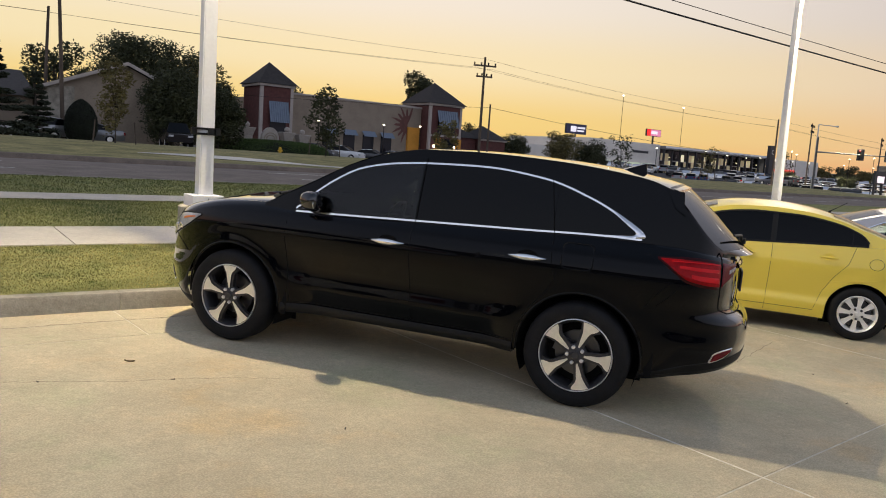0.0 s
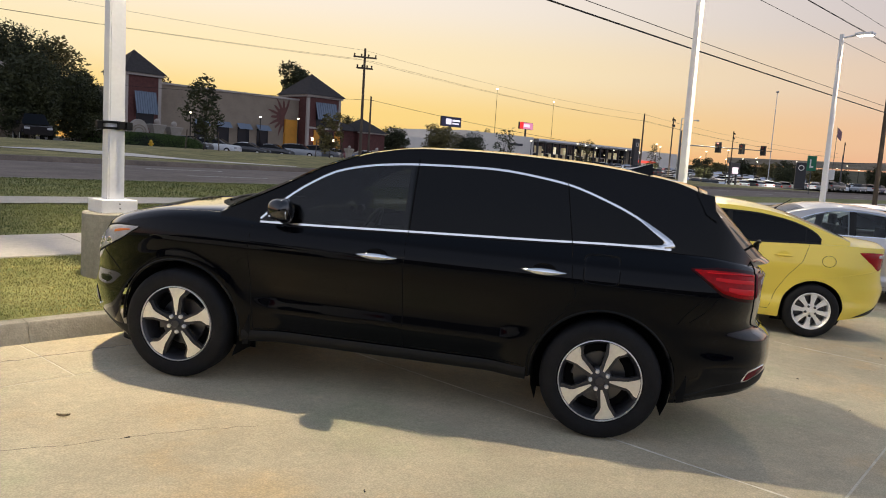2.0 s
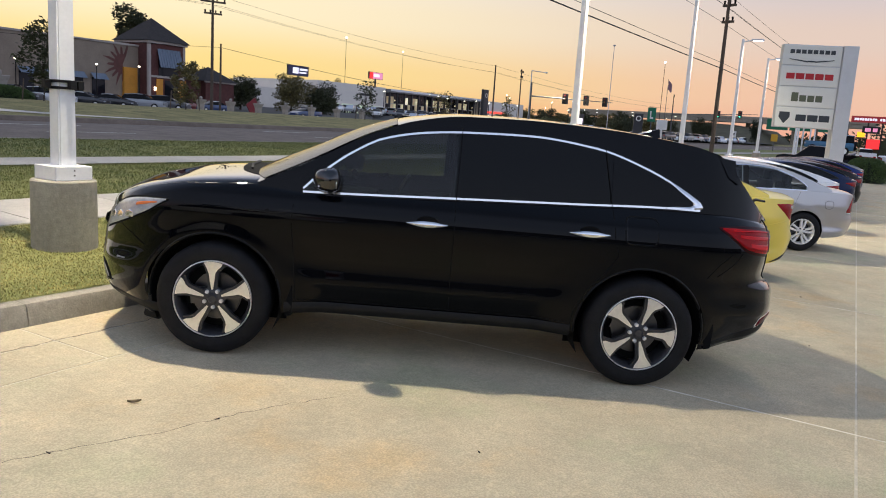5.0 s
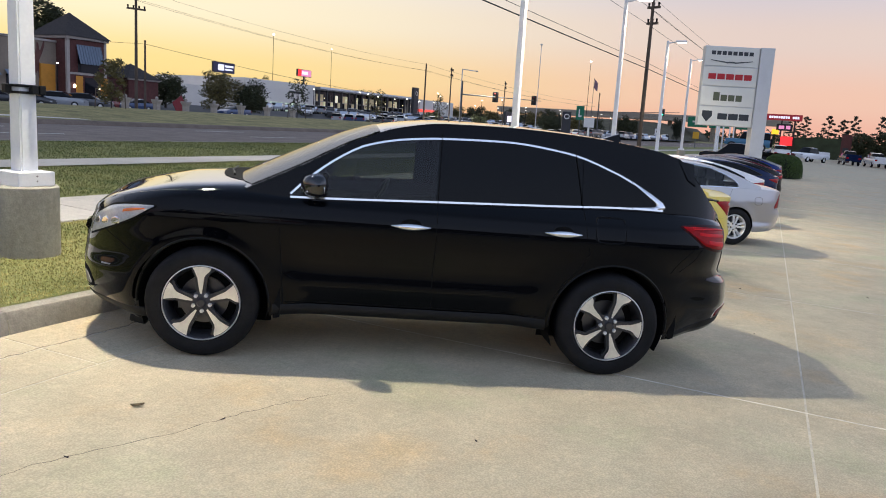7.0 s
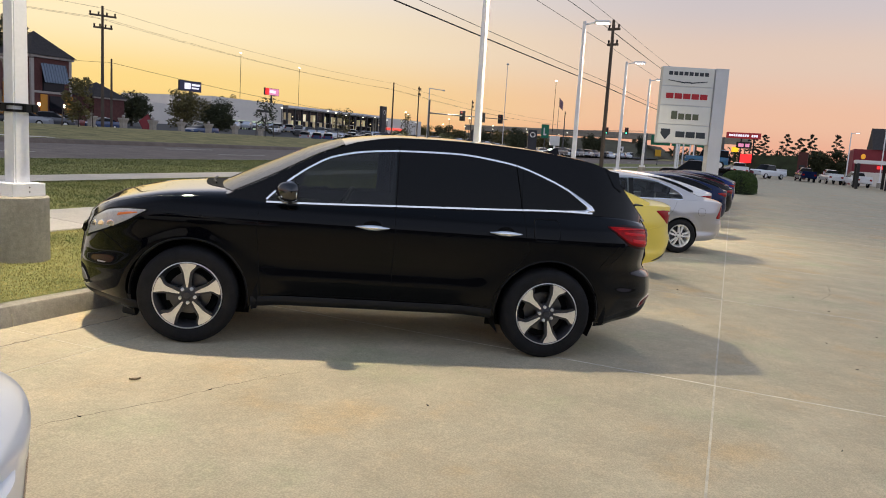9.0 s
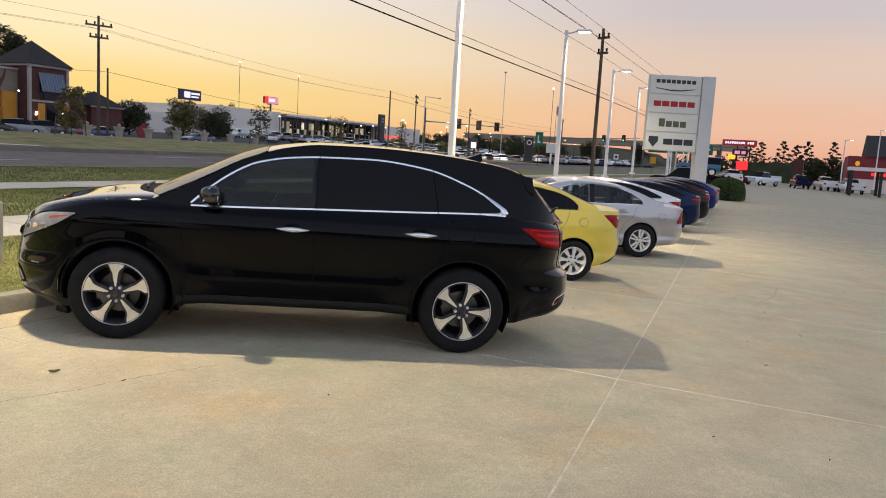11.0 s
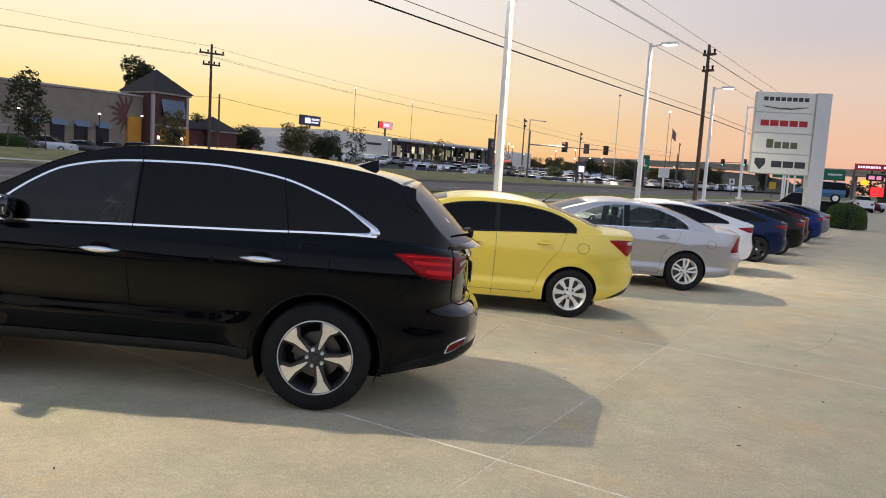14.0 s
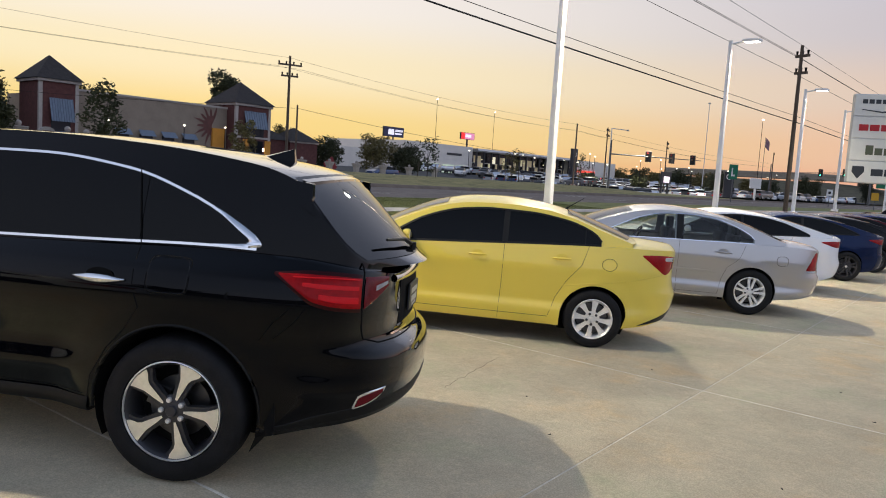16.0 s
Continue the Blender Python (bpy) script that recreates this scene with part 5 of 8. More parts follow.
yellow, TY = build_car("yellow_sedan", SEDAN, lot_pose(9.64, 4.32, 35.0), "bright yellow compact sedan with tinted windows and silver alloy wheels", "car", "row of parked cars")
aerial(yellow, 0.33, 1.385)
for s in (-1, 1):
    TY["patch"]("clear_insert", [[(-0.83, 0.93), (-0.7, 0.94)], [(-0.83, 0.98), (-0.7, 0.985)]], HEAD, 0.014, s=s)
    TY["patch"]("bumper_valance", [[(-0.86, 0.31), (-0.52, 0.255)], [(-0.86, 0.42), (-0.52, 0.262)]], BLACK, 0.006, s=s)
    TY["ribbon"]("body_crease", [(0.36, 0.62), (-0.3, 0.72), (-0.7, 0.80)], 0.012, YELLOW, 0.003, s=s)

IMPALA = variant(
    SEDAN, paint=SILVER, half=0.92, ends=(-1.12, 3.90), wheelbase=2.81, arch=0.365, wheel=(0.332, 0.218, 0.21, 5, "twin", ALLOY, ALLOY_DARK), track=0.80,
    top=[(-1.15, 0.98), (-1.0, 1.06), (-0.6, 1.10), (0.0, 1.07), (2.2, 0.98), (2.6, 0.99), (3.1, 0.93), (3.6, 0.80), (3.9, 0.66)],
    belt=[(-1.15, 0.96), (-0.9, 1.01), (-0.4, 1.03), (0.1, 1.02), (0.8, 1.0), (1.5, 0.98), (2.2, 0.95), (2.6, 0.93), (3.2, 0.85), (3.9, 0.66)],
    roof=[(-0.55, 1.08), (-0.45, 1.11), (0.02, 1.29), (0.35, 1.39), (0.7, 1.45), (1.15, 1.475), (1.5, 1.45), (1.96, 1.33), (2.75, 0.99)],
    cabin=(-0.52, 2.72), tumble=0.32,
    win_top=[(-0.02, 1.07), (0.06, 1.15), (0.32, 1.275), (0.6, 1.35), (0.95, 1.375), (1.3, 1.36), (1.6, 1.29), (2.1, 1.06)],
    panes=[(0.0, 1.02, LIGHT_TINT, "rear_door_window"), (1.10, 2.08, LIGHT_TINT, "front_door_window")], trim=(CHROME, 0.014), pillars=[(1.01, 1.11)],
    screen=(2.68, 1.75, 0.9), backlight=(-0.46, 0.36, 0.88), seat_y=1.05, handles=[(0.30, 0.56, 0.88), (1.28, 1.54, 0.87)], mirror=(2.0, 0.985), cup=SILVER,
    seams=[[(1.06, 1.0), (1.06, 0.6), (1.05, 0.24)], [(0.12, 1.0), (0.20, 0.8), (0.36, 0.66), (0.42, 0.5), (0.46, 0.26)], [(2.12, 0.95), (2.14, 0.6), (2.1, 0.24)], [(0.46, 0.27), (2.14, 0.27)]],
    tail=[[(-1.06, 0.70), (-0.96, 0.70), (-0.86, 0.70), (-0.80, 0.70)], [(-1.06, 0.93), (-0.97, 0.97), (-0.88, 0.84), (-0.80, 0.72)]],
    head=[[(3.2, 0.74), (3.5, 0.66), (3.75, 0.60)], [(3.2, 0.80), (3.5, 0.78), (3.75, 0.70)]],
    fuel=(-0.42, 0.82, 0.085, 0.75), low=[(-1.1, 0.34), (-0.7, 0.27), (-0.36, 0.25), (0.37, 0.22), (2.4, 0.22), (3.4, 0.2), (3.9, 0.3)],
)
silver, TS = build_car("silver_sedan", IMPALA, lot_pose(13.98, 4.23, 34.8), "silver full-size sedan with chrome window trim and twin-spoke wheels", "car", "row of parked cars")
for s in (-1, 1):
    TS["ribbon"]("side_moulding", [(0.50, 0.585), (2.0, 0.575)], 0.035, SILVER, 0.008, s=s)
    TS["patch"]("clear_insert", [[(-1.05, 0.665), (-0.81, 0.675)], [(-1.05, 0.695), (-0.81, 0.70)]], HEAD, 0.012, s=s)
aerial(silver, 0.2, 1.345, length=0.12)

FAST = variant(
    SEDAN, fine=1, half=0.92, ends=(-1.0, 3.85), wheelbase=2.84, arch=0.37, wheel=(0.34, 0.235, 0.22, 5, "twin", ALLOY_DARK, ALLOY_DARK), track=0.81,
    top=[(-1.05, 1.02), (-0.9, 1.10), (-0.5, 1.12), (0.0, 1.08), (2.2, 0.98), (2.6, 0.98), (3.1, 0.91), (3.6, 0.78), (3.85, 0.64)],
    belt=[(-1.05, 1.0), (-0.85, 1.06), (-0.4, 1.06), (0.1, 1.04), (0.8, 1.0), (1.5, 0.97), (2.2, 0.94), (2.6, 0.92), (3.2, 0.83), (3.85, 0.64)],
    roof=[(-0.78, 1.10), (-0.6, 1.15), (-0.1, 1.28), (0.35, 1.38), (0.8, 1.44), (1.2, 1.455), (1.5, 1.43), (2.0, 1.29), (2.75, 0.98)],
    cabin=(-0.75, 2.72), win_top=[(-0.25, 1.08), (0.0, 1.18), (0.32, 1.28), (0.7, 1.345), (1.05, 1.36), (1.35, 1.34), (1.7, 1.25), (2.2, 1.02)],
    pillars=[(0.99, 1.07)], panes=[(-0.23, 1.0, TINT, "rear_door_window"), (1.06, 2.17, TINT, "front_door_window")], screen=(2.68, 1.72, 0.9), backlight=(-0.68, 0.3, 0.88),
    seat_y=1.05, handles=[(0.30, 0.54, 0.88), (1.28, 1.52, 0.86)], mirror=(2.05, 0.975),
    seams=[[(1.03, 1.0), (1.04, 0.6), (1.03, 0.24)], [(0.1, 1.03), (0.2, 0.8), (0.40, 0.5), (0.46, 0.26)]],
    tail=[[(-0.97, 0.88), (-0.8, 0.89), (-0.45, 0.97)], [(-0.97, 1.0), (-0.8, 1.01), (-0.45, 0.985)]],
    head=[[(3.1, 0.72), (3.4, 0.64), (3.7, 0.58)], [(3.1, 0.76), (3.4, 0.75), (3.7, 0.68)]], fuel_side=9,
)
for nm, pt, x, y, lb, kw in (
    ("white_sedan", WHITE, 18.0, 4.78, "white sedan with black rear glass and slim red tail light", {}),
    ("blue_sedan", BLUE, 21.9, 4.78, "dark blue sedan with black alloy wheels", {}),
    ("black_sedan", JET, 25.7, 4.95, "black sedan parked at an angle in the row", {}),
    ("maroon_sedan", MAROON, 29.6, 5.45, "dark red sedan parked at an angle in the row", {}),
    ("bright_blue_sedan", NAVY, 33.6, 5.55, "bright blue sedan parked at an angle in the row", {}),
    ("grey_sedan", GREY, 38.0, 5.9, "grey coupe with dark stripe on its flank", {}),
):
    build_car(nm, variant(FAST, paint=pt, cup=pt, **kw), lot_pose(x, y, 34.8), lb, "car", "row of parked cars")

# the white car beside the camera's way
build_car("white_hatchback", variant(FAST, fine=2, paint=WHITE, cup=WHITE, round=(4.0, 4.2), cabin=(-0.97, 2.72), backlight=(-0.86, -0.30, 0.88), roof=[(-0.99, 1.0), (-0.9, 1.04), (-0.75, 1.15), (-0.5, 1.30), (-0.2, 1.42), (0.3, 1.50), (0.8, 1.51), (1.2, 1.49), (1.5, 1.45), (2.0, 1.29), (2.75, 0.98)], tail=[[(-0.98, 0.78), (-0.75, 0.82), (-0.5, 0.93)], [(-0.98, 0.98), (-0.75, 1.0), (-0.5, 0.985)]]), lot_pose(-1.69, 3.59, 34.8), "glossy white hatchback parked in the stall beside the black SUV", "car", "row of parked cars")



# ---- poles, lamps and the sign ----
def lot_lamp(x, y, first=False, lit=True, h=6.9, power=1.0):
    """h: height of the pole over the ground."""
    z = land_z(x, y)
    lamp = root("lot_lamp", pose(x, y, z), "white square steel lot lamp pole on a round concrete footing", "lamp post", "lot lamps")
    bm = bmesh.new()
    lathe(bm, [(0, 0.66), (0.27, 0.66), (0.285, 0.645), (0.29, 0.0), (0.29, -0.2)], 32, "z")
    part("footing", bm, KERB, lamp, "rough round concrete footing", smooth=40)
    bm = bmesh.new()
    box(bm, -0.18, 0.18, -0.18, 0.18, 0.66, 0.79, bevel=0.008)
    part("base_cover", bm, WHITE_PAINT, lamp)
    bm = bmesh.new()
    lo = [(sx * 0.085, sy * 0.085, 0.79) for sx, sy in ((-1, -1), (1, -1), (1, 1), (-1, 1))]
    hi = [(sx * 0.06, sy * 0.06, h) for sx, sy in ((-1, -1), (1, -1), (1, 1), (-1, 1))]
    vl, vh = [bm.verts.new(p) for p in lo], [bm.verts.new(p) for p in hi]
    for k in range(4):
        bm.faces.new((vl[k], vl[(k + 1) % 4], vh[(k + 1) % 4], vh[k]))
    bm.faces.new(vh)
    bmesh.ops.bevel(bm, geom=[e for e in bm.edges if abs(e.verts[0].co.z - e.verts[1].co.z) > 1], offset=0.014, segments=2, affect="EDGES")
    part("pole", bm, WHITE_PAINT, lamp, smooth=30)
    if first:
        bm = bmesh.new()
        for zz in (1.50, 1.56):
            box(bm, -0.10, 0.10, -0.10, 0.10, zz - 0.012, zz + 0.012, bevel=0.003)
        for k, (a, b) in enumerate(((0.13, -0.02), (-0.13, 0.03), (0.02, -0.13), (0.10, -0.12))):
            box(bm, a - 0.03, a + 0.03, b - 0.03, b + 0.03, 1.49, 1.57, bevel=0.006)
        part("clamp", bm, BLACK, lamp, "black clamp bracket round the pole")
        bm = bmesh.new()
        box(bm, -0.006, 0.006, -0.184, -0.18, 0.70, 0.712)
        box(bm, -0.006, 0.006, -0.184, -0.18, 0.745, 0.757)
        part("bolts", bm, BLACK, lamp)
    bm = bmesh.new()
    tube(bm, [(0, 0, h - 0.13), (0, -0.5, h - 0.05)], 0.035, 8)
    part("arm", bm, WHITE_PAINT, lamp)
    bm = bmesh.new()
    box(bm, -0.18, 0.18, -1.05, -0.45, h - 0.09, h + 0.01, bevel=0.03)
    head = part("lamp_head", bm, WHITE_PAINT, lamp)
    bm = bmesh.new()
    box(bm, -0.14, 0.14, -1.0, -0.52, h - 0.105, h - 0.093)
    part("led_panel", bm, LED, head, "glowing white lamp panel")
    if not lit:
        return lamp
    ld = bpy.data.lights.new("lot_light", "SPOT")
    ld.spot_size, ld.spot_blend, ld.shadow_soft_size, ld.energy, ld.color = radians(152), 0.8, 0.14, LAMP_WATTS * power, (1.0, 0.85, 0.60)
    lo_ = new("lot_light", ld)
    lo_.matrix_world = pose(x, y - 0.76, z + h - 0.13, 0, 0, 0)
    return lamp


for i, (x, y) in enumerate(((3.18, 8.73), (17.0, 9.7), (29.4, 10.6), (42.8, 11.8), (54.0, 12.6))):
    lot_lamp(x, y, first=i == 0, h=7.25 if i == 0 else 6.9, power=(0.57, 1.05, 0.24, 0.2, 0.2)[i])


lot_lamp(113.8, -2.65, lit=False, h=7.0)
lot_lamp(114.9, -6.7, lit=False, h=8.6)

# poles at the back of the lot, mirrored in the black paint
for x, y in ((-17.0, -3.0), (-12.0, -14.0), (-3.0, -20.0)):
    lot_lamp(x, y, lit=False)

STEEL = mat("sign_silver", (0.62, 0.62, 0.61), 0.5, 0.2, var=0.04, scale=2)
PANEL = mat("sign_panel", (0.74, 0.73, 0.66), 0.5, var=0.03, scale=2)
INK = mat("sign_dark", (0.03, 0.035, 0.04), 0.5)
REDINK = mat("sign_red", (0.45, 0.01, 0.015), 0.5)


def pylon_sign():
    # the face looks back along the row of cars
    m = pose(47.65, 8.72, lot_z(47.65, 8.72) + 0.10, 0, 0, -65.5)
    sign = root("pylon_sign", m, "tall silver dealer pylon sign with four white name panels", "sign")
    # local: x across the face to the right, -y to the viewer
    bm = bmesh.new()
    box(bm, 1.25, 2.05, -0.25, 0.55, 0.0, 7.42, bevel=0.03)
    part("pylon", bm, STEEL, sign)
    bm = bmesh.new()
    box(bm, -1.95, 1.25, -0.1, 0.4, 2.75, 7.40, bevel=0.02)
    part("sign_case", bm, STEEL, sign)
    zt = 7.36
    for k, (n, ink, h) in enumerate(((8, INK, 0.22), (5, REDINK, 0.33), (4, mat("sign_olive", (0.10, 0.11, 0.06), 0.5), 0.50), (3, INK, 0.36))):
        z1 = zt - k * 1.16
        bm = bmesh.new()
        box(bm, -1.93, 1.2, -0.16, -0.09, z1 - 1.10, z1, bevel=0.02)
        p = part("name_panel", bm, PANEL, sign)
        zc = z1 - 0.55 + (0.2 if k == 0 else 0)
        xc = -0.36 + (0.45 if k == 3 else 0)
        w = {0: 2.5, 1: 2.6, 2: 1.75, 3: 1.9}[k]
        # the names stand as plain blocks in their colours
        for i in range(n):
            bm = bmesh.new()
            a = xc - w / 2 + w * i / n
            tall = 1.0 if (k != 2 or i == 0) else 0.72
            box(bm, a + 0.035, a + w / n - 0.035, -0.172, -0.16, zc - h / 2, zc - h / 2 + h * tall, bevel=0.004)
            part("letter_block", bm, ink, p)
        bm = bmesh.new()
        if k == 0:
            for s in (-1, 1):
                prism(bm, [(0.15 * s, -0.05), (1.2 * s, 0.07), (1.22 * s, 0.03), (0.2 * s, -0.12)], 0, 0.012, pose(xc, -0.165, z1 - 0.82, 90, 0, 0))
            box(bm, xc - 0.2, xc + 0.2, -0.178, -0.163, z1 - 0.92, z1 - 0.84)
            part("wing_emblem", bm, INK, p)
        elif k == 3:
            prism(bm, [(-0.28, 0.3), (0.28, 0.3), (0.30, 0.0), (0.0, -0.36), (-0.30, 0.0)], 0, 0.012, pose(-1.45, -0.165, zc, 90, 0, 0))
            part("shield_emblem", bm, INK, p)
        else:
            bm.free()
    return sign


pylon_sign()

WOOD = mat("pole_wood", (0.10, 0.075, 0.055), 0.9, var=0.3, scale=6, bump=0.5, stretch=(1, 1, 0.15))
WIRE = mat("cable_black", (0.012, 0.012, 0.012), 0.7)


def utility_pole(x, y, h, arms=(), yaw=0.0, r=0.16, label="brown wooden utility pole with crossarms and insulators", lean=0.0):
    h += hollow(x, y)
    p = root("utility_pole", stand(x, y, yaw), label, "utility pole", "utility poles")
    bm = bmesh.new()
    tube(bm, [(0, 0, -0.3), (lean * 0.5, 0, h * 0.5), (lean, 0, h)], r, 12, r * 0.65)
    part("pole", bm, WOOD, p, smooth=60)
    for z, w in [(z + hollow(x, y), w) for z, w in arms]:
        bm = bmesh.new()
        box(bm, -w / 2, w / 2, -0.20, -0.04, z - 0.08, z + 0.08)
        a = part("crossarm", bm, WOOD, p)
        k = 4 if w > 1.5 else 3
        for i in range(k):
            bm = bmesh.new()
            q = -w / 2 + 0.1 + (w - 0.2) * i / (k - 1)
            tube(bm, [(q, -0.11, z + 0.06), (q, -0.11, z + 0.32)], 0.06, 6, 0.09)
            part("insulator", bm, MATTE, a)
    return p


def cable(a, b, sag, r=0.014, n=18):
    bm = bmesh.new()
    a, b = Vector(a), Vector(b)
    pts = [a.lerp(b, i / n) - Vector((0, 0, sag * 4 * (i / n) * (1 - i / n))) for i in range(n + 1)]
    tube(bm, pts, r, 5, caps=False)
    return tagged(part("power_line", bm, WIRE, smooth=60), "thin dark overhead power line between poles", "cable", "power lines")


utility_pole(54.9, 15.8, 10.95, ((10.3, 1.0), (9.2, 0.9)), 70)
utility_pole(50.0, 62.8, 11.35, ((10.45, 2.4), (9.35, 1.7)), -25, 0.17)
utility_pole(52.5, 64.5, 6.8, (), 0, 0.13, "short bare wooden pole beside the street")


# ---- trees, hedges and grass ----
LEAF = mat("leaf_dark", (0.035, 0.045, 0.018), 0.8, var=0.5, scale=1.2, tint=(0.07, 0.075, 0.025))
LEAF_OLIVE = mat("leaf_olive", (0.11, 0.105, 0.035), 0.8, var=0.5, scale=1.5, tint=(0.22, 0.175, 0.06))
LEAF_NEEDLE = mat("needle_dark", (0.034, 0.042, 0.024), 0.85, var=0.4, scale=1.5)
LEAF_YEW = mat("yew_leaf", (0.016, 0.021, 0.012), 0.85, var=0.4, scale=3)
LEAF_HEDGE = mat("hedge_leaf", (0.055, 0.11, 0.025), 0.75, var=0.5, scale=6, tint=(0.11, 0.17, 0.04))
BARK = mat("bark", (0.06, 0.048, 0.038), 0.95, var=0.35, scale=8, bump=0.6, stretch=(1, 1, 0.3))


def leaves(bm, rng, centre, radii, count, size, hollow=0.55, flat=0.6):
    """Small leaf blades strewn through a lump of crown."""
    c = Vector(centre)
    for _ in range(count):
        d = Vector((rng.gauss(0, 1), rng.gauss(0, 1), rng.gauss(0, 1))).normalized()
        r = hollow + (1 - hollow) * rng.random() ** 0.7
        r *= 0.8 + 0.35 * noise.noise(d * 2.3 + c * 0.7)
        p = c + Vector((d.x * radii[0], d.y * radii[1], d.z * radii[2])) * r
        a = Vector((rng.uniform(-1, 1), rng.uniform(-1, 1), rng.uniform(-flat, flat))).normalized()
        b = a.cross(Vector((rng.uniform(-1, 1), rng.uniform(-1, 1), rng.uniform(-1, 1)))).normalized()
        s = size * rng.uniform(0.6, 1.3)
        vs = [bm.verts.new(q) for q in (p - a * s, p + b * s * 0.45, p + a * s, p - b * s * 0.45)]
        bm.faces.new(vs)


def tree(x, y, h, rx, rz=None, trunk=0.2, clear=0.25, lumps=9, count=2200, size=0.28, leaf=LEAF, label="dark leafy tree against the evening sky", seed=1, kind="round", dz=0.0, category="tree", fill=0):
    h += 0.8 * hollow(x, y)
    rng = random.Random(seed * 77 + 5)
    t = root("tree", stand(x, y, rng.uniform(0, 360), dz), label, category, "trees")
    bm = bmesh.new()
    top = h * (0.95 if kind != "round" else 0.8)
    tube(bm, [(0, 0, -0.2), (rng.uniform(-0.1, 0.1), rng.uniform(-0.1, 0.1), h * 0.3), (rng.uniform(-0.2, 0.2), rng.uniform(-0.2, 0.2), top)], trunk, 8, trunk * 0.15)
    crown = bmesh.new()
    rz = rz or h * (1 - clear) / 2
    zc = h - rz
    if kind == "pine":
        for k in range(15):
            z = h * (0.5 + 0.46 * k / 15)
            a = k * 2.4 + rng.uniform(-0.5, 0.5)
            w = rx * (1.25 - 0.9 * k / 15) * rng.uniform(0.5, 1.15)
            tip = (w * math.cos(a), w * math.sin(a), z + 0.25 * w)
            tube(bm, [(0, 0, z - 0.2), tip], trunk * 0.3, 5, trunk * 0.1)
            leaves(crown, rng, tip, (w * 0.6, w * 0.6, h * 0.032), count // 16, size, 0.05)
        leaves(crown, rng, (0, 0, h * 0.96), (rx * 0.4, rx * 0.4, h * 0.05), count // 10, size, 0.1)
    elif kind == "egg":
        # clipped close: an opaque inner mass under a thin coat of leaves
        wide = spline([(0.0, 0.62), (0.15, 0.86), (0.35, 1.0), (0.55, 0.97), (0.75, 0.78), (0.9, 0.48), (1.0, 0.05)])
        lathe(crown, [(0.0, 0.05)] + [(rx * 0.93 * wide(k / 20), 0.05 + (h - 0.1) * k / 20) for k in range(21)], 24, "z")
        for _ in range(count):
            u, a = rng.random() ** 0.9, rng.uniform(0, math.tau)
            r = rx * wide(u) * rng.uniform(0.9, 1.02)
            leaves(crown, rng, (r * math.cos(a), r * math.sin(a), 0.05 + (h - 0.1) * u), (0.02, 0.02, 0.02), 1, size)
    elif kind == "conifer":
        for k in range(12):
            z = h * (0.12 + 0.85 * k / 12)
            w = rx * (1.05 - k / 12) * rng.uniform(0.8, 1.15)
            for q in range(4):
                a = rng.uniform(0, 6.28)
                tip = (w * 0.6 * math.cos(a), w * 0.6 * math.sin(a), z - 0.1 * w)
                tube(bm, [(0, 0, z), (tip[0] * 1.4, tip[1] * 1.4, tip[2])], trunk * 0.2, 4, trunk * 0.06)
                leaves(crown, rng, tip, (w * 0.5, w * 0.5, h * 0.035), count // 48, size, 0.1, 0.3)
    else:
        for k in range(lumps):
            u = k / max(1, lumps - 1)
            a = k * 2.4 + rng.uniform(-0.4, 0.4)
            rr = rx * rng.uniform(0.35, 0.68) * (1 - 0.35 * abs(2 * u - 1))
            z = zc + rz * (1.5 * u - 0.8)
            tip = (rr * math.cos(a), rr * math.sin(a), z)
            tube(bm, [(0, 0, h * clear * 0.9 + (z - h * clear) * 0.3 if z > h * clear else z * 0.8), (tip[0] * 0.6, tip[1] * 0.6, z * 0.95), tip], trunk * 0.35, 5, trunk * 0.08)
            q = rng.uniform(0.36, 0.55)
            leaves(crown, rng, tip, (rx * q, rx * q, rz * q * 0.9), count // lumps, size, 0.35)
    if fill:
        # the close inner foliage that lets no sky through
        leaves(crown, rng, (0, 0, zc), (rx * 0.80, rx * 0.80, rz * 0.88), fill, size * 1.1, 0.25)
    part("trunk", bm, BARK, t, smooth=60)
    part("crown", crown, leaf, t)
    return t


tree(23.4, 92, 12.3, 7.2, trunk=0.45, lumps=22, count=26000, size=0.17, seed=2, fill=4000, label="large dark broad-crowned tree behind the apartments")
tree(15.0, 96, 10.5, 5.0, trunk=0.35, lumps=12, count=5000, size=0.22, seed=3, label="thin open-crowned tree behind the apartments")
tree(30.5, 94, 11.0, 4.6, trunk=0.35, lumps=12, count=6000, size=0.24, seed=4, leaf=LEAF_OLIVE)
tree(17.9, 60.8, 6.3, 2.9, trunk=0.22, clear=0.05, lumps=20, count=14000, size=0.12, seed=5, fill=7000, label="dense dark weeping tree hanging to the ground")
tree(22.4, 63.5, 5.9, 3.1, trunk=0.22, clear=0.05, lumps=20, count=14000, size=0.12, seed=6, fill=7000, label="dense dark weeping tree hanging to the ground")
tree(10.9, 58, 3.1, 1.05, trunk=0.08, count=12000, size=0.06, seed=7, kind="egg", leaf=LEAF_YEW, label="dark clipped egg-shaped evergreen shrub", category="shrub")
tree(9.7, 42.5, 5.0, 1.15, rz=1.9, trunk=0.05, clear=0.3, lumps=10, count=1500, size=0.12, leaf=LEAF_OLIVE, seed=8, label="young olive-green street tree tied to stakes")
tree(22.4, 43.5, 4.9, 1.4, rz=1.9, trunk=0.05, clear=0.25, lumps=11, count=1500, size=0.13, seed=9, label="young dark street tree tied to stakes")
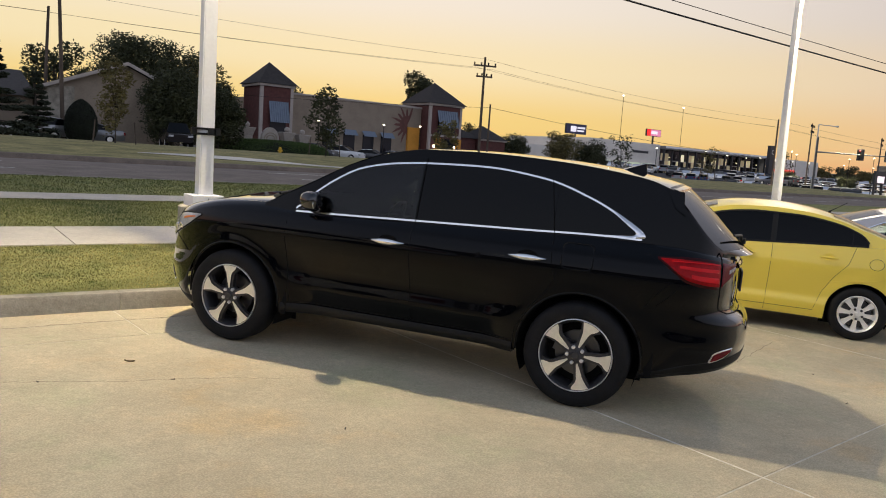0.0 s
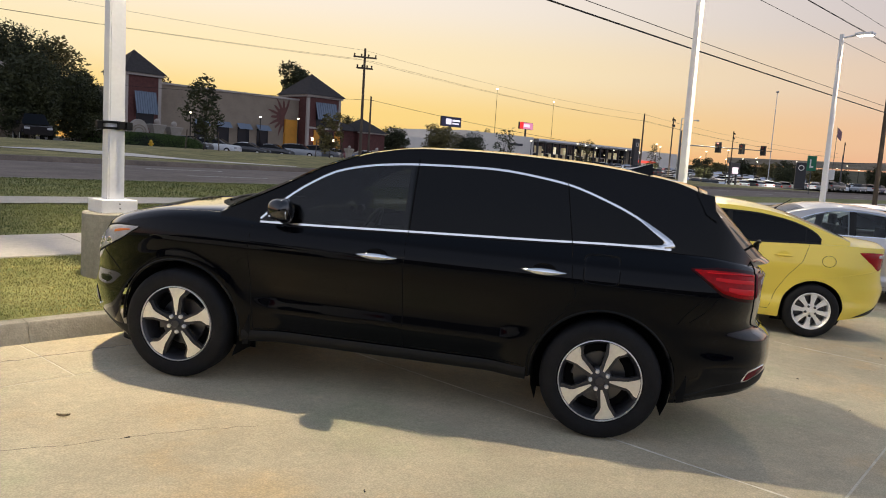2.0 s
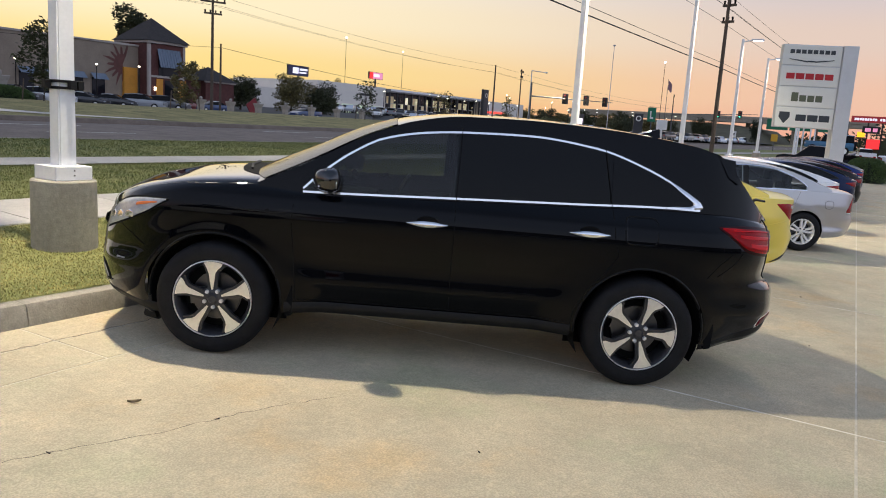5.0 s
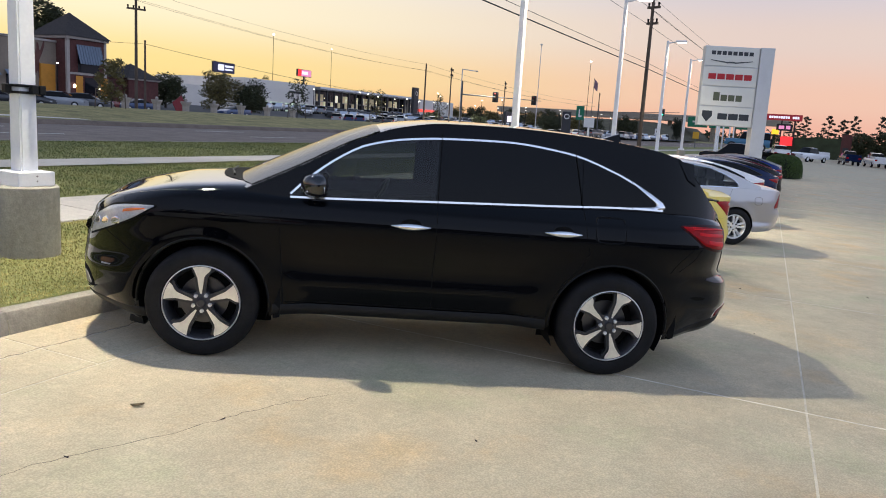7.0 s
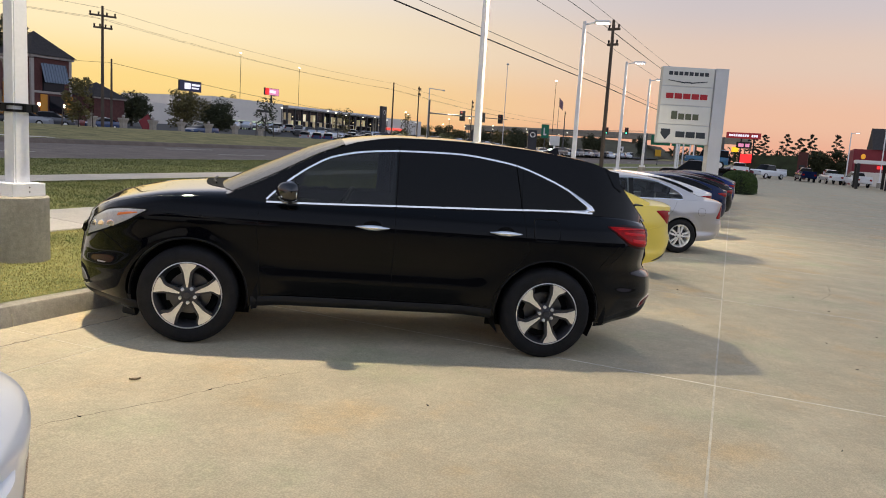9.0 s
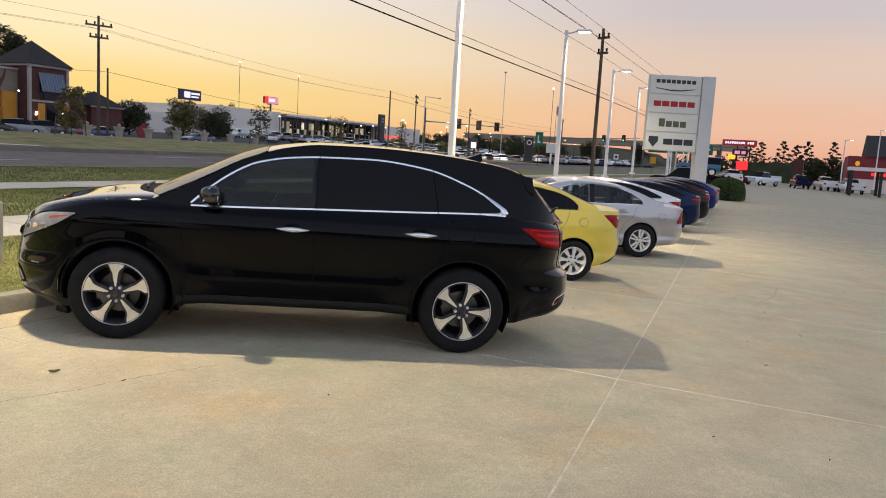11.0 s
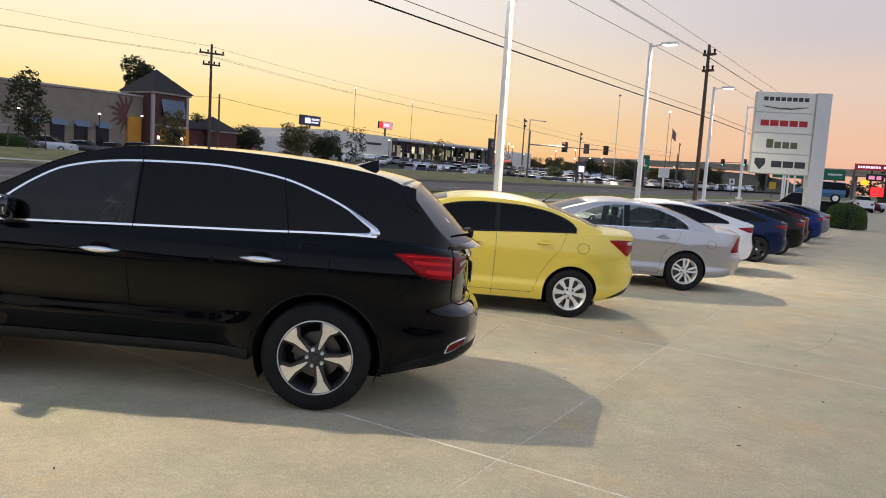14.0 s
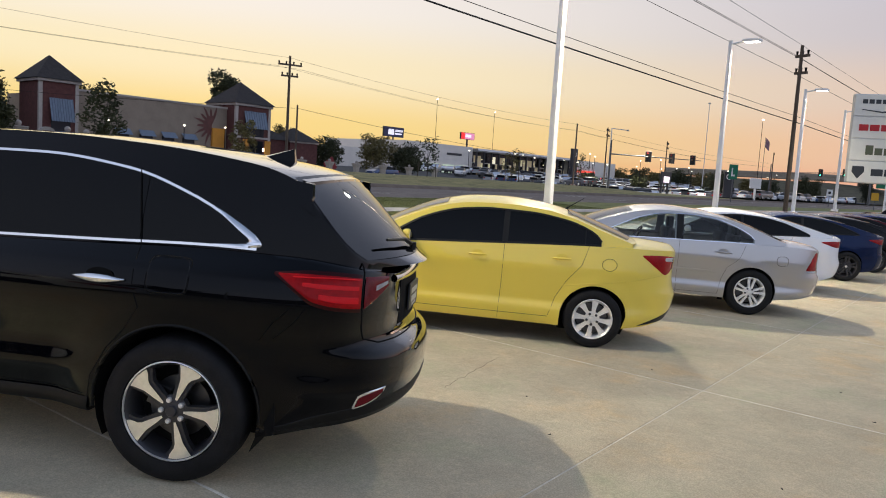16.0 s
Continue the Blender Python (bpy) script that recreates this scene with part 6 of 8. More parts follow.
tree(31.0, 42.5, 3.6, 1.1, rz=1.4, trunk=0.045, clear=0.25, lumps=10, count=1100, size=0.12, seed=10, leaf=LEAF_OLIVE, label="young thin street tree tied to stakes")
tree(49.5, 43.0, 3.9, 1.2, rz=1.5, trunk=0.045, clear=0.25, lumps=9, count=420, size=0.13, seed=11, label="sparse young street tree tied to stakes")
tree(63.0, 44.0, 3.7, 1.2, rz=1.4, trunk=0.045, clear=0.3, lumps=8, count=320, size=0.13, seed=12, leaf=LEAF_OLIVE, label="sparse young street tree tied to stakes")
tree(76.0, 44.0, 4.1, 1.1, rz=1.5, trunk=0.045, clear=0.3, lumps=8, count=260, size=0.13, seed=13, leaf=LEAF_OLIVE, label="sparse young street tree tied to stakes")
tree(5.2, 54, 6.6, 2.3, trunk=0.2, count=11000, size=0.15, kind="conifer", leaf=LEAF_NEEDLE, seed=14, label="dark drooping conifer beside the apartments")
tree(8.1, 58, 4.9, 1.8, trunk=0.18, count=9000, size=0.14, kind="conifer", leaf=LEAF_NEEDLE, seed=15, label="dark drooping conifer beside the apartments")
tree(2.2, 62, 8.0, 3.0, trunk=0.22, count=9000, size=0.17, kind="conifer", leaf=LEAF_NEEDLE, seed=16, label="dark drooping conifer beside the apartments")
tree(66.0, 98, 13.2, 4.2, trunk=0.3, clear=0.5, lumps=9, count=4000, size=0.26, seed=17, label="tall open tree behind the restaurant tower")
tree(45.0, 100, 9.6, 3.4, trunk=0.25, clear=0.4, lumps=7, count=2400, size=0.24, seed=18, leaf=LEAF_OLIVE, label="tree top showing over the restaurant roof")
for i, (x, y, h, r, lf) in enumerate(((78.0, 90, 5.0, 3.6, LEAF), (88.5, 90, 6.2, 4.0, LEAF_OLIVE), (95.0, 90, 5.4, 4.2, LEAF), (76.0, 98, 6.4, 2.6, LEAF_OLIVE), (104, 96, 3.4, 2.0, LEAF), (150, 86, 3.0, 2.4, LEAF), (158, 78, 3.2, 2.6, LEAF), (186, 72, 5.0, 4.0, LEAF), (196, 74, 5.5, 3.4, LEAF), (206, 66, 5.0, 4.2, LEAF), (215, 60, 6.5, 3.0, LEAF), (230, 62, 6.0, 4.0, LEAF), (240, 50, 7.0, 2.4, LEAF_NEEDLE), (185, 128, 8.6, 4.5, LEAF), (143, 130, 9.0, 3.0, LEAF_OLIVE), (128, 128, 8.6, 2.4, LEAF_OLIVE))):
    tree(x, y, h, r, trunk=0.2, clear=0.08, lumps=14, count=4200, size=0.17, leaf=lf, seed=20 + i, fill=1800)
for i, (x, y, h, r) in enumerate(((213, 121, 7.0, 4.2), (218, 116, 6.2, 5.0), (222, 110, 6.6, 4.6), (221, 104, 5.2, 4.0), (227, 99, 6.4, 5.0), (229, 93, 6.0, 4.6), (232, 88, 7.2, 4.2), (232, 80, 5.2, 3.6))):
    tree(x, y, h, r, trunk=0.2, clear=0.05, lumps=12, count=1600, size=0.32, leaf=(LEAF, LEAF_OLIVE)[i % 2], seed=80 + i, fill=700, label="dark tree at the back of the car lot")
for i, (x, y, h) in enumerate(((170, 11.0, 7.7), (172, 6.8, 8.4), (170, 4.2, 7.7), (171, 2.2, 8.6), (176, -2.5, 9.0), (168, 13.0, 6.6))):
    tree(x, y, h, 1.3, trunk=0.13, count=1600, size=0.16, kind="pine", leaf=LEAF_NEEDLE, seed=50 + i, label="tall thin pine against the evening sky")
for i, (x, y, h, r) in enumerate(((158, 0.8, 5.2, 3.0), (160, -2.6, 5.6, 3.2), (166, 9.5, 3.4, 2.6))):
    tree(x, y, h, r, trunk=0.2, clear=0.1, lumps=10, count=3000, size=0.22, seed=60 + i)


def stakes(x, y):
    for k, (dx, dy) in enumerate(((-1.1, 0.1), (1.05, -0.1))):
        s = root("tree_stake", stand(x + dx, y + dy, 0, 0.1), "dark leaning wooden stake beside a young tree", "stake", "tree stakes")
        bm = bmesh.new()
        tube(bm, [(0, 0, -0.2), (-dx * 0.12, 0, 1.5)], 0.035, 6)
        part("post", bm, WOOD, s)


for x, y in ((9.7, 42.5), (22.4, 43.5), (31.0, 42.5), (49.5, 43.0), (63.0, 44.0)):
    stakes(x, y)


def hedge(x, y, w, d, h, yaw, seed, label="rounded clipped green hedge at the edge of the lot"):
    rng = random.Random(seed)
    hd = root("hedge", stand(x, y, yaw), label, "hedge")
    bm = bmesh.new()
    for _ in range(int(2600 * w * d)):
        u, v = rng.uniform(-1, 1), rng.uniform(-1, 1)
        a = rng.uniform(0, math.tau)
        e = rng.uniform(0, math.pi / 2)
        k = lambda q: math.copysign(abs(q) ** 0.6, q)
        p = Vector((w / 2 * k(math.cos(a)) * k(math.cos(e)), d / 2 * k(math.sin(a)) * k(math.cos(e)), h * k(math.sin(e)))) * rng.uniform(0.9, 1.04)
        q1 = Vector((rng.uniform(-1, 1), rng.uniform(-1, 1), rng.uniform(-1, 1))).normalized() * 0.05
        q2 = q1.cross(Vector((rng.uniform(-1, 1), rng.uniform(-1, 1), rng.uniform(-1, 1)))).normalized() * 0.022
        bm.faces.new([bm.verts.new(p + o) for o in (-q1, q2, q1, -q2)])
    part("foliage", bm, LEAF_HEDGE, hd)
    bm = bmesh.new()
    lathe(bm, [(0.46, 0.0), (0.45, 0.55), (0.3, 0.85), (0.0, 0.93)], 16, "z", Matrix.Diagonal((w, d, h, 1)))
    part("hedge_core", bm, mat("hedge_shade", (0.012, 0.018, 0.008), 0.9), hd)


hedge(51.3, 5.75, 2.9, 2.2, 1.4, 10, 3)

GRASS = mat("grass_blade", (0.19, 0.225, 0.05), 0.75, var=0.35, scale=2.2, tint=(0.46, 0.39, 0.15))
GRASS_GREEN = mat("grass_green", (0.112, 0.147, 0.035), 0.75, var=0.3, scale=1.2, tint=(0.225, 0.228, 0.07))


def grass(name, x0, x1, ya, yb, n, h, seed, label, material=GRASS_GREEN):
    rng = random.Random(seed)
    verts, faces = [], []
    for _ in range(n):
        x = rng.uniform(x0, x1)
        a, b = ya(x), yb(x)
        y = a + (b - a) * rng.random()
        z = land_z(x, y) + 0.008
        t = rng.uniform(0, math.tau)
        s, l = rng.uniform(0.4, 1.2) * h, rng.uniform(-1.3, 1.3) * h
        w = 0.005 + 0.0006 * max(0, y - 8)
        dx, dy = math.cos(t) * w, math.sin(t) * w
        lx, ly = -math.sin(t) * l, math.cos(t) * l
        k = len(verts)
        verts += [(x - dx, y - dy, z), (x + dx, y + dy, z), (x + lx, y + ly, z + s)]
        faces.append((k, k + 1, k + 2))
    me = bpy.data.meshes.new(name)
    me.from_pydata(verts, [], faces)
    me.materials.append(material)
    tagged(new(name, me), label, "grass", kind="stuff")


grass("grass", -4.0, 12.0, lambda x: kt(x) + 0.01, lambda x: sw0(x) - 0.02, 170000, 0.021, 1, "short mown grass blades, green and straw coloured", GRASS)
grass("grass", -4.0, 22.0, lambda x: sw1(x) + 0.02, lambda x: pa0(x) - 0.02, 90000, 0.035, 2, "short mown green grass between the pavements")
grass("grass", -2.0, 34.0, lambda x: pa1(x) + 0.02, lambda x: rd0(x) - 0.28, 60000, 0.04, 3, "short mown green grass beside the road")

# ---- overhead lines ----
utility_pole(-9.0, 15.2, 12.4, ((11.2, 1.0), (10.1, 1.0)), 70)
utility_pole(110.0, 16.5, 11.5, ((9.9, 1.0),), 70)
utility_pole(10.25, 70.0, 10.6, (), 10, lean=0.36)
utility_pole(10.1, 60.0, 11.5, (), 10, lean=-0.37)
utility_pole(104.0, 62.0, 9.6, (), 20)
utility_pole(131.5, 72.0, 11.2, ((10.6, 2.4), (9.6, 2.0)), 15)
utility_pole(162.0, 74.0, 10.8, ((10.2, 2.4), (9.2, 2.2)), 15)
utility_pole(196.0, 62.0, 11.0, ((10.4, 2.2),), 15)
utility_pole(-30.0, 66.0, 10.5, ((9.6, 2.2),), 10)
for dy, za, zb, sag, r in ((0.0, 6.95, 6.5, 0.12, 0.03), (0.05, 7.4, 6.9, 0.15, 0.014), (0.5, 10.4, 9.7, 0.15, 0.014), (0.55, 11.6, 10.9, 0.2, 0.014), (-0.35, 11.0, 10.3, 0.2, 0.014), (0.2, 12.7, 11.5, 0.2, 0.012)):
    cable((-9.0, 15.2 + dy, za), (54.9, 15.7 + dy, zb), sag, r)
    cable((54.9, 15.7 + dy, zb), (110.0, 16.3 + dy, zb - 0.2), sag, r)
for dx, z, d in ((-1.1, 11.35, 0.0), (1.1, 11.35, 0.0), (0.0, 12.3, 0.8)):
    cable((-30 + dx, 66, z + d), (10.6 + dx, 70, z + d), 0.3, 0.012)
    cable((10.6 + dx, 70, z + d), (50.0 + dx, 62.8, z), 0.25, 0.012)
    cable((50.0 + dx, 62.8, z), (104 + dx, 62, z - 1.7), 0.6, 0.012)
    cable((104 + dx, 62, z - 1.7), (205 + dx, 66, z - 2.5), 0.8, 0.014)
cable((20, 82, 7.0), (52.5, 64.5, 7.6), 0.3, 0.016)
cable((52.5, 64.5, 7.6), (104, 62, 5.0), 0.5, 0.02)

# ---- restaurant with two towers ----
BRICK = mat("brick_red", (0.10, 0.035, 0.03), 0.85, var=0.25, scale=3, bump=0.4)
STUCCO = mat("stucco_tan", (0.281, 0.226, 0.171), 0.9, var=0.12, scale=0.8, bump=0.3)
CORNICE = mat("cornice_pale", (0.42, 0.37, 0.33), 0.8, var=0.1, scale=2)
SHINGLE = mat("shingle_dark", (0.036, 0.030, 0.028), 0.9, var=0.3, scale=3, bump=0.5)
AWNING = mat("awning_blue", (0.16, 0.20, 0.26), 0.6, var=0.15, scale=2, stretch=(6, 1, 1))
OCHRE = mat("ochre_panel", (0.62, 0.27, 0.03), 0.7, var=0.1, scale=1)
SUNRED = mat("sun_emblem_red", (0.13, 0.05, 0.04), 0.7, var=0.2, scale=2)
DARKGLASS = glassy("shop_glass", (0.012, 0.014, 0.018))
WARM = mat("warm_window", (1.0, 0.78, 0.45), glow=1.1)
LAMPGLOW = mat("street_lamp_glow", (1.0, 0.85, 0.6), glow=5.0)
PALEGLOW = mat("white_lamp_glow", (1.0, 0.95, 0.85), glow=9.0)


def pyramid(bm, x0, x1, y0, y1, z0, z1):
    c = bm.verts.new(((x0 + x1) / 2, (y0 + y1) / 2, z1))
    b = [bm.verts.new(p) for p in ((x0, y0, z0), (x1, y0, z0), (x1, y1, z0), (x0, y1, z0))]
    for k in range(4):
        bm.faces.new((b[k], b[(k + 1) % 4], c))
    bm.faces.new(b[::-1])


def tower(par, x0, x1, y0, y1, z0, ze, zp, aw):
    bm = bmesh.new()
    box(bm, x0, x1, y0, y1, z0, ze)
    t = part("tower_wall", bm, BRICK, par)
    bm = bmesh.new()
    box(bm, x0 - 0.25, x1 + 0.25, y0 - 0.25, y1 + 0.25, ze - 0.3, ze, bevel=0.05)
    part("cornice", bm, CORNICE, t)
    for x in (x0, x1 - 0.3):
        bm = bmesh.new()
        box(bm, x - 0.03, x + 0.33, y0 - 0.04, y0 + 0.3, z0, ze - 0.3)
        part("corner_strip", bm, CORNICE, t)
    bm = bmesh.new()
    pyramid(bm, x0 - 0.45, x1 + 0.45, y0 - 0.45, y1 + 0.45, ze, zp)
    part("tower_roof", bm, SHINGLE, par)
    ax0, ax1, az0, az1 = aw
    bm = bmesh.new()
    rows, n = [], 9
    for k in range(n):
        xa, w = ax0 + (ax1 - ax0) * k / n, (ax1 - ax0) / n
        rows += [[(x, y0 - 0.05 - d, az1 + d), (x, y0 - 0.75 - d, az0 + d)] for x, d in ((xa, 0.0), (xa + w * 0.75, 0.0), (xa + w * 0.82, 0.06), (xa + w * 0.93, 0.06))]
    grid(bm, rows + [[(ax1, y0 - 0.05, az1), (ax1, y0 - 0.75, az0)]])
    part("awning", bm, AWNING, t, "blue-grey ribbed metal awning")
    bm = bmesh.new()
    box(bm, ax0 + 0.2, ax1 - 0.2, y0 - 0.03, y0 + 0.05, az0 - 1.2, az1 - 0.2)
    part("window", bm, DARKGLASS, t)
    return t


def restaurant():
    b = root("restaurant", None, "long tan restaurant building with two dark red brick towers", "building")
    z0 = 1.2
    bm = bmesh.new()
    box(bm, 38.5, 59.0, 86.0, 104.0, z0, 8.3)
    w = part("wall", bm, STUCCO, b)
    bm = bmesh.new()
    box(bm, 38.5, 59.0, 85.85, 86.4, 8.25, 8.5, bevel=0.03)
    part("parapet", bm, CORNICE, w)
    tower(b, 34.5, 38.5, 84.0, 89.2, z0, 9.05, 11.75, (35.5, 37.9, 4.7, 7.1))
    t2 = tower(b, 58.1, 63.4, 84.0, 90.3, z0, 9.1, 12.1, (59.3, 62.6, 6.0, 8.2))
    bm = bmesh.new()
    box(bm, 58.0, 63.45, 83.93, 84.2, 4.75, 5.0)
    part("band", bm, CORNICE, t2)
    for k, x in enumerate((59.2, 62.6)):
        bm = bmesh.new()
        box(bm, x, x + 0.9, 83.9, 84.1, 1.5, 4.6)
        part("ochre_panel", bm, OCHRE, t2)
        bm = bmesh.new()
        box(bm, x - 0.35, x - 0.15, 83.8, 83.98, 3.2, 3.6)
        part("wall_lamp", bm, LAMPGLOW, t2)
    bm = bmesh.new()
    box(bm, 60.4, 62.3, 83.92, 84.05, 1.4, 4.5)
    part("entrance", bm, DARKGLASS, t2)
    bm = bmesh.new()
    box(bm, 55.9, 57.7, 85.6, 86.05, 1.4, 5.7)
    d = part("porch", bm, OCHRE, w, "ochre painted side door recess")
    # sun emblem on the wall
    bm = bmesh.new()
    c = Vector((55.9, 85.93, 6.0))
    ring = []
    for k in range(10):
        for da, r in ((0, 1.2), (3, 1.9), (9, 2.7 if k % 2 == 0 else 2.1), (12, 1.75), (16, 1.2)):
            a = radians(66 + k * 22 + da)
            ring.append(c + Vector((math.cos(a) * r, -0.02, math.sin(a) * r)))
    mid = bm.verts.new(c + Vector((0, -0.02, 0)))
    rv = [bm.verts.new(p) for p in ring]
    for a, b_ in zip(rv, rv[1:]):
        bm.faces.new((mid, a, b_))
    part("sun_emblem", bm, SUNRED, w)
    for k, x in enumerate((43.4, 46.3, 49.1, 51.8)):
        bm = bmesh.new()
        q = [bm.verts.new(p) for p in ((x, 85.97, 4.7), (x + 1.9, 85.97, 4.7), (x + 1.9, 85.2, 4.0), (x, 85.2, 4.0))]
        bm.faces.new(q)
        part("awning", bm, AWNING, w)
        bm = bmesh.new()
        box(bm, x + 0.15, x + 1.75, 85.9, 86.05, 1.3, 4.2)
        part("window", bm, DARKGLASS, w)
    # low wing
    bm = bmesh.new()
    box(bm, 64.0, 72.5, 86.5, 100, z0, 5.0)
    lw = part("low_wing", bm, BRICK, b)
    bm = bmesh.new()
    pyramid(bm, 63.8, 69.0, 86.2, 92, 5.0, 6.6)
    part("wing_roof", bm, SHINGLE, lw)
    bm = bmesh.new()
    box(bm, 68.0, 72.8, 85.6, 90.5, z0, 5.0)
    part("pavilion", bm, BRICK, lw)
    bm = bmesh.new()
    pyramid(bm, 67.6, 73.2, 85.2, 90.9, 5.0, 7.0)
    part("pavilion_roof", bm, SHINGLE, lw)
    bm = bmesh.new()
    box(bm, 67.8, 73.0, 85.4, 85.65, 4.8, 5.02)
    part("cornice", bm, CORNICE, lw)


restaurant()


def apartments():
    b = root("apartment_house", None, "tan gabled apartment house with dark shingle roof", "house")
    bm = bmesh.new()
    prof = [(9.6, 1.0), (19.5, 1.0), (19.5, 5.4), (15.2, 7.3), (9.6, 5.15)]
    lo, hi = [bm.verts.new((x, 64.0, z)) for x, z in prof], [bm.verts.new((x, 90.0, z)) for x, z in prof]
    bm.faces.new(lo), bm.faces.new(hi[::-1])
    for k in range(5):
        bm.faces.new((lo[k], lo[(k + 1) % 5], hi[(k + 1) % 5], hi[k]))
    part("wall", bm, STUCCO, b)
    bm = bmesh.new()
    for (xa, za), (xb, zb_) in (((9.0, 4.95), (15.2, 7.35)), ((15.2, 7.35), (20.0, 5.2))):
        q = [bm.verts.new(p) for p in ((xa, 63.4, za), (xb, 63.4, zb_), (xb, 90, zb_), (xa, 90, za), (xa, 63.4, za + 0.25), (xb, 63.4, zb_ + 0.25), (xb, 90, zb_ + 0.25), (xa, 90, za + 0.25))]
        for f in ((0, 1, 5, 4), (4, 5, 6, 7), (0, 3, 2, 1), (0, 4, 7, 3), (1, 2, 6, 5)):
            bm.faces.new([q[i] for i in f])
    part("roof", bm, SHINGLE, b)
    bm = bmesh.new()
    for (xa, za), (xb, zb_) in (((9.0, 4.95), (15.2, 7.35)), ((15.2, 7.35), (20.0, 5.2))):
        q = [bm.verts.new(p) for p in ((xa, 63.36, za - 0.05), (xb, 63.36, zb_ - 0.05), (xb, 63.36, zb_ + 0.22), (xa, 63.36, za + 0.22))]
        bm.faces.new(q)
    part("barge_board", bm, CORNICE, b)
    bm = bmesh.new()
    box(bm, 9.5, 11.5, 63.9, 66, 1.0, 5.3)
    part("stone_corner", bm, mat("pale_stone", (0.30, 0.27, 0.22), 0.9, var=0.35, scale=2.5, bump=0.6), b)
    bm = bmesh.new()
    box(bm, -14, 9.5, 70, 90, 1.0, 4.6)
    part("wing", bm, STUCCO, b)
    bm = bmesh.new()
    q = [bm.verts.new(p) for p in ((-14.5, 69.3, 4.5), (9.8, 69.3, 4.5), (9.8, 80, 7.2), (-14.5, 80, 7.2))]
    bm.faces.new(q)
    part("wing_roof", bm, SHINGLE, b)
    for k in range(5):
        bm = bmesh.new()
        box(bm, -12 + k * 4.2, -10.6 + k * 4.2, 69.9, 70.05, 2.0, 3.4)
        part("window", bm, DARKGLASS, b)


apartments()

# entrance wall with ball-topped piers
PIER = mat("pier_stone", (0.36, 0.32, 0.28), 0.85, var=0.15, scale=3, bump=0.4)


def pier(x, y, h, w=0.55, group="stone piers"):
    p = root("stone_pier", stand(x, y), "pale stone pier with a flaring cap and a round ball", "pier", group)
    bm = bmesh.new()
    box(bm, -w / 2, w / 2, -w / 2, w / 2, -0.2, h * 0.72, bevel=0.02)
    part("shaft", bm, PIER, p)
    bm = bmesh.new()
    r4 = math.sqrt(2)
    lathe(bm, [(0.0, h + 0.16), (w * 0.74 * r4, h + 0.16), (w * 0.78 * r4, h + 0.10), (w * 0.74 * r4, h + 0.02), (w * 0.60 * r4, h * 0.86), (w * 0.52 * r4, h * 0.72), (0.0, h * 0.72)], 4, "z", Matrix.Rotation(math.pi / 4, 4, "Z"))
    part("cap", bm, PIER, p)
    bm = bmesh.new()
    bmesh.ops.create_uvsphere(bm, u_segments=14, v_segments=10, radius=w * 0.32, matrix=Matrix.Translation((0, 0, h + 0.16 + w * 0.28)))
    part("ball", bm, PIER, p, smooth=80)


for x in (23.3, 24.7, 26.0, 29.85, 31.4):
    pier(x, 66, 2.1, 0.8)
for x in (44.8, 48.2, 51.64, 55.23, 59.03, 63.05, 67.3):
    pier(x, 58.0, 1.0, 0.46, "stone piers along the bank")
sw = root("entrance_sign", stand(28.2, 66), "low stone entrance sign wall with a round arched top", "sign")
bm = bmesh.new()
arch = [(-1.15, 0.0), (1.15, 0.0), (1.15, 1.3)] + [(0.85 * math.cos(radians(a)), 1.3 + 1.15 * math.sin(radians(a))) for a in range(0, 181, 15)] + [(-1.15, 1.3)]
prism(bm, arch, -0.2, 0.2, pose(0, 0, 0, 90, 0, 0))
part("slab", bm, PIER, sw)
for k in range(8):
    bm = bmesh.new()
    box(bm, -0.94 + k * 0.235, -0.75 + k * 0.235, -0.24, -0.19, 0.85, 1.15)
    part("lettering_bar", bm, INK, sw)
for r in (0.4, 0.62):
    bm = bmesh.new()
    tube(bm, [(r * math.cos(radians(a)), -0.21, 1.35 + r * math.sin(radians(a))) for a in range(0, 181, 15)], 0.04, 6)
    part("arch_rib", bm, STUCCO, sw)
hedge(28.0, 64.4, 10.5, 1.3, 1.25, 0, 5, "low dark clipped hedge before the entrance wall")
hy = root("fire_hydrant", stand(25.3, 57), "small yellow fire hydrant on the lawn", "hydrant")
bm = bmesh.new()
lathe(bm, [(0, 0.75), (0.08, 0.72), (0.13, 0.6), (0.11, 0.55), (0.12, 0.1), (0.17, 0.08), (0.17, 0)], 12, "z")
part("barrel", bm, mat("hydrant_yellow", (0.6, 0.36, 0.02), 0.5), hy, smooth=50)
bm = bmesh.new()
tube(bm, [(-0.2, 0, 0.45), (0.2, 0, 0.45)], 0.06, 8)
part("outlet", bm, MATS["hydrant_yellow"], hy)


def street_lamp(x, y, h, glow=LAMPGLOW, r=0.06, size=0.22, label="slender street lamp with a glowing head", arm=0.0):
    h += hollow(x, y)
    p = root("street_lamp", stand(x, y), label, "street lamp", "street lamps")
    bm = bmesh.new()
    tube(bm, [(0, 0, -0.3), (0, 0, h)], r, 8, r * 0.7)
    if arm:
        tube(bm, [(0, 0, h), (arm, 0, h + 0.1)], r * 0.6, 6)
    part("post", bm, BLACK if r < 0.1 else STEEL, p)
    bm = bmesh.new()
    bmesh.ops.create_uvsphere(bm, u_segments=10, v_segments=6, radius=size, matrix=Matrix.Translation((arm, 0, h + 0.1)) @ Matrix.Diagonal((1, 1, 0.6, 1)))
    part("lamp_head", bm, glow, p)


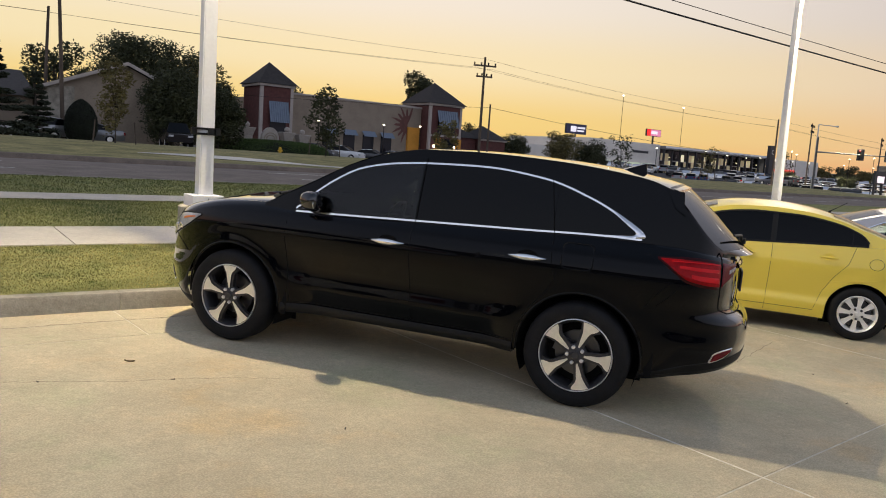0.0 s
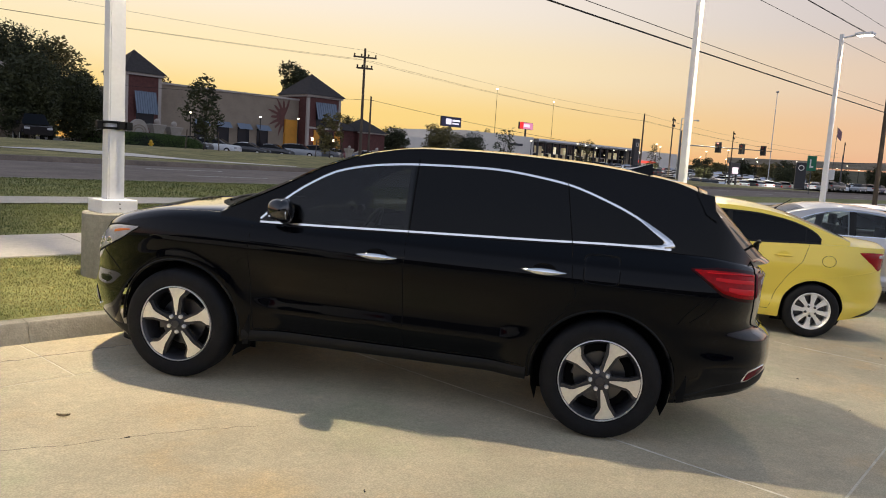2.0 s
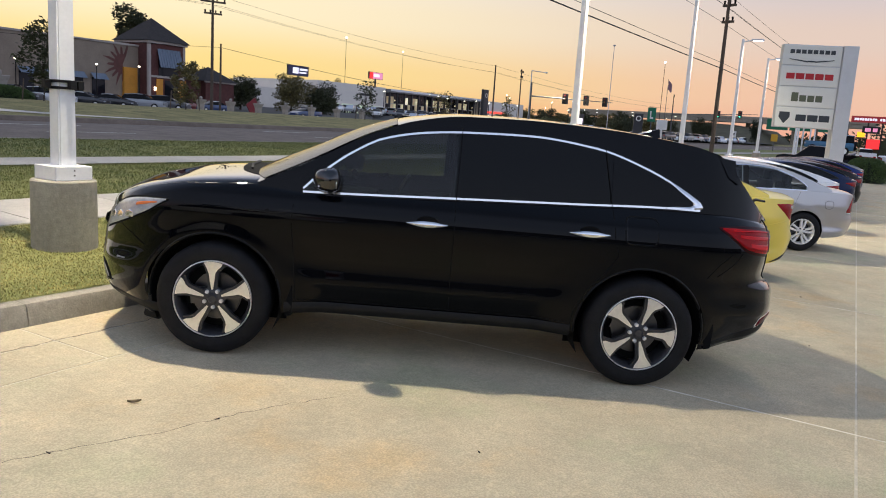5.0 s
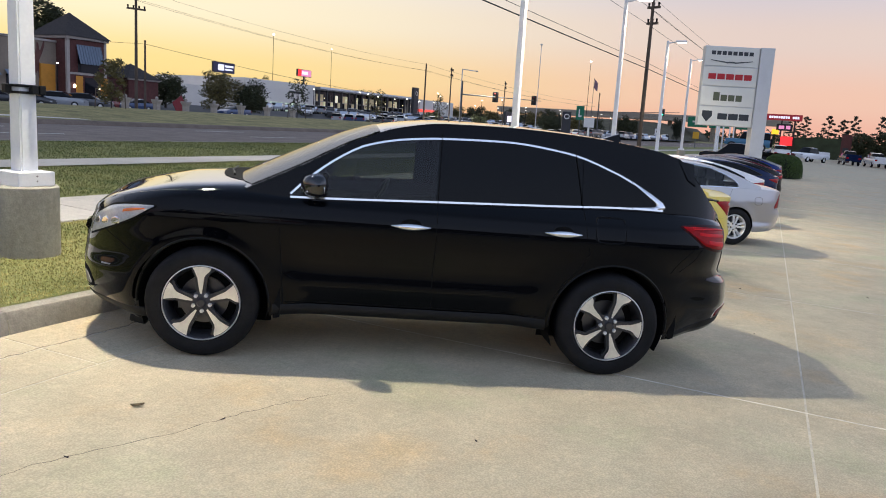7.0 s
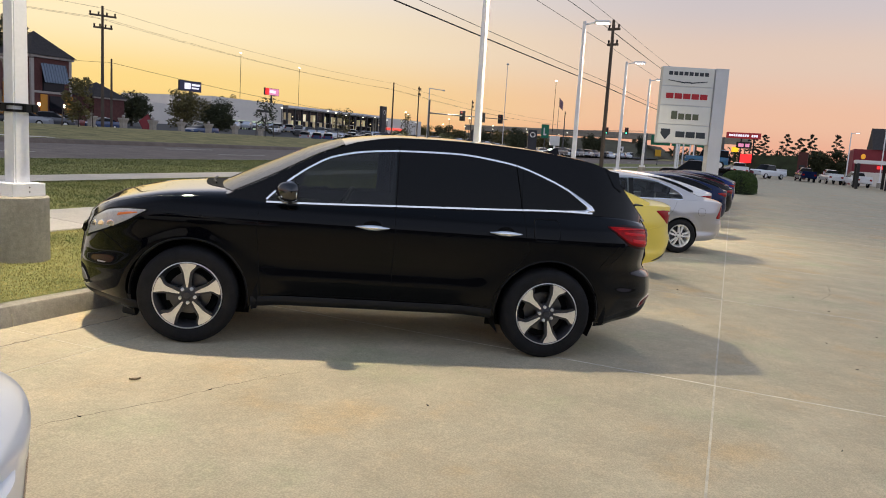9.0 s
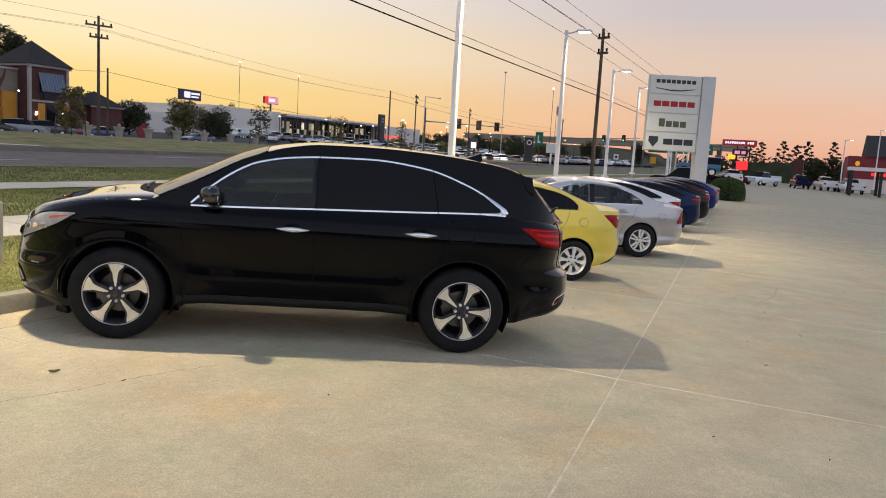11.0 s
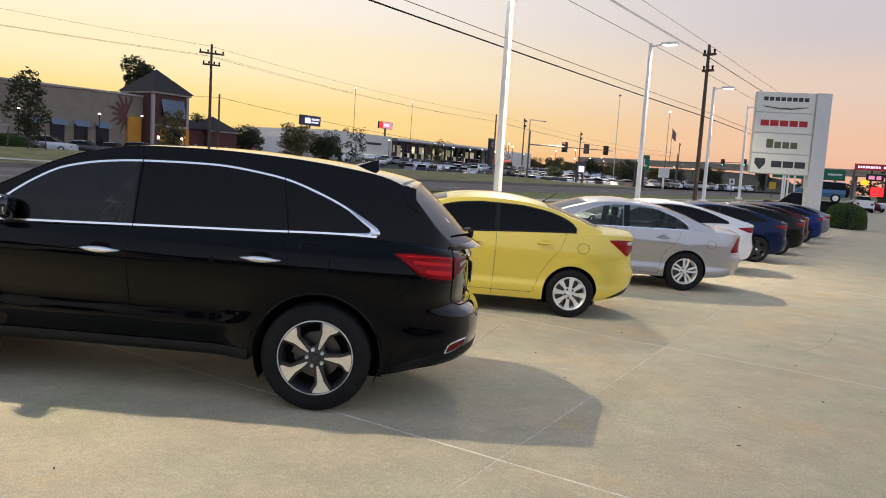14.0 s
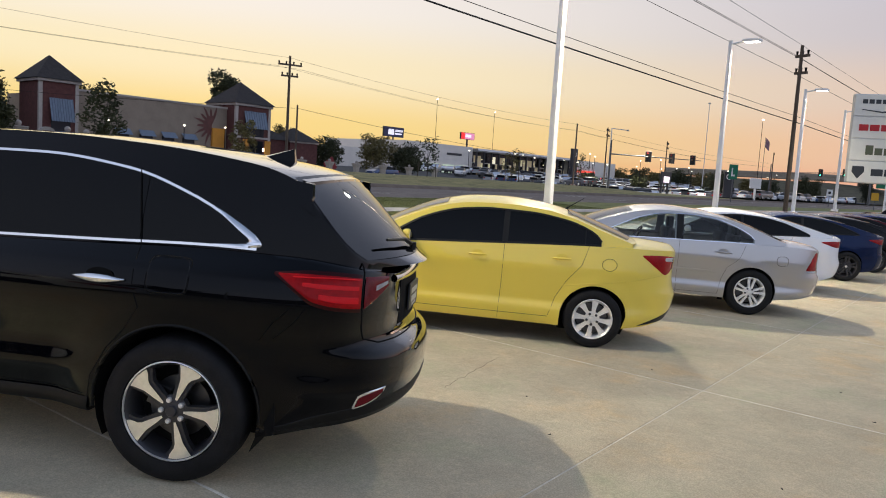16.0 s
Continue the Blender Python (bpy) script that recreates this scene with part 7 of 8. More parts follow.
street_lamp(198, 80, 23.0, mat("lamp_off", (0.5, 0.5, 0.5), 0.4), 0.12, 0.4, "tall slender unlit highway lamp mast")
for x, y, h in ((54.0, 80, 4.2), (38.0, 76, 3.6), (47.5, 78, 3.9)):
    street_lamp(x, y, h, size=0.14)
for x, y in ((120, 96), (133, 92), (146, 98), (152, 94), (163, 97), (174, 95), (180, 90), (190, 88), (168, 100), (200, 84), (212, 78), (224, 72), (236, 70)):
    street_lamp(x, y, 5.2, size=0.17, r=0.07)
for x, y, h, s in ((159, 140, 20.5, 0.4), (198, 150, 21.0, 0.25), (180, 60, 17.3, 0.35)):
    street_lamp(x, y, h, PALEGLOW, 0.075, s * 0.75, "tall slender highway lamp mast")

# ---- dealership across the street ----
CLAD = mat("white_cladding", (0.78, 0.76, 0.74), 0.6, var=0.06, scale=0.6)
SHOW_WHITE = mat("showroom_cladding", (0.72, 0.67, 0.60), 0.6, var=0.06, scale=0.6)
FRAME = mat("dark_frame", (0.03, 0.03, 0.035), 0.5)


def showroom():
    b = root("showroom", None, "long white and glass car showroom across the street with lit windows", "building")
    for nm, x0, x1, y0, z1, mt in (("low_block", 97, 116, 110, 5.9, SHOW_WHITE), ("white_block", 116, 138.5, 110, 8.3, SHOW_WHITE), ("hall", 138.5, 181, 112, 8.0, SHOW_WHITE), ("round_block", 181, 206, 110, 7.9, SHOW_WHITE)):
        bm = bmesh.new()
        box(bm, x0, x1, y0, y0 + 25, 1.0, z1)
        p = part(nm, bm, mt, b)
        if nm == "hall":
            bm = bmesh.new()
            box(bm, x0, x1, 108.5, 112.5, 7.4, 8.1)
            part("canopy", bm, mat("canopy_grey", (0.22, 0.21, 0.2), 0.6), p)
            rg = random.Random(8)
            glows = [mat("hall_window", (1.0, 0.84, 0.5), glow=0.30), mat("hall_window_dim", (0.9, 0.75, 0.45), glow=0.10), mat("hall_window_bright", (1.0, 0.9, 0.62), glow=0.75)]
            for k in range(30):
                xa = x0 + k * (x1 - x0) / 30
                for za, zb_ in ((1.6, 3.2), (3.35, 4.9), (5.05, 6.6)):
                    bm = bmesh.new()
                    box(bm, xa + 0.12, xa + 1.28, 111.85, 112.05, za, zb_)
                    q = rg.random()
                    part("lit_window", bm, DARKGLASS if q < 0.45 else glows[1] if q < 0.72 else glows[0] if q < 0.92 else glows[2], p)
                if k % 3 == 1:
                    bm = bmesh.new()
                    lathe(bm, [(0.0, -0.18), (0.13, -0.15), (0.16, 0.0), (0.0, 0.10)], 8, "z", Matrix.Translation((xa, 108.4, 5.7)))
                    part("wall_lamp", bm, WARM, p)
                if k % 2 == 0:
                    bm = bmesh.new()
                    box(bm, xa - 0.16, xa + 0.16, 108.6, 109.0, 1.2, 7.4)
                    part("column", bm, FRAME, p)
            bm = bmesh.new()
            box(bm, x0, x1, 108.45, 108.5, 7.65, 8.12)
            part("fascia", bm, CLAD, p)
            bm = bmesh.new()
            box(bm, x0, x1, 111.9, 112.1, 6.6, 7.4)
            part("clerestory", bm, DARKGLASS, p)
        if nm == "white_block":
            for k in range(4):
                bm = bmesh.new()
                box(bm, 119 + k * 4.6, 122.8 + k * 4.6, 109.9, 110.1, 1.8, 4.0)
                part("lit_window", bm, mat("cool_window", (0.75, 0.85, 0.6), glow=0.28), p)
            bm = bmesh.new()
            box(bm, 129.5, 134.5, 109.88, 109.98, 6.1, 6.6)
            part("sign_bar", bm, FRAME, p)
        if nm == "round_block":
            bm = bmesh.new()
            box(bm, 184, 194, 109.8, 109.95, 4.6, 5.2)
            part("red_sign", bm, mat("red_glow", (0.9, 0.08, 0.05), glow=1.2), p)
    return b


showroom()
es = root("electronic_sign", stand(121.5, 55), "dark low sign board with a lit pale screen", "sign")
for nm, x0, x1, z0, z1, y0, mt in (("post", -1.3, -1.1, -0.3, 2.4, 0.0, FRAME), ("post", 1.1, 1.3, -0.3, 2.4, 0.0, FRAME), ("case", -1.8, 1.8, 2.3, 4.2, -0.15, FRAME), ("screen", -1.05, 1.05, 2.45, 3.45, -0.2, mat("pale_screen", (1.0, 0.82, 0.86), glow=1.0))):
    bm = bmesh.new()
    box(bm, x0, x1, y0, y0 + 0.3, z0, z1)
    part(nm, bm, mt, es)
py = root("dark_pylon", stand(171, 103), "tall black dealer pylon with a round pale emblem", "sign")
bm = bmesh.new()
box(bm, -1.15, 1.15, -0.4, 0.4, -0.3, 8.9, bevel=0.03)
part("case", bm, FRAME, py)
bm = bmesh.new()
lathe(bm, [(0.45, 0), (0.55, 0), (0.55, 0.05), (0.45, 0.05)], 20, "z", pose(0, -0.42, 7.4, 90, 0, 0))
part("emblem", bm, ALLOY, py)


def billboard(x, y, w, z0, z1, colours, yaw=0):
    b = root("billboard", pose(x, y, 0, 0, 0, yaw), "roadside billboard with a lit picture panel on a post", "billboard", "billboards")
    bm = bmesh.new()
    tube(bm, [(0, 0.3, 0.5), (0, 0.3, z0)], 0.3, 8)
    part("post", bm, FRAME, b)
    bm = bmesh.new()
    box(bm, -w / 2 - 0.15, w / 2 + 0.15, 0.0, 0.6, z0 - 0.1, z1 + 0.1)
    part("case", bm, FRAME, b)
    k = 0
    for a, c, e, f, mt in colours:
        bm = bmesh.new()
        box(bm, -w / 2 + w * a, -w / 2 + w * c, -0.05 - 0.004 * k, 0.0, z0 + (z1 - z0) * e, z0 + (z1 - z0) * f)
        part("picture_panel", bm, mt, b)
        k += 1


SCREEN_N = mat("screen_navy", (0.02, 0.02, 0.05), glow=0.6)
SCREEN_W = mat("screen_white", (0.85, 0.8, 0.9), glow=0.9)
SCREEN_P = mat("screen_pink", (0.75, 0.25, 0.4), glow=0.8)
SCREEN_R = mat("screen_red", (0.9, 0.03, 0.03), glow=1.0)
SCREEN_Y = mat("screen_yellow", (1.0, 0.55, 0.02), glow=1.0)
billboard(209.2, 206, 10.5, 14.9, 18.4, ((0, 1, 0, 1, SCREEN_N), (0.22, 0.5, 0.2, 0.8, SCREEN_W), (0.55, 0.95, 0.55, 0.75, SCREEN_W), (0.55, 0.9, 0.25, 0.4, SCREEN_W)))
billboard(197.5, 160, 6.6, 13.8, 15.8, ((0, 1, 0, 1, SCREEN_P), (0.3, 0.75, 0.3, 0.75, SCREEN_W), (0, 0.25, 0, 1, SCREEN_R)))

# ---- crossing: signals, signs, bridge ----
SIG = mat("signal_black", (0.015, 0.015, 0.015), 0.6)
GALV = mat("galvanised", (0.12, 0.12, 0.12), 0.6, 0.3)


def signal_mast(x, y, h, dx, dy, heads, glow):
    h += hollow(x, y)
    s = root("traffic_signal", stand(x, y), "grey traffic signal mast with black signal heads on its arm", "traffic light", "traffic signals")
    z0 = h
    bm = bmesh.new()
    tube(bm, [(0, 0, -0.3), (0, 0, h + 1.6)], 0.15, 10, 0.10)
    part("post", bm, GALV, s)
    bm = bmesh.new()
    tube(bm, [(0, 0, z0 - 0.2), (dx, dy, z0 + 0.5)], 0.10, 8, 0.05)
    part("arm", bm, GALV, s)
    L = math.hypot(dx, dy)
    for f in heads:
        cx, cy, cz = dx * f, dy * f, z0 - 0.2 + 0.7 * f
        bm = bmesh.new()
        box(bm, cx - 0.25, cx + 0.25, cy - 0.38, cy + 0.38, cz - 0.75, cz + 0.75, bevel=0.04)
        hd = part("signal_head", bm, SIG, s)
        for k, mt in enumerate((mat("red_off", (0.2, 0.01, 0.01), 0.3), mat("amber_off", (0.2, 0.08, 0.01), 0.3), glow)):
            bm = bmesh.new()
            bmesh.ops.create_uvsphere(bm, u_segments=10, v_segments=6, radius=0.15, matrix=Matrix.Translation((cx - 0.22, cy, cz + 0.45 - 0.45 * k)))
            part("lens", bm, mt, hd)


GREENLIGHT = mat("green_signal", (0.1, 0.9, 0.5), glow=3.0)
signal_mast(93.2, 50, 5.0, 30, 0, (0.37, 0.63, 0.89), SIG)
signal_mast(170, 54, 5.6, 0, -18, (0.55, 0.8), GREENLIGHT)
street_lamp(93.9, 50.5, 8.2, mat("lamp_off", (0.5, 0.5, 0.5), 0.4), 0.1, 0.2, "grey street lamp with a long arm", 4.5)


def plate_sign(x, y, z0, w, h, material, label, yaw=-70, bars=()):
    s = root("road_sign", stand(x, y, yaw), label, "road sign", "road signs")
    bm = bmesh.new()
    tube(bm, [(0, 0.06, -0.3), (0, 0.06, z0 + h)], 0.05, 8)
    part("post", bm, GALV, s)
    bm = bmesh.new()
    box(bm, -w / 2, w / 2, -0.03, 0.0, z0, z0 + h, bevel=0.01)
    pl = part("plate", bm, material, s)
    for a, c, e, f, mt in bars:
        bm = bmesh.new()
        box(bm, -w / 2 + a * w, -w / 2 + c * w, -0.038, -0.031, z0 + e * h, z0 + f * h)
        part("mark", bm, mt, pl)


SGREEN = mat("sign_green", (0.005, 0.16, 0.08), 0.5)
SWHITE = mat("sign_white", (0.7, 0.7, 0.68), 0.5)
plate_sign(80, 28.7, 2.25, 0.85, 1.5, SGREEN, "green road sign with a white arrow mark on a post", bars=((0.3, 0.45, 0.2, 0.75, SWHITE), (0.45, 0.7, 0.2, 0.32, SWHITE)))
plate_sign(106, 26.0, 1.3, 0.7, 0.8, SWHITE, "small white square road sign", bars=((0.3, 0.7, 0.3, 0.7, SIG),))
plate_sign(104, 20.5, 1.2, 0.8, 0.9, mat("sign_yellow", (0.6, 0.33, 0.01), 0.5), "yellow chevron warning sign beside the road")
ds = root("diamond_sign", stand(62, 70), "red diamond-shaped board leaning by the entrance", "sign")
bm = bmesh.new()
prism(bm, [(0, -1.1), (1.1, 0), (0, 1.1), (-1.1, 0)], 0, 0.08, pose(0, 0, 1.2, 90, 12, 0))
part("board", bm, mat("board_red", (0.22, 0.02, 0.025), 0.6, var=0.1, scale=2), ds)
gs = root("gantry_sign", stand(190, 30), "long green motorway gantry sign", "road sign")
for yy in (-9, 9):
    bm = bmesh.new()
    tube(bm, [(0, yy, -0.3), (0, yy, 6.5)], 0.25, 8)
    part("post", bm, GALV, gs)
for yy in (-5.0, 0.5, 5.5):
    bm = bmesh.new()
    box(bm, -0.2, 0.0, yy - 2.3, yy + 2.3, 3.8, 6.2)
    pl = part("panel", bm, SGREEN, gs)
    bm = bmesh.new()
    box(bm, -0.23, -0.2, yy - 1.7, yy + 1.2, 4.9, 5.3)
    part("mark", bm, SWHITE, pl)

# bridge and bank behind the crossing
br = root("overpass", pose(300, 75, 2.9), "grey concrete overpass on grassy banks beyond the crossing", "bridge")
bm = bmesh.new()
box(bm, -6, 6, -52, 60, 5.2, 6.6)
part("deck", bm, KERB, br)
bm = bmesh.new()
box(bm, -6.3, -6, -52, 60, 6.6, 7.4)
part("parapet", bm, KERB, br)
for yy in (-42, -26, -10):
    bm = bmesh.new()
    tube(bm, [(0, yy, -3.5), (0, yy, 5.2)], 0.9, 8)
    part("pier", bm, KERB, br)
bm = bmesh.new()
grid(bm, [[(x, y, 0.4 + h * k) for x, h in ((258, 0.0), (272, 0.45), (288, 0.95), (330, 1.0))] for y, k in ((52, 0.0), (60, 5.5), (75, 7.2), (115, 7.2), (165, 6.0))])
tagged(part("embankment", bm, mat("bank_grass", (0.085, 0.075, 0.04), 0.95, var=0.3, scale=0.4), smooth=60), "brown grassy embankment under the overpass", "bank", kind="structure")
bm = bmesh.new()
grid(bm, [[(150, 3.6, -0.4), (150.5, 3.6, 3.4), (175, 3.6, 3.4)], [(150, 12.6, -0.4), (150.5, 12.6, 3.1), (175, 12.6, 3.1)]])
tagged(part("hillside", bm, mat("dark_bank", (0.035, 0.045, 0.02), 0.95, var=0.4, scale=0.8), smooth=60), "dark green bank behind the lot", "bank", kind="structure")
fp = root("flagpole", stand(167, 54.7), "thin flagpole with a limp dark flag", "flag")
bm = bmesh.new()
tube(bm, [(0, 0, -0.3), (0, 0, 13.5)], 0.08, 6, 0.04)
part("pole", bm, GALV, fp)
bm = bmesh.new()
grid(bm, [[(0.05 * math.sin(i + 2 * j), -0.08 - 0.28 * j, 13.3 - 1.9 * i / 5 - 0.3 * j + 0.05 * math.sin(i * 2 + j)) for j in range(4)] for i in range(6)])
part("cloth", bm, mat("flag_cloth", (0.26, 0.16, 0.20), 0.8, var=0.3, scale=3), fp)

# lamps among the cars across the street
for x, y in ((112, 64), (124, 70), (134, 62), (146, 72), (156, 66), (168, 74), (178, 66), (192, 70), (206, 64), (130, 92), (150, 96), (172, 98)):
    street_lamp(x, y, 5.0 + (x % 3) * 0.3, size=0.15)

# second dealer pylon and a small white cabinet sign near the crossing
py = root("dark_pylon", stand(124, 45.5, -60), "black dealer pylon with a round pale emblem beside the crossing", "sign")
bm = bmesh.new()
box(bm, -0.75, 0.75, -0.25, 0.25, -0.3, 4.1, bevel=0.03)
part("case", bm, FRAME, py)
bm = bmesh.new()
lathe(bm, [(0.34, 0), (0.44, 0), (0.44, 0.05), (0.34, 0.05)], 20, "z", pose(0, -0.27, 3.3, 90, 0, 0))
part("emblem", bm, ALLOY, py)
cb = root("cabinet_sign", stand(132, 44, -60), "small white cabinet sign on a short post beside the crossing", "sign")
bm = bmesh.new()
box(bm, -0.9, 0.9, -0.15, 0.15, 1.7, 3.4, bevel=0.03)
part("cabinet", bm, CLAD, cb)
bm = bmesh.new()
tube(bm, [(0, 0, -0.3), (0, 0, 1.7)], 0.18, 8)
part("post", bm, CLAD, cb)

# woods along the horizon behind the overpass
def far_woods():
    rng = random.Random(91)
    bm = bmesh.new()
    for k in range(130):
        u = k / 129
        x, y = 345 - 40 * u, -70 + 320 * u
        h = 6.5 + 3.5 * noise.noise(Vector((u * 22, 0.3, 0)))
        leaves(bm, rng, (x + rng.uniform(-8, 8), y, h * 0.45), (5, 4.5, h * 0.6), 70, 0.9, 0.1)
    part_ = part("far_woods", bm, LEAF)
    tagged(part_, "dark band of far woods along the horizon", "trees", kind="stuff")


far_woods()

# tyre shop sign and its screens
ts = root("shop_sign", stand(150, 13.6, -86), "red roadside shop sign above two lit message screens", "sign")
for nm, x0, x1, z0, z1, mt in (("name_board", -3.0, 3.0, 5.6, 6.7, mat("board_dark_red", (0.30, 0.02, 0.025), glow=0.35)), ("screen", -1.1, 1.6, 3.8, 5.0, SIG), ("lower_screen", -0.2, 1.8, 1.2, 2.8, SCREEN_R), ("yellow_board", -1.8, -0.6, 3.1, 4.0, SCREEN_Y)):
    bm = bmesh.new()
    box(bm, x0, x1, -0.25, 0.05, z0, z1, bevel=0.02)
    part(nm, bm, mt, ts)
for x in (-0.3, 1.9):
    bm = bmesh.new()
    box(bm, x - 0.12, x + 0.12, 0.05, 0.3, -0.2, 6.6)
    part("post", bm, SIG, ts)
for k in range(13):
    if k != 9:
        bm = bmesh.new()
        box(bm, -2.5 + k * 0.39, -2.22 + k * 0.39, -0.28, -0.25, 5.95, 6.35)
        part("lettering_bar", bm, SCREEN_W, ts)
bm = bmesh.new()
box(bm, -0.7, 0.2, -0.28, -0.25, 4.1, 4.7)
box(bm, 0.5, 1.2, -0.28, -0.25, 4.1, 4.7)
part("screen_mark", bm, SCREEN_P, ts)

# red diner and small brick shop beyond the lot
dn = root("diner", pose(118, -3.4, lot_z(118, -3.4)), "dark red diner with a black pitched roof", "building")
bm = bmesh.new()
box(bm, 0, 14, -14, 0, 0, 5.0)
part("wall", bm, mat("diner_red", (0.22, 0.03, 0.04), 0.8, var=0.1, scale=1), dn)
bm = bmesh.new()
box(bm, -0.1, 0.0, -14, 0, 0, 1.9)
part("lower_wall", bm, SHOW_WHITE, dn)
bm = bmesh.new()
q = [bm.verts.new(p) for p in ((-0.4, -14, 5.0), (-0.4, -2.2, 5.0), (7, -2.2, 8.2), (7, -14, 8.2), (14, -14, 5.0), (14, -2.2, 5.0))]
bm.faces.new(q[:4]), bm.faces.new((q[3], q[2], q[5], q[4])), bm.faces.new((q[1], q[5], q[2]))
part("roof", bm, SHINGLE, dn)
bm = bmesh.new()
bmesh.ops.create_uvsphere(bm, u_segments=12, v_segments=8, radius=0.3, matrix=Matrix.Translation((-0.1, -1.2, 4.0)) @ Matrix.Diagonal((0.3, 1, 1.2, 1)))
part("emblem", bm, mat("emblem_amber", (0.8, 0.35, 0.03), glow=0.5), dn)
bm = bmesh.new()
box(bm, -0.15, -0.02, -13, -3, 2.4, 2.8)
part("band", bm, SCREEN_R, dn)
bs = root("brick_shop", pose(130, 3.0, lot_z(130, 3)), "small red-brown brick shop building", "building")
bm = bmesh.new()
box(bm, 0, 10, -0.7, 0.7, 0, 4.2)
part("wall", bm, BRICK, bs)
bm = bmesh.new()
box(bm, -0.1, 0.0, -0.4, 0.4, 0, 2.2)
part("door", bm, FRAME, bs)
cn = root("canopy", pose(100, -3.2, lot_z(100, -3)), "dark post canopy beside the diner", "canopy")
bm = bmesh.new()
box(bm, -3, 3, -8, 0.3, 2.9, 3.3)
part("roof", bm, CLAD, cn)
for x, y in ((-2.8, 0), (2.8, 0), (-2.8, -3), (2.8, -3)):
    bm = bmesh.new()
    box(bm, x - 0.16, x + 0.16, y - 0.16, y + 0.16, 0, 2.9)
    part("post", bm, SIG, cn)


# ---- behind the camera: unseen wall added to shape reflections, tree known from its mirror image ----
BACKWALL = mat("back_wall", (0.24, 0.235, 0.23), 0.8, var=0.2, scale=1.0, bump=0.3, bscale=20)
bm = bmesh.new()
box(bm, -30, 24, -8, 0, -1.0, 5.0)
wb_ = part("wall_back", bm, BACKWALL)
wb_.matrix_world = pose(-14, -17, 0, 0, 0, -40.5)
tagged(wb_, "plain grey wall added unseen behind the camera to shape reflections in black paint", "wall", kind="structure")
for x, y, h, sd in ((-27, -2, 6.5, 71),):
    tree(x, y, h, 2.6, count=3500, size=0.2, seed=sd, label="dark leafy tree at the back of the lot")


# ---- far parked cars ----
def random_paint():
    m = mat("far_car_paint", (0.4, 0.4, 0.4), 0.35, coat=0.6)
    nt = m.node_tree
    oi, r = nt.nodes.new("ShaderNodeObjectInfo"), nt.nodes.new("ShaderNodeValToRGB")
    r.color_ramp.interpolation = "CONSTANT"
    cols = [(0.0, (0.75, 0.75, 0.75)), (0.26, (0.03, 0.03, 0.033)), (0.5, (0.35, 0.36, 0.38)), (0.66, (0.10, 0.10, 0.11)), (0.78, (0.02, 0.05, 0.14)), (0.90, (0.16, 0.02, 0.025)), (0.93, (0.6, 0.59, 0.55))]
    while len(r.color_ramp.elements) < len(cols):
        r.color_ramp.elements.new(0.5)
    for e, (p, c) in zip(r.color_ramp.elements, cols):
        e.position, e.color = p, (*c, 1)
    nt.links.new(oi.outputs["Random"], r.inputs[0])
    nt.links.new(r.outputs[0], nt.nodes["Principled BSDF"].inputs["Base Color"])
    return m


FARPAINT = random_paint()


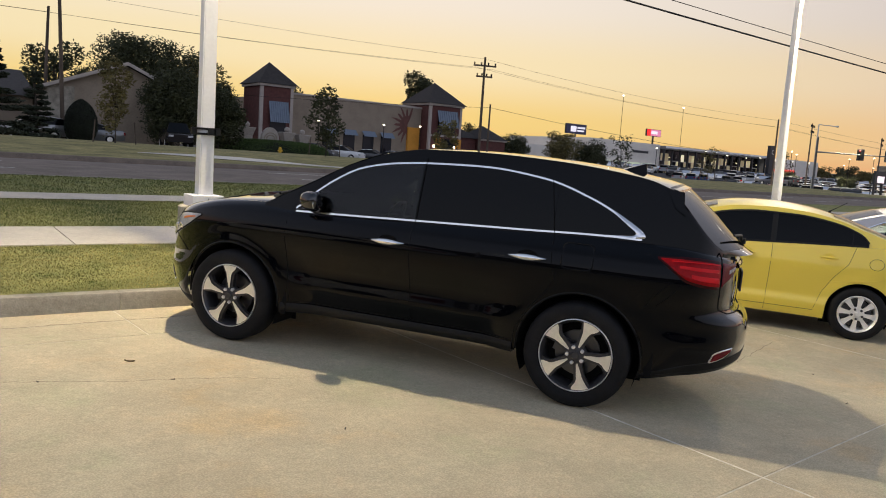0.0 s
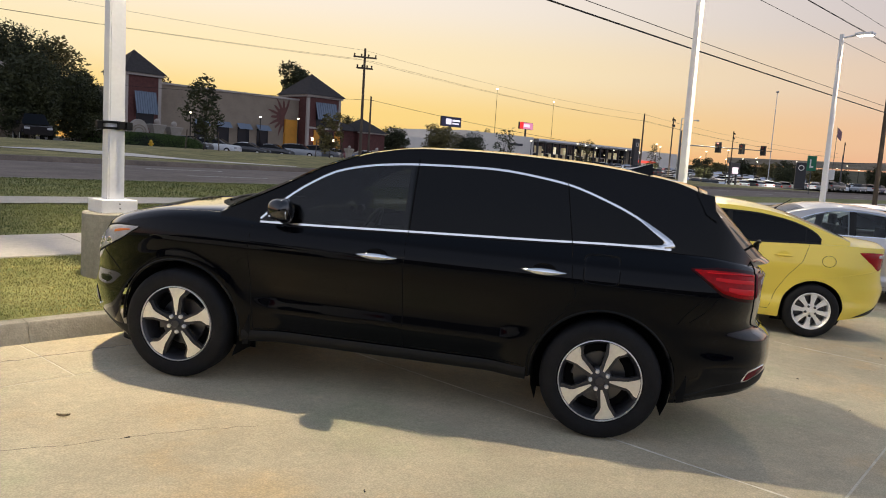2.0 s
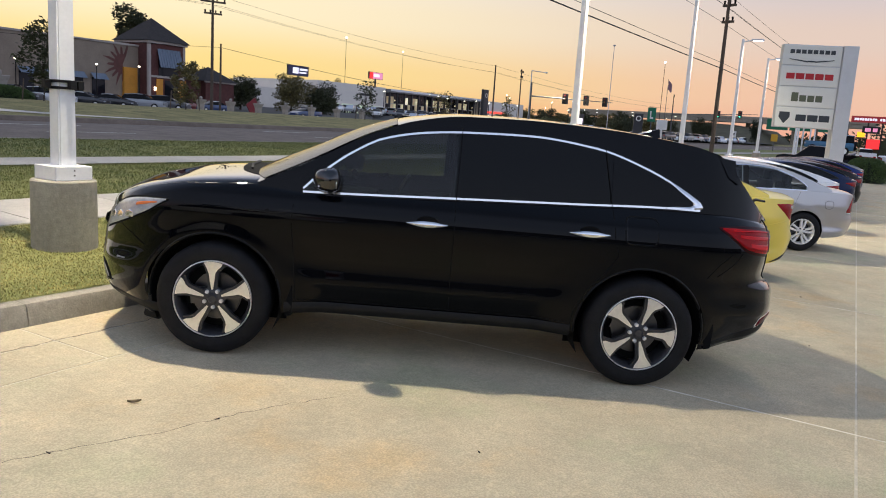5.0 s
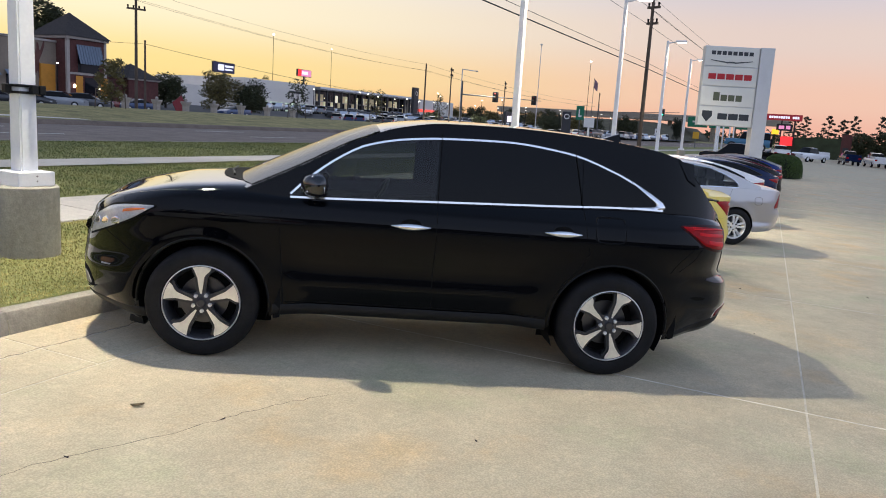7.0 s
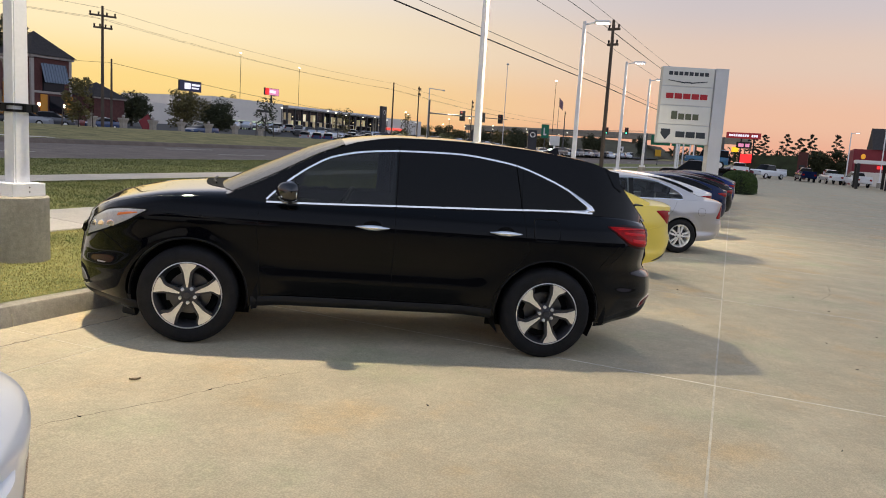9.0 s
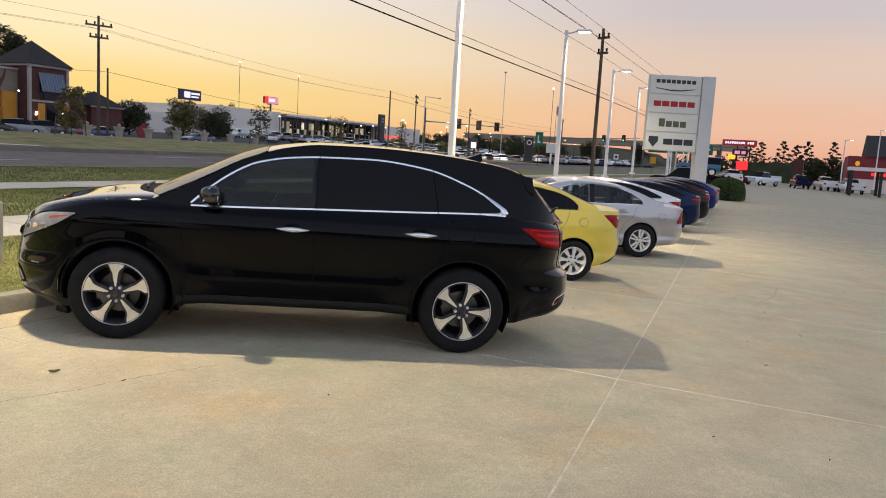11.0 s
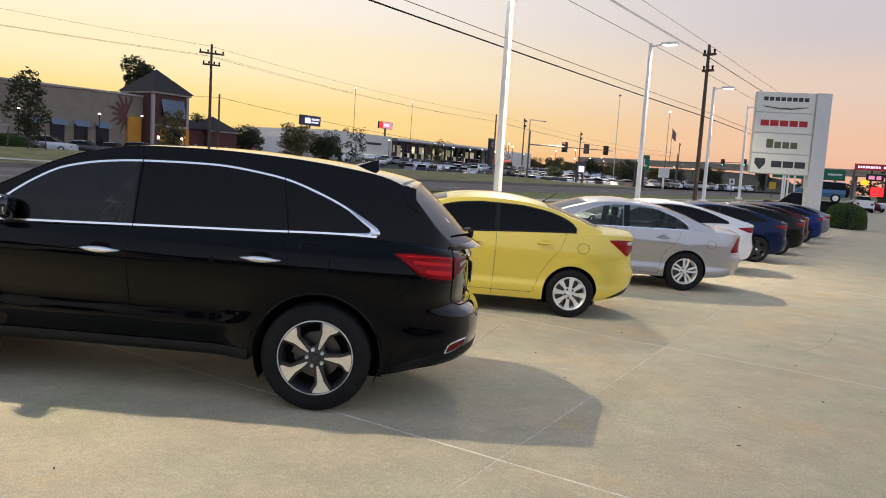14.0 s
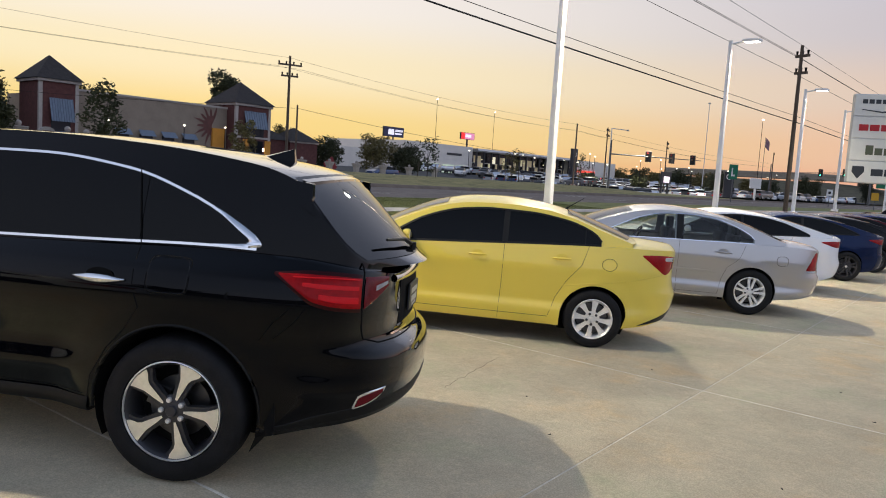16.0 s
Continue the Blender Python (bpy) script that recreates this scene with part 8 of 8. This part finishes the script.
def simple_car(name, m, paint, prof, cab, half, wb, R, label, category="car", group="", glass=TINT, bed=None, lights=True, big=False):
    """A small far car: body and cabin drawn from side profiles, glass, four wheels, lamps."""
    car = root(name, m, label, category, group)
    bm = bmesh.new()
    rows = []
    for y, z0, z1, w in prof:
        ww = half * w
        rows.append([(-ww * 0.93, y, z0), (-ww, y, z0 + (z1 - z0) * 0.45), (-ww * 0.98, y, z0 + (z1 - z0) * 0.8), (-ww * 0.90, y, z1), (0, y, z1 + 0.02), (ww * 0.90, y, z1), (ww * 0.98, y, z0 + (z1 - z0) * 0.8), (ww, y, z0 + (z1 - z0) * 0.45), (ww * 0.93, y, z0)])
    vs = grid(bm, rows)
    bm.faces.new(vs[0]), bm.faces.new(vs[-1][::-1])
    part("body", bm, paint, car, smooth=40)
    bm = bmesh.new()
    rows = []
    for y, zb, zt, w in cab:
        wb_, wt = half * 0.90 * w, half * (0.90 * w - 0.18 * (zt - zb) / 0.5)
        rows.append([(-wb_, y, zb), (-wt, y, zt - 0.03), (-wt * 0.8, y, zt), (wt * 0.8, y, zt), (wt, y, zt - 0.03), (wb_, y, zb)])
    grid(bm, rows)
    part("glass", bm, glass, car, smooth=30)
    # roof skin and pillars
    bm = bmesh.new()
    top = [(y, zb, zt, w) for y, zb, zt, w in cab if zt - zb > 0.30]
    rows = []
    for y, zb, zt, w in top:
        wt = half * (0.90 * w - 0.18 * (zt - zb) / 0.5)
        rows.append([(-wt - 0.012, y, zt - 0.07), (-wt - 0.005, y, zt - 0.02), (-wt * 0.8, y, zt + 0.012), (wt * 0.8, y, zt + 0.012), (wt + 0.005, y, zt - 0.02), (wt + 0.012, y, zt - 0.07)])
    grid(bm, rows)
    part("roof", bm, paint, car, smooth=40)
    if bed:
        bm = bmesh.new()
        y0, y1, z0, z1 = bed
        for s in (-1, 1):
            box(bm, s * half * 0.86 - 0.05, s * half * 0.86 + 0.05, y0, y1, z0, z1)
        box(bm, -half * 0.86, half * 0.86, y0, y0 + 0.08, z0, z1)
        part("bed_sides", bm, paint, car)
        bm = bmesh.new()
        box(bm, -half * 0.8, half * 0.8, y0 + 0.1, y1, z0 - 0.02, z0 + 0.02)
        part("bed_floor", bm, MATTE, car)
    for ya in (0.0, wb):
        for s in (-1, 1):
            bm = bmesh.new()
            mm = Matrix.Translation((s * half * 0.88, ya, R))
            lathe(bm, [(R * 0.6, -0.11), (R, -0.10), (R, 0.10), (R * 0.6, 0.11)], 18, "x", mm)
            w = part("wheel", bm, RUBBER, car, smooth=40)
            bm = bmesh.new()
            lathe(bm, [(0.0, s * 0.105), (R * 0.62, s * 0.105), (R * 0.62, 0)], 14, "x", mm)
            part("rim", bm, ALLOY, w)
    if lights:
        ya, za, zb = prof[0][0], prof[0][2] - 0.25, prof[0][2] - 0.05
        yb = prof[-1][0]
        for s in (-1, 1):
            bm = bmesh.new()
            box(bm, s * half * 0.72 - 0.14, s * half * 0.72 + 0.14, ya - 0.02, ya + 0.1, za, zb)
            part("tail_light", bm, TAIL, car)
            bm = bmesh.new()
            box(bm, s * half * 0.68 - 0.16, s * half * 0.68 + 0.16, yb - 0.12, yb + 0.012, prof[-1][2] - 0.16, prof[-1][2] - 0.03)
            part("headlight", bm, HEAD, car)
    return car


SEDAN_P = [(-1.0, 0.35, 0.95, 0.86), (-0.8, 0.25, 1.02, 0.97), (0, 0.22, 1.0, 1.0), (1.4, 0.22, 0.98, 1.0), (2.4, 0.22, 0.95, 0.99), (3.2, 0.25, 0.82, 0.96), (3.6, 0.32, 0.68, 0.8)]
SEDAN_C = [(-0.5, 1.0, 1.03, 0.95), (0.3, 1.0, 1.38, 1.0), (0.9, 0.98, 1.45, 1.0), (1.5, 0.96, 1.42, 1.0), (2.5, 0.93, 0.97, 0.97)]
SUV_P = [(-0.95, 0.4, 1.08, 0.88), (-0.8, 0.32, 1.12, 0.98), (0, 0.3, 1.1, 1.0), (1.4, 0.3, 1.08, 1.0), (2.4, 0.3, 1.06, 0.99), (3.3, 0.3, 0.98, 0.96), (3.6, 0.36, 0.82, 0.82)]
SUV_C = [(-0.9, 1.1, 1.14, 0.96), (-0.6, 1.1, 1.58, 1.0), (0.3, 1.08, 1.68, 1.0), (1.4, 1.06, 1.66, 1.0), (2.4, 1.04, 1.08, 0.97)]
TRUCK_P = [(-1.25, 0.55, 1.12, 0.94), (-1.2, 0.45, 1.14, 1.0), (0, 0.45, 1.14, 1.0), (1.3, 0.42, 1.14, 1.0), (3.2, 0.42, 1.16, 1.0), (4.3, 0.42, 1.16, 0.99), (4.65, 0.5, 1.02, 0.92)]
TRUCK_C = [(1.15, 1.1, 1.14, 1.0), (1.25, 1.1, 1.80, 1.0), (2.0, 1.1, 1.88, 1.0), (2.7, 1.1, 1.86, 1.0), (3.5, 1.1, 1.14, 1.0)]

far = [
    simple_car("parked_car", pose(120, 70, street_z(70)), FARPAINT, SEDAN_P, SEDAN_C, 0.9, 2.7, 0.32, "parked sedan in the car lot across the street", group="cars across the street"),
    simple_car("parked_car", pose(123, 70, street_z(70)), FARPAINT, SUV_P, SUV_C, 0.95, 2.7, 0.36, "parked sport utility car in the lot across the street", group="cars across the street"),
]
rng = random.Random(12)
for row, (y, x0, x1, yaw) in enumerate(((56, 128, 205, 0), (62, 122, 205, 180), (69, 116, 205, 0), (76, 112, 205, 180), (83, 110, 200, 0), (91, 112, 190, 180), (99, 116, 180, 0))):
    x = x0
    while x < x1:
        if rng.random() < 0.86:
            copy_thing(far[rng.random() < 0.5], pose(x, y, far_z(x, y) + 0.02, 0, 0, yaw - 58 + rng.uniform(-3, 3)))
        x += rng.uniform(3.3, 3.8)
for row in range(15):
    for k in range(5):
        x, y = 90.0 + row * 6.4 + (k % 2) * 0.4, 38.5 + k * 2.9 + 0.15 * min(10 + row * 6.4, 70)
        if rng.random() < 0.9 and x > 142:
            copy_thing(far[rng.random() < 0.5], pose(x, y, far_z(x, y) + 0.02, 0, 0, (90, -90)[row % 2] + rng.uniform(-3, 3)))
for x, y, yaw in ((33.5, 77, 215), (37.0, 76.6, 216), (40.5, 77, 214), (44.0, 76.8, 215), (47.5, 77.2, 213), (51.0, 77, 216), (54.5, 77.4, 214), (58.0, 77, 92), (63.5, 77.6, 90), (72, 70, 92)):
    copy_thing(far[int(x * 7) % 2], pose(x, y, far_z(x, y) + 0.03, 0, 0, yaw))



def car_mass():
    """The rest of the cars across the street, too many and too far to tell apart."""
    paint = mat("car_mass_paint", (0.4, 0.4, 0.4), 0.35, coat=0.6)
    nt = paint.node_tree
    gi, r = nt.nodes.new("ShaderNodeNewGeometry"), nt.nodes.new("ShaderNodeValToRGB")
    r.color_ramp.interpolation = "CONSTANT"
    cols = [(0.0, (0.80, 0.80, 0.80)), (0.42, (0.03, 0.03, 0.033)), (0.62, (0.42, 0.43, 0.45)), (0.75, (0.11, 0.11, 0.12)), (0.86, (0.02, 0.05, 0.14)), (0.94, (0.2, 0.02, 0.025))]
    while len(r.color_ramp.elements) < len(cols):
        r.color_ramp.elements.new(0.5)
    for e, (p, c) in zip(r.color_ramp.elements, cols):
        e.position, e.color = p, (*c, 1)
    nt.links.new(gi.outputs["Random Per Island"], r.inputs[0])
    nt.links.new(r.outputs[0], nt.nodes["Principled BSDF"].inputs["Base Color"])
    rg = random.Random(44)
    bm = bmesh.new()
    for y, x0, x1 in ((52, 150, 235), (59, 132, 240), (65.5, 130, 245), (72.5, 126, 245), (79.5, 122, 245), (87, 118, 245), (95, 114, 240), (103, 112, 225), (107, 112, 225)):
        x = x0
        while x < x1:
            if rg.random() < 0.9:
                m = pose(x, y + rg.uniform(-0.4, 0.4), far_z(x, y) + 0.02, 0, 0, rg.choice((-58, 122)) + rg.uniform(-3, 3))
                P, C = ((SEDAN_P, SEDAN_C), (SUV_P, SUV_C))[rg.random() < 0.55]
                vs = grid(bm, [[m @ Vector(q) for q in ((-0.84 * w, yy, z0), (-0.9 * w, yy, z0 * 0.4 + z1 * 0.6), (-0.8 * w, yy, z1), (0.8 * w, yy, z1), (0.9 * w, yy, z0 * 0.4 + z1 * 0.6), (0.84 * w, yy, z0))] for yy, z0, z1, w in P])
                bm.faces.new(vs[0]), bm.faces.new(vs[-1][::-1])
                grid(bm, [[m @ Vector(q) for q in ((-0.8 * w, yy, zb), (-0.66 * w, yy, zt - 0.06), (0.66 * w, yy, zt - 0.06), (0.8 * w, yy, zb))] for yy, zb, zt, w in C], mi=1)
                grid(bm, [[m @ Vector(q) for q in ((-0.68 * w, yy, zt - 0.06), (-0.5 * w, yy, zt), (0.5 * w, yy, zt), (0.68 * w, yy, zt - 0.06))] for yy, zb, zt, w in C if zt - zb > 0.3])
                for sx in (-0.8, 0.8):
                    for yy in (0.0, 2.7):
                        lathe(bm, [(0.0, -0.1), (0.33, -0.1), (0.33, 0.1), (0.0, 0.1)], 8, "x", m @ Matrix.Translation((sx, yy, 0.33)), mi=2)
            x += rg.uniform(3.2, 3.6)
    tagged(part("parked_cars", bm, [paint, TINT, RUBBER]), "rows of parked cars filling the lot across the street", "cars", kind="stuff")


car_mass()
simple_car("dark_sedan", pose(13.6, 61.5, land_z(13.6, 61.5) + 0.05, 0, 0, 75), GREY, SEDAN_P, SEDAN_C, 0.9, 2.7, 0.32, "dark grey sedan parked beside the apartment house")
simple_car("dark_truck", pose(17.2, 58.0, land_z(17.2, 58) + 0.05, 0, 0, 170), JET, TRUCK_P, TRUCK_C, 0.95, 3.5, 0.4, "dark pickup facing the street beside the apartment house", "pickup", bed=(-1.2, 1.2, 1.12, 1.42))
simple_car("silver_suv", pose(9.3, 60, land_z(9.3, 60) + 0.05, 0, 0, 95), SILVER, SUV_P, SUV_C, 0.95, 2.7, 0.36, "pale sport utility car half hidden beside the apartments")
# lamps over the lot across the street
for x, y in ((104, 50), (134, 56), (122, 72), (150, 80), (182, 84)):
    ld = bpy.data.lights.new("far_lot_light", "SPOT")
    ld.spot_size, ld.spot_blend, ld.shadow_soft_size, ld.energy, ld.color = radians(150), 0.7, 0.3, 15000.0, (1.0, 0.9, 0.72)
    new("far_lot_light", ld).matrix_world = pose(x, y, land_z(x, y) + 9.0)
simple_car("black_pickup", lot_pose(57.5, 7.2, 6), JET, TRUCK_P, TRUCK_C, 0.98, 3.6, 0.4, "black crew-cab pickup parked beyond the pylon sign", "pickup", bed=(-1.2, 1.2, 1.12, 1.42))
simple_car("white_pickup", lot_pose(112, 6.0, 60), WHITE, TRUCK_P, TRUCK_C, 0.98, 3.6, 0.4, "white crew-cab pickup standing across the lot", "pickup", "pickups across the lot", bed=(-1.2, 1.2, 1.12, 1.42))
simple_car("dark_pickup", lot_pose(112, 2.0, -80), BLUE, TRUCK_P, TRUCK_C, 0.98, 3.6, 0.4, "dark blue pickup seen from behind across the lot", "pickup", "pickups across the lot", bed=(-1.2, 1.2, 1.12, 1.42))
simple_car("white_pickup", lot_pose(112, -1.2, -78), WHITE, TRUCK_P, TRUCK_C, 0.98, 3.6, 0.4, "white pickup seen from behind across the lot", "pickup", "pickups across the lot", bed=(-1.2, 1.2, 1.12, 1.42))
simple_car("white_pickup", lot_pose(108, -4.2, -75), WHITE, TRUCK_P, TRUCK_C, 0.98, 3.6, 0.4, "white pickup seen from behind across the lot", "pickup", "pickups across the lot", bed=(-1.2, 1.2, 1.12, 1.42))
jb = mat("jeep_blue", (0.03, 0.14, 0.26), 0.4, coat=0.5)
JEEP_P = [(-0.75, 0.55, 1.15, 0.95), (-0.7, 0.5, 1.18, 1.0), (0.0, 0.5, 1.18, 1.0), (2.0, 0.5, 1.15, 1.0), (3.2, 0.55, 1.12, 0.8), (3.3, 0.6, 1.0, 0.78)]
JEEP_C = [(-0.70, 1.15, 1.85, 1.0), (-0.69, 1.15, 1.87, 1.0), (0.6, 1.15, 1.87, 1.0), (1.7, 1.15, 1.85, 1.0), (2.0, 1.13, 1.2, 1.0)]
jp = simple_car("blue_off_roader", lot_pose(77.3, 9.8, 8) @ Matrix.Translation((0, 0, 1.1)), jb, JEEP_P, JEEP_C, 0.92, 2.6, 0.42, "blue boxy off-road car with a spare wheel on its back", "off-road car")
dr = root("display_ramp", lot_pose(77.3, 9.8, 8), "dark steel display ramp under the blue off-road car", "ramp")
bm = bmesh.new()
prism(bm, [(-1.9, 0.0), (4.2, 0.0), (3.2, 1.1), (-0.9, 1.1)], -1.0, 1.0, Matrix(((0, 0, 1, 0), (1, 0, 0, 0), (0, 1, 0, 0), (0, 0, 0, 1))))
part("deck", bm, BLACK, dr)
bm = bmesh.new()
lathe(bm, [(0.0, 0.0), (0.4, 0.0), (0.42, 0.1), (0.4, 0.22), (0.0, 0.22)], 20, "x", Matrix.Translation((0.1, -0.98, 0.95)) @ Matrix.Rotation(math.pi / 2, 4, "Z"))
part("spare_wheel", bm, RUBBER, jp, smooth=40)
simple_car("white_truck", lot_pose(99.5, 9.6, -80), WHITE, TRUCK_P, TRUCK_C, 0.98, 3.6, 0.4, "white pickup beside the blue off-road car", "pickup", bed=(-1.2, 1.2, 1.12, 1.42))
for x, y, yaw in ((103.5, 9.5, 35), (107, 9.8, 35), (110.5, 10, 35)):
    simple_car("lot_car", lot_pose(x, y, yaw), (SILVER, MAROON, JET)[int(x) % 3], SEDAN_P, SEDAN_C, 0.9, 2.7, 0.32, "parked car at the far end of the lot", group="row of parked cars")

# thin white poles behind the sign
for x, y in ((66, 12.2), (69, 12.6), (72, 12.9), (78, 13.4), (84, 13.6), (90, 14.0)):
    lamp = root("flag_post", stand(x, y), "thin white post at the edge of the lot", "post", "white posts")
    bm = bmesh.new()
    tube(bm, [(0, 0, -0.2), (0, 0, 4.0)], 0.07, 8)
    part("pole", bm, WHITE_PAINT, lamp)

# ---- small things on the lot ----
lf = root("dry_leaf", lot_pose(1.545, 5.30, -32), "curled dry brown leaf lying on the concrete", "leaf")
bm = bmesh.new()
grid(bm, [[(-0.036 + 0.072 * i / 6, 0.017 * math.sin(math.pi * clamp(i / 6, 0.05, 0.95)) * (2 * j / 4 - 1), 0.004 + 0.010 * abs(2 * j / 4 - 1) ** 1.5 + 0.008 * abs(i / 3 - 1) ** 2) for j in range(5)] for i in range(7)])
part("blade", bm, mat("leaf_dry", (0.20, 0.15, 0.075), 0.8, var=0.4, scale=60), lf, smooth=60)
rng = random.Random(5)
spots = [(2.36, 3.61), (1.71, 4.83), (0.93, 5.05), (8.81, 1.17), (6.69, 1.23), (6.3, 2.6), (5.7, 1.0), (7.6, 0.3), (3.3, 1.2), (6.9, 3.2), (9.6, 1.6), (11.2, 0.4)] + [(rng.uniform(0, 16), rng.uniform(-1, 6)) for _ in range(16)]
for x, y in spots:
    s = root("grit", lot_pose(x, y, rng.uniform(0, 180)), "tiny dark twig or crumb on the concrete", "debris", "grit on the lot")
    bm = bmesh.new()
    tube(bm, [(-0.013, 0, 0.004), (0.0, 0.004, 0.005), (0.014, 0, 0.004)], 0.0045, 5, 0.002)
    part("crumb", bm, mat("grit_dark", (0.04, 0.035, 0.03), 0.9), s)


def crack(path, w, seed, label="fine dark crack running across the concrete"):
    rg = random.Random(seed)
    bm = bmesh.new()
    rows = []
    pts = []
    for (xa, ya), (xb, yb) in zip(path, path[1:]):
        k = max(2, int(math.hypot(xb - xa, yb - ya) / 0.06))
        pts += [(xa + (xb - xa) * i / k + rg.gauss(0, 0.010), ya + (yb - ya) * i / k + rg.gauss(0, 0.010)) for i in range(k)]
    for i, (x, y) in enumerate(pts):
        q = w * rg.uniform(0.3, 1.0)
        rows.append([(x - q * 0.4, y - q, lot_z(x, y) + 0.0015), (x + q * 0.4, y + q, lot_z(x, y) + 0.0015)])
    grid(bm, rows)
    tagged(part("crack", bm, mat("crack_dark", (0.16, 0.135, 0.10), 0.95)), label, "crack", kind="structure")


crack([(0.3, 5.0), (0.65, 5.1), (0.93, 5.05), (1.37, 4.9), (1.73, 4.84), (2.1, 4.74), (2.46, 4.6)], 0.0034, 1)
crack([(6.5, 3.72), (6.9, 3.85), (7.3, 3.95), (7.79, 4.14)], 0.004, 2)
crack([tuple((V0 + ex * u + ey * 4.68)[:2]) for u in (-6.0, -4.5, -3.0, -1.5, 0.2, 1.5)], 0.006, 4, "dark open joint in the concrete beside the kerb")
crack([(9.7, 1.25), (10.6, 1.1), (11.6, 1.15)], 0.0035, 3)


# cars behind the camera, mirrored in the black flank
for k in range(6):
    x, y = -13.5 + k * 3.1, -6.5 - k * 2.6
    copy_thing(far[k % 2], lot_pose(x, y, 215 - (k % 3)))
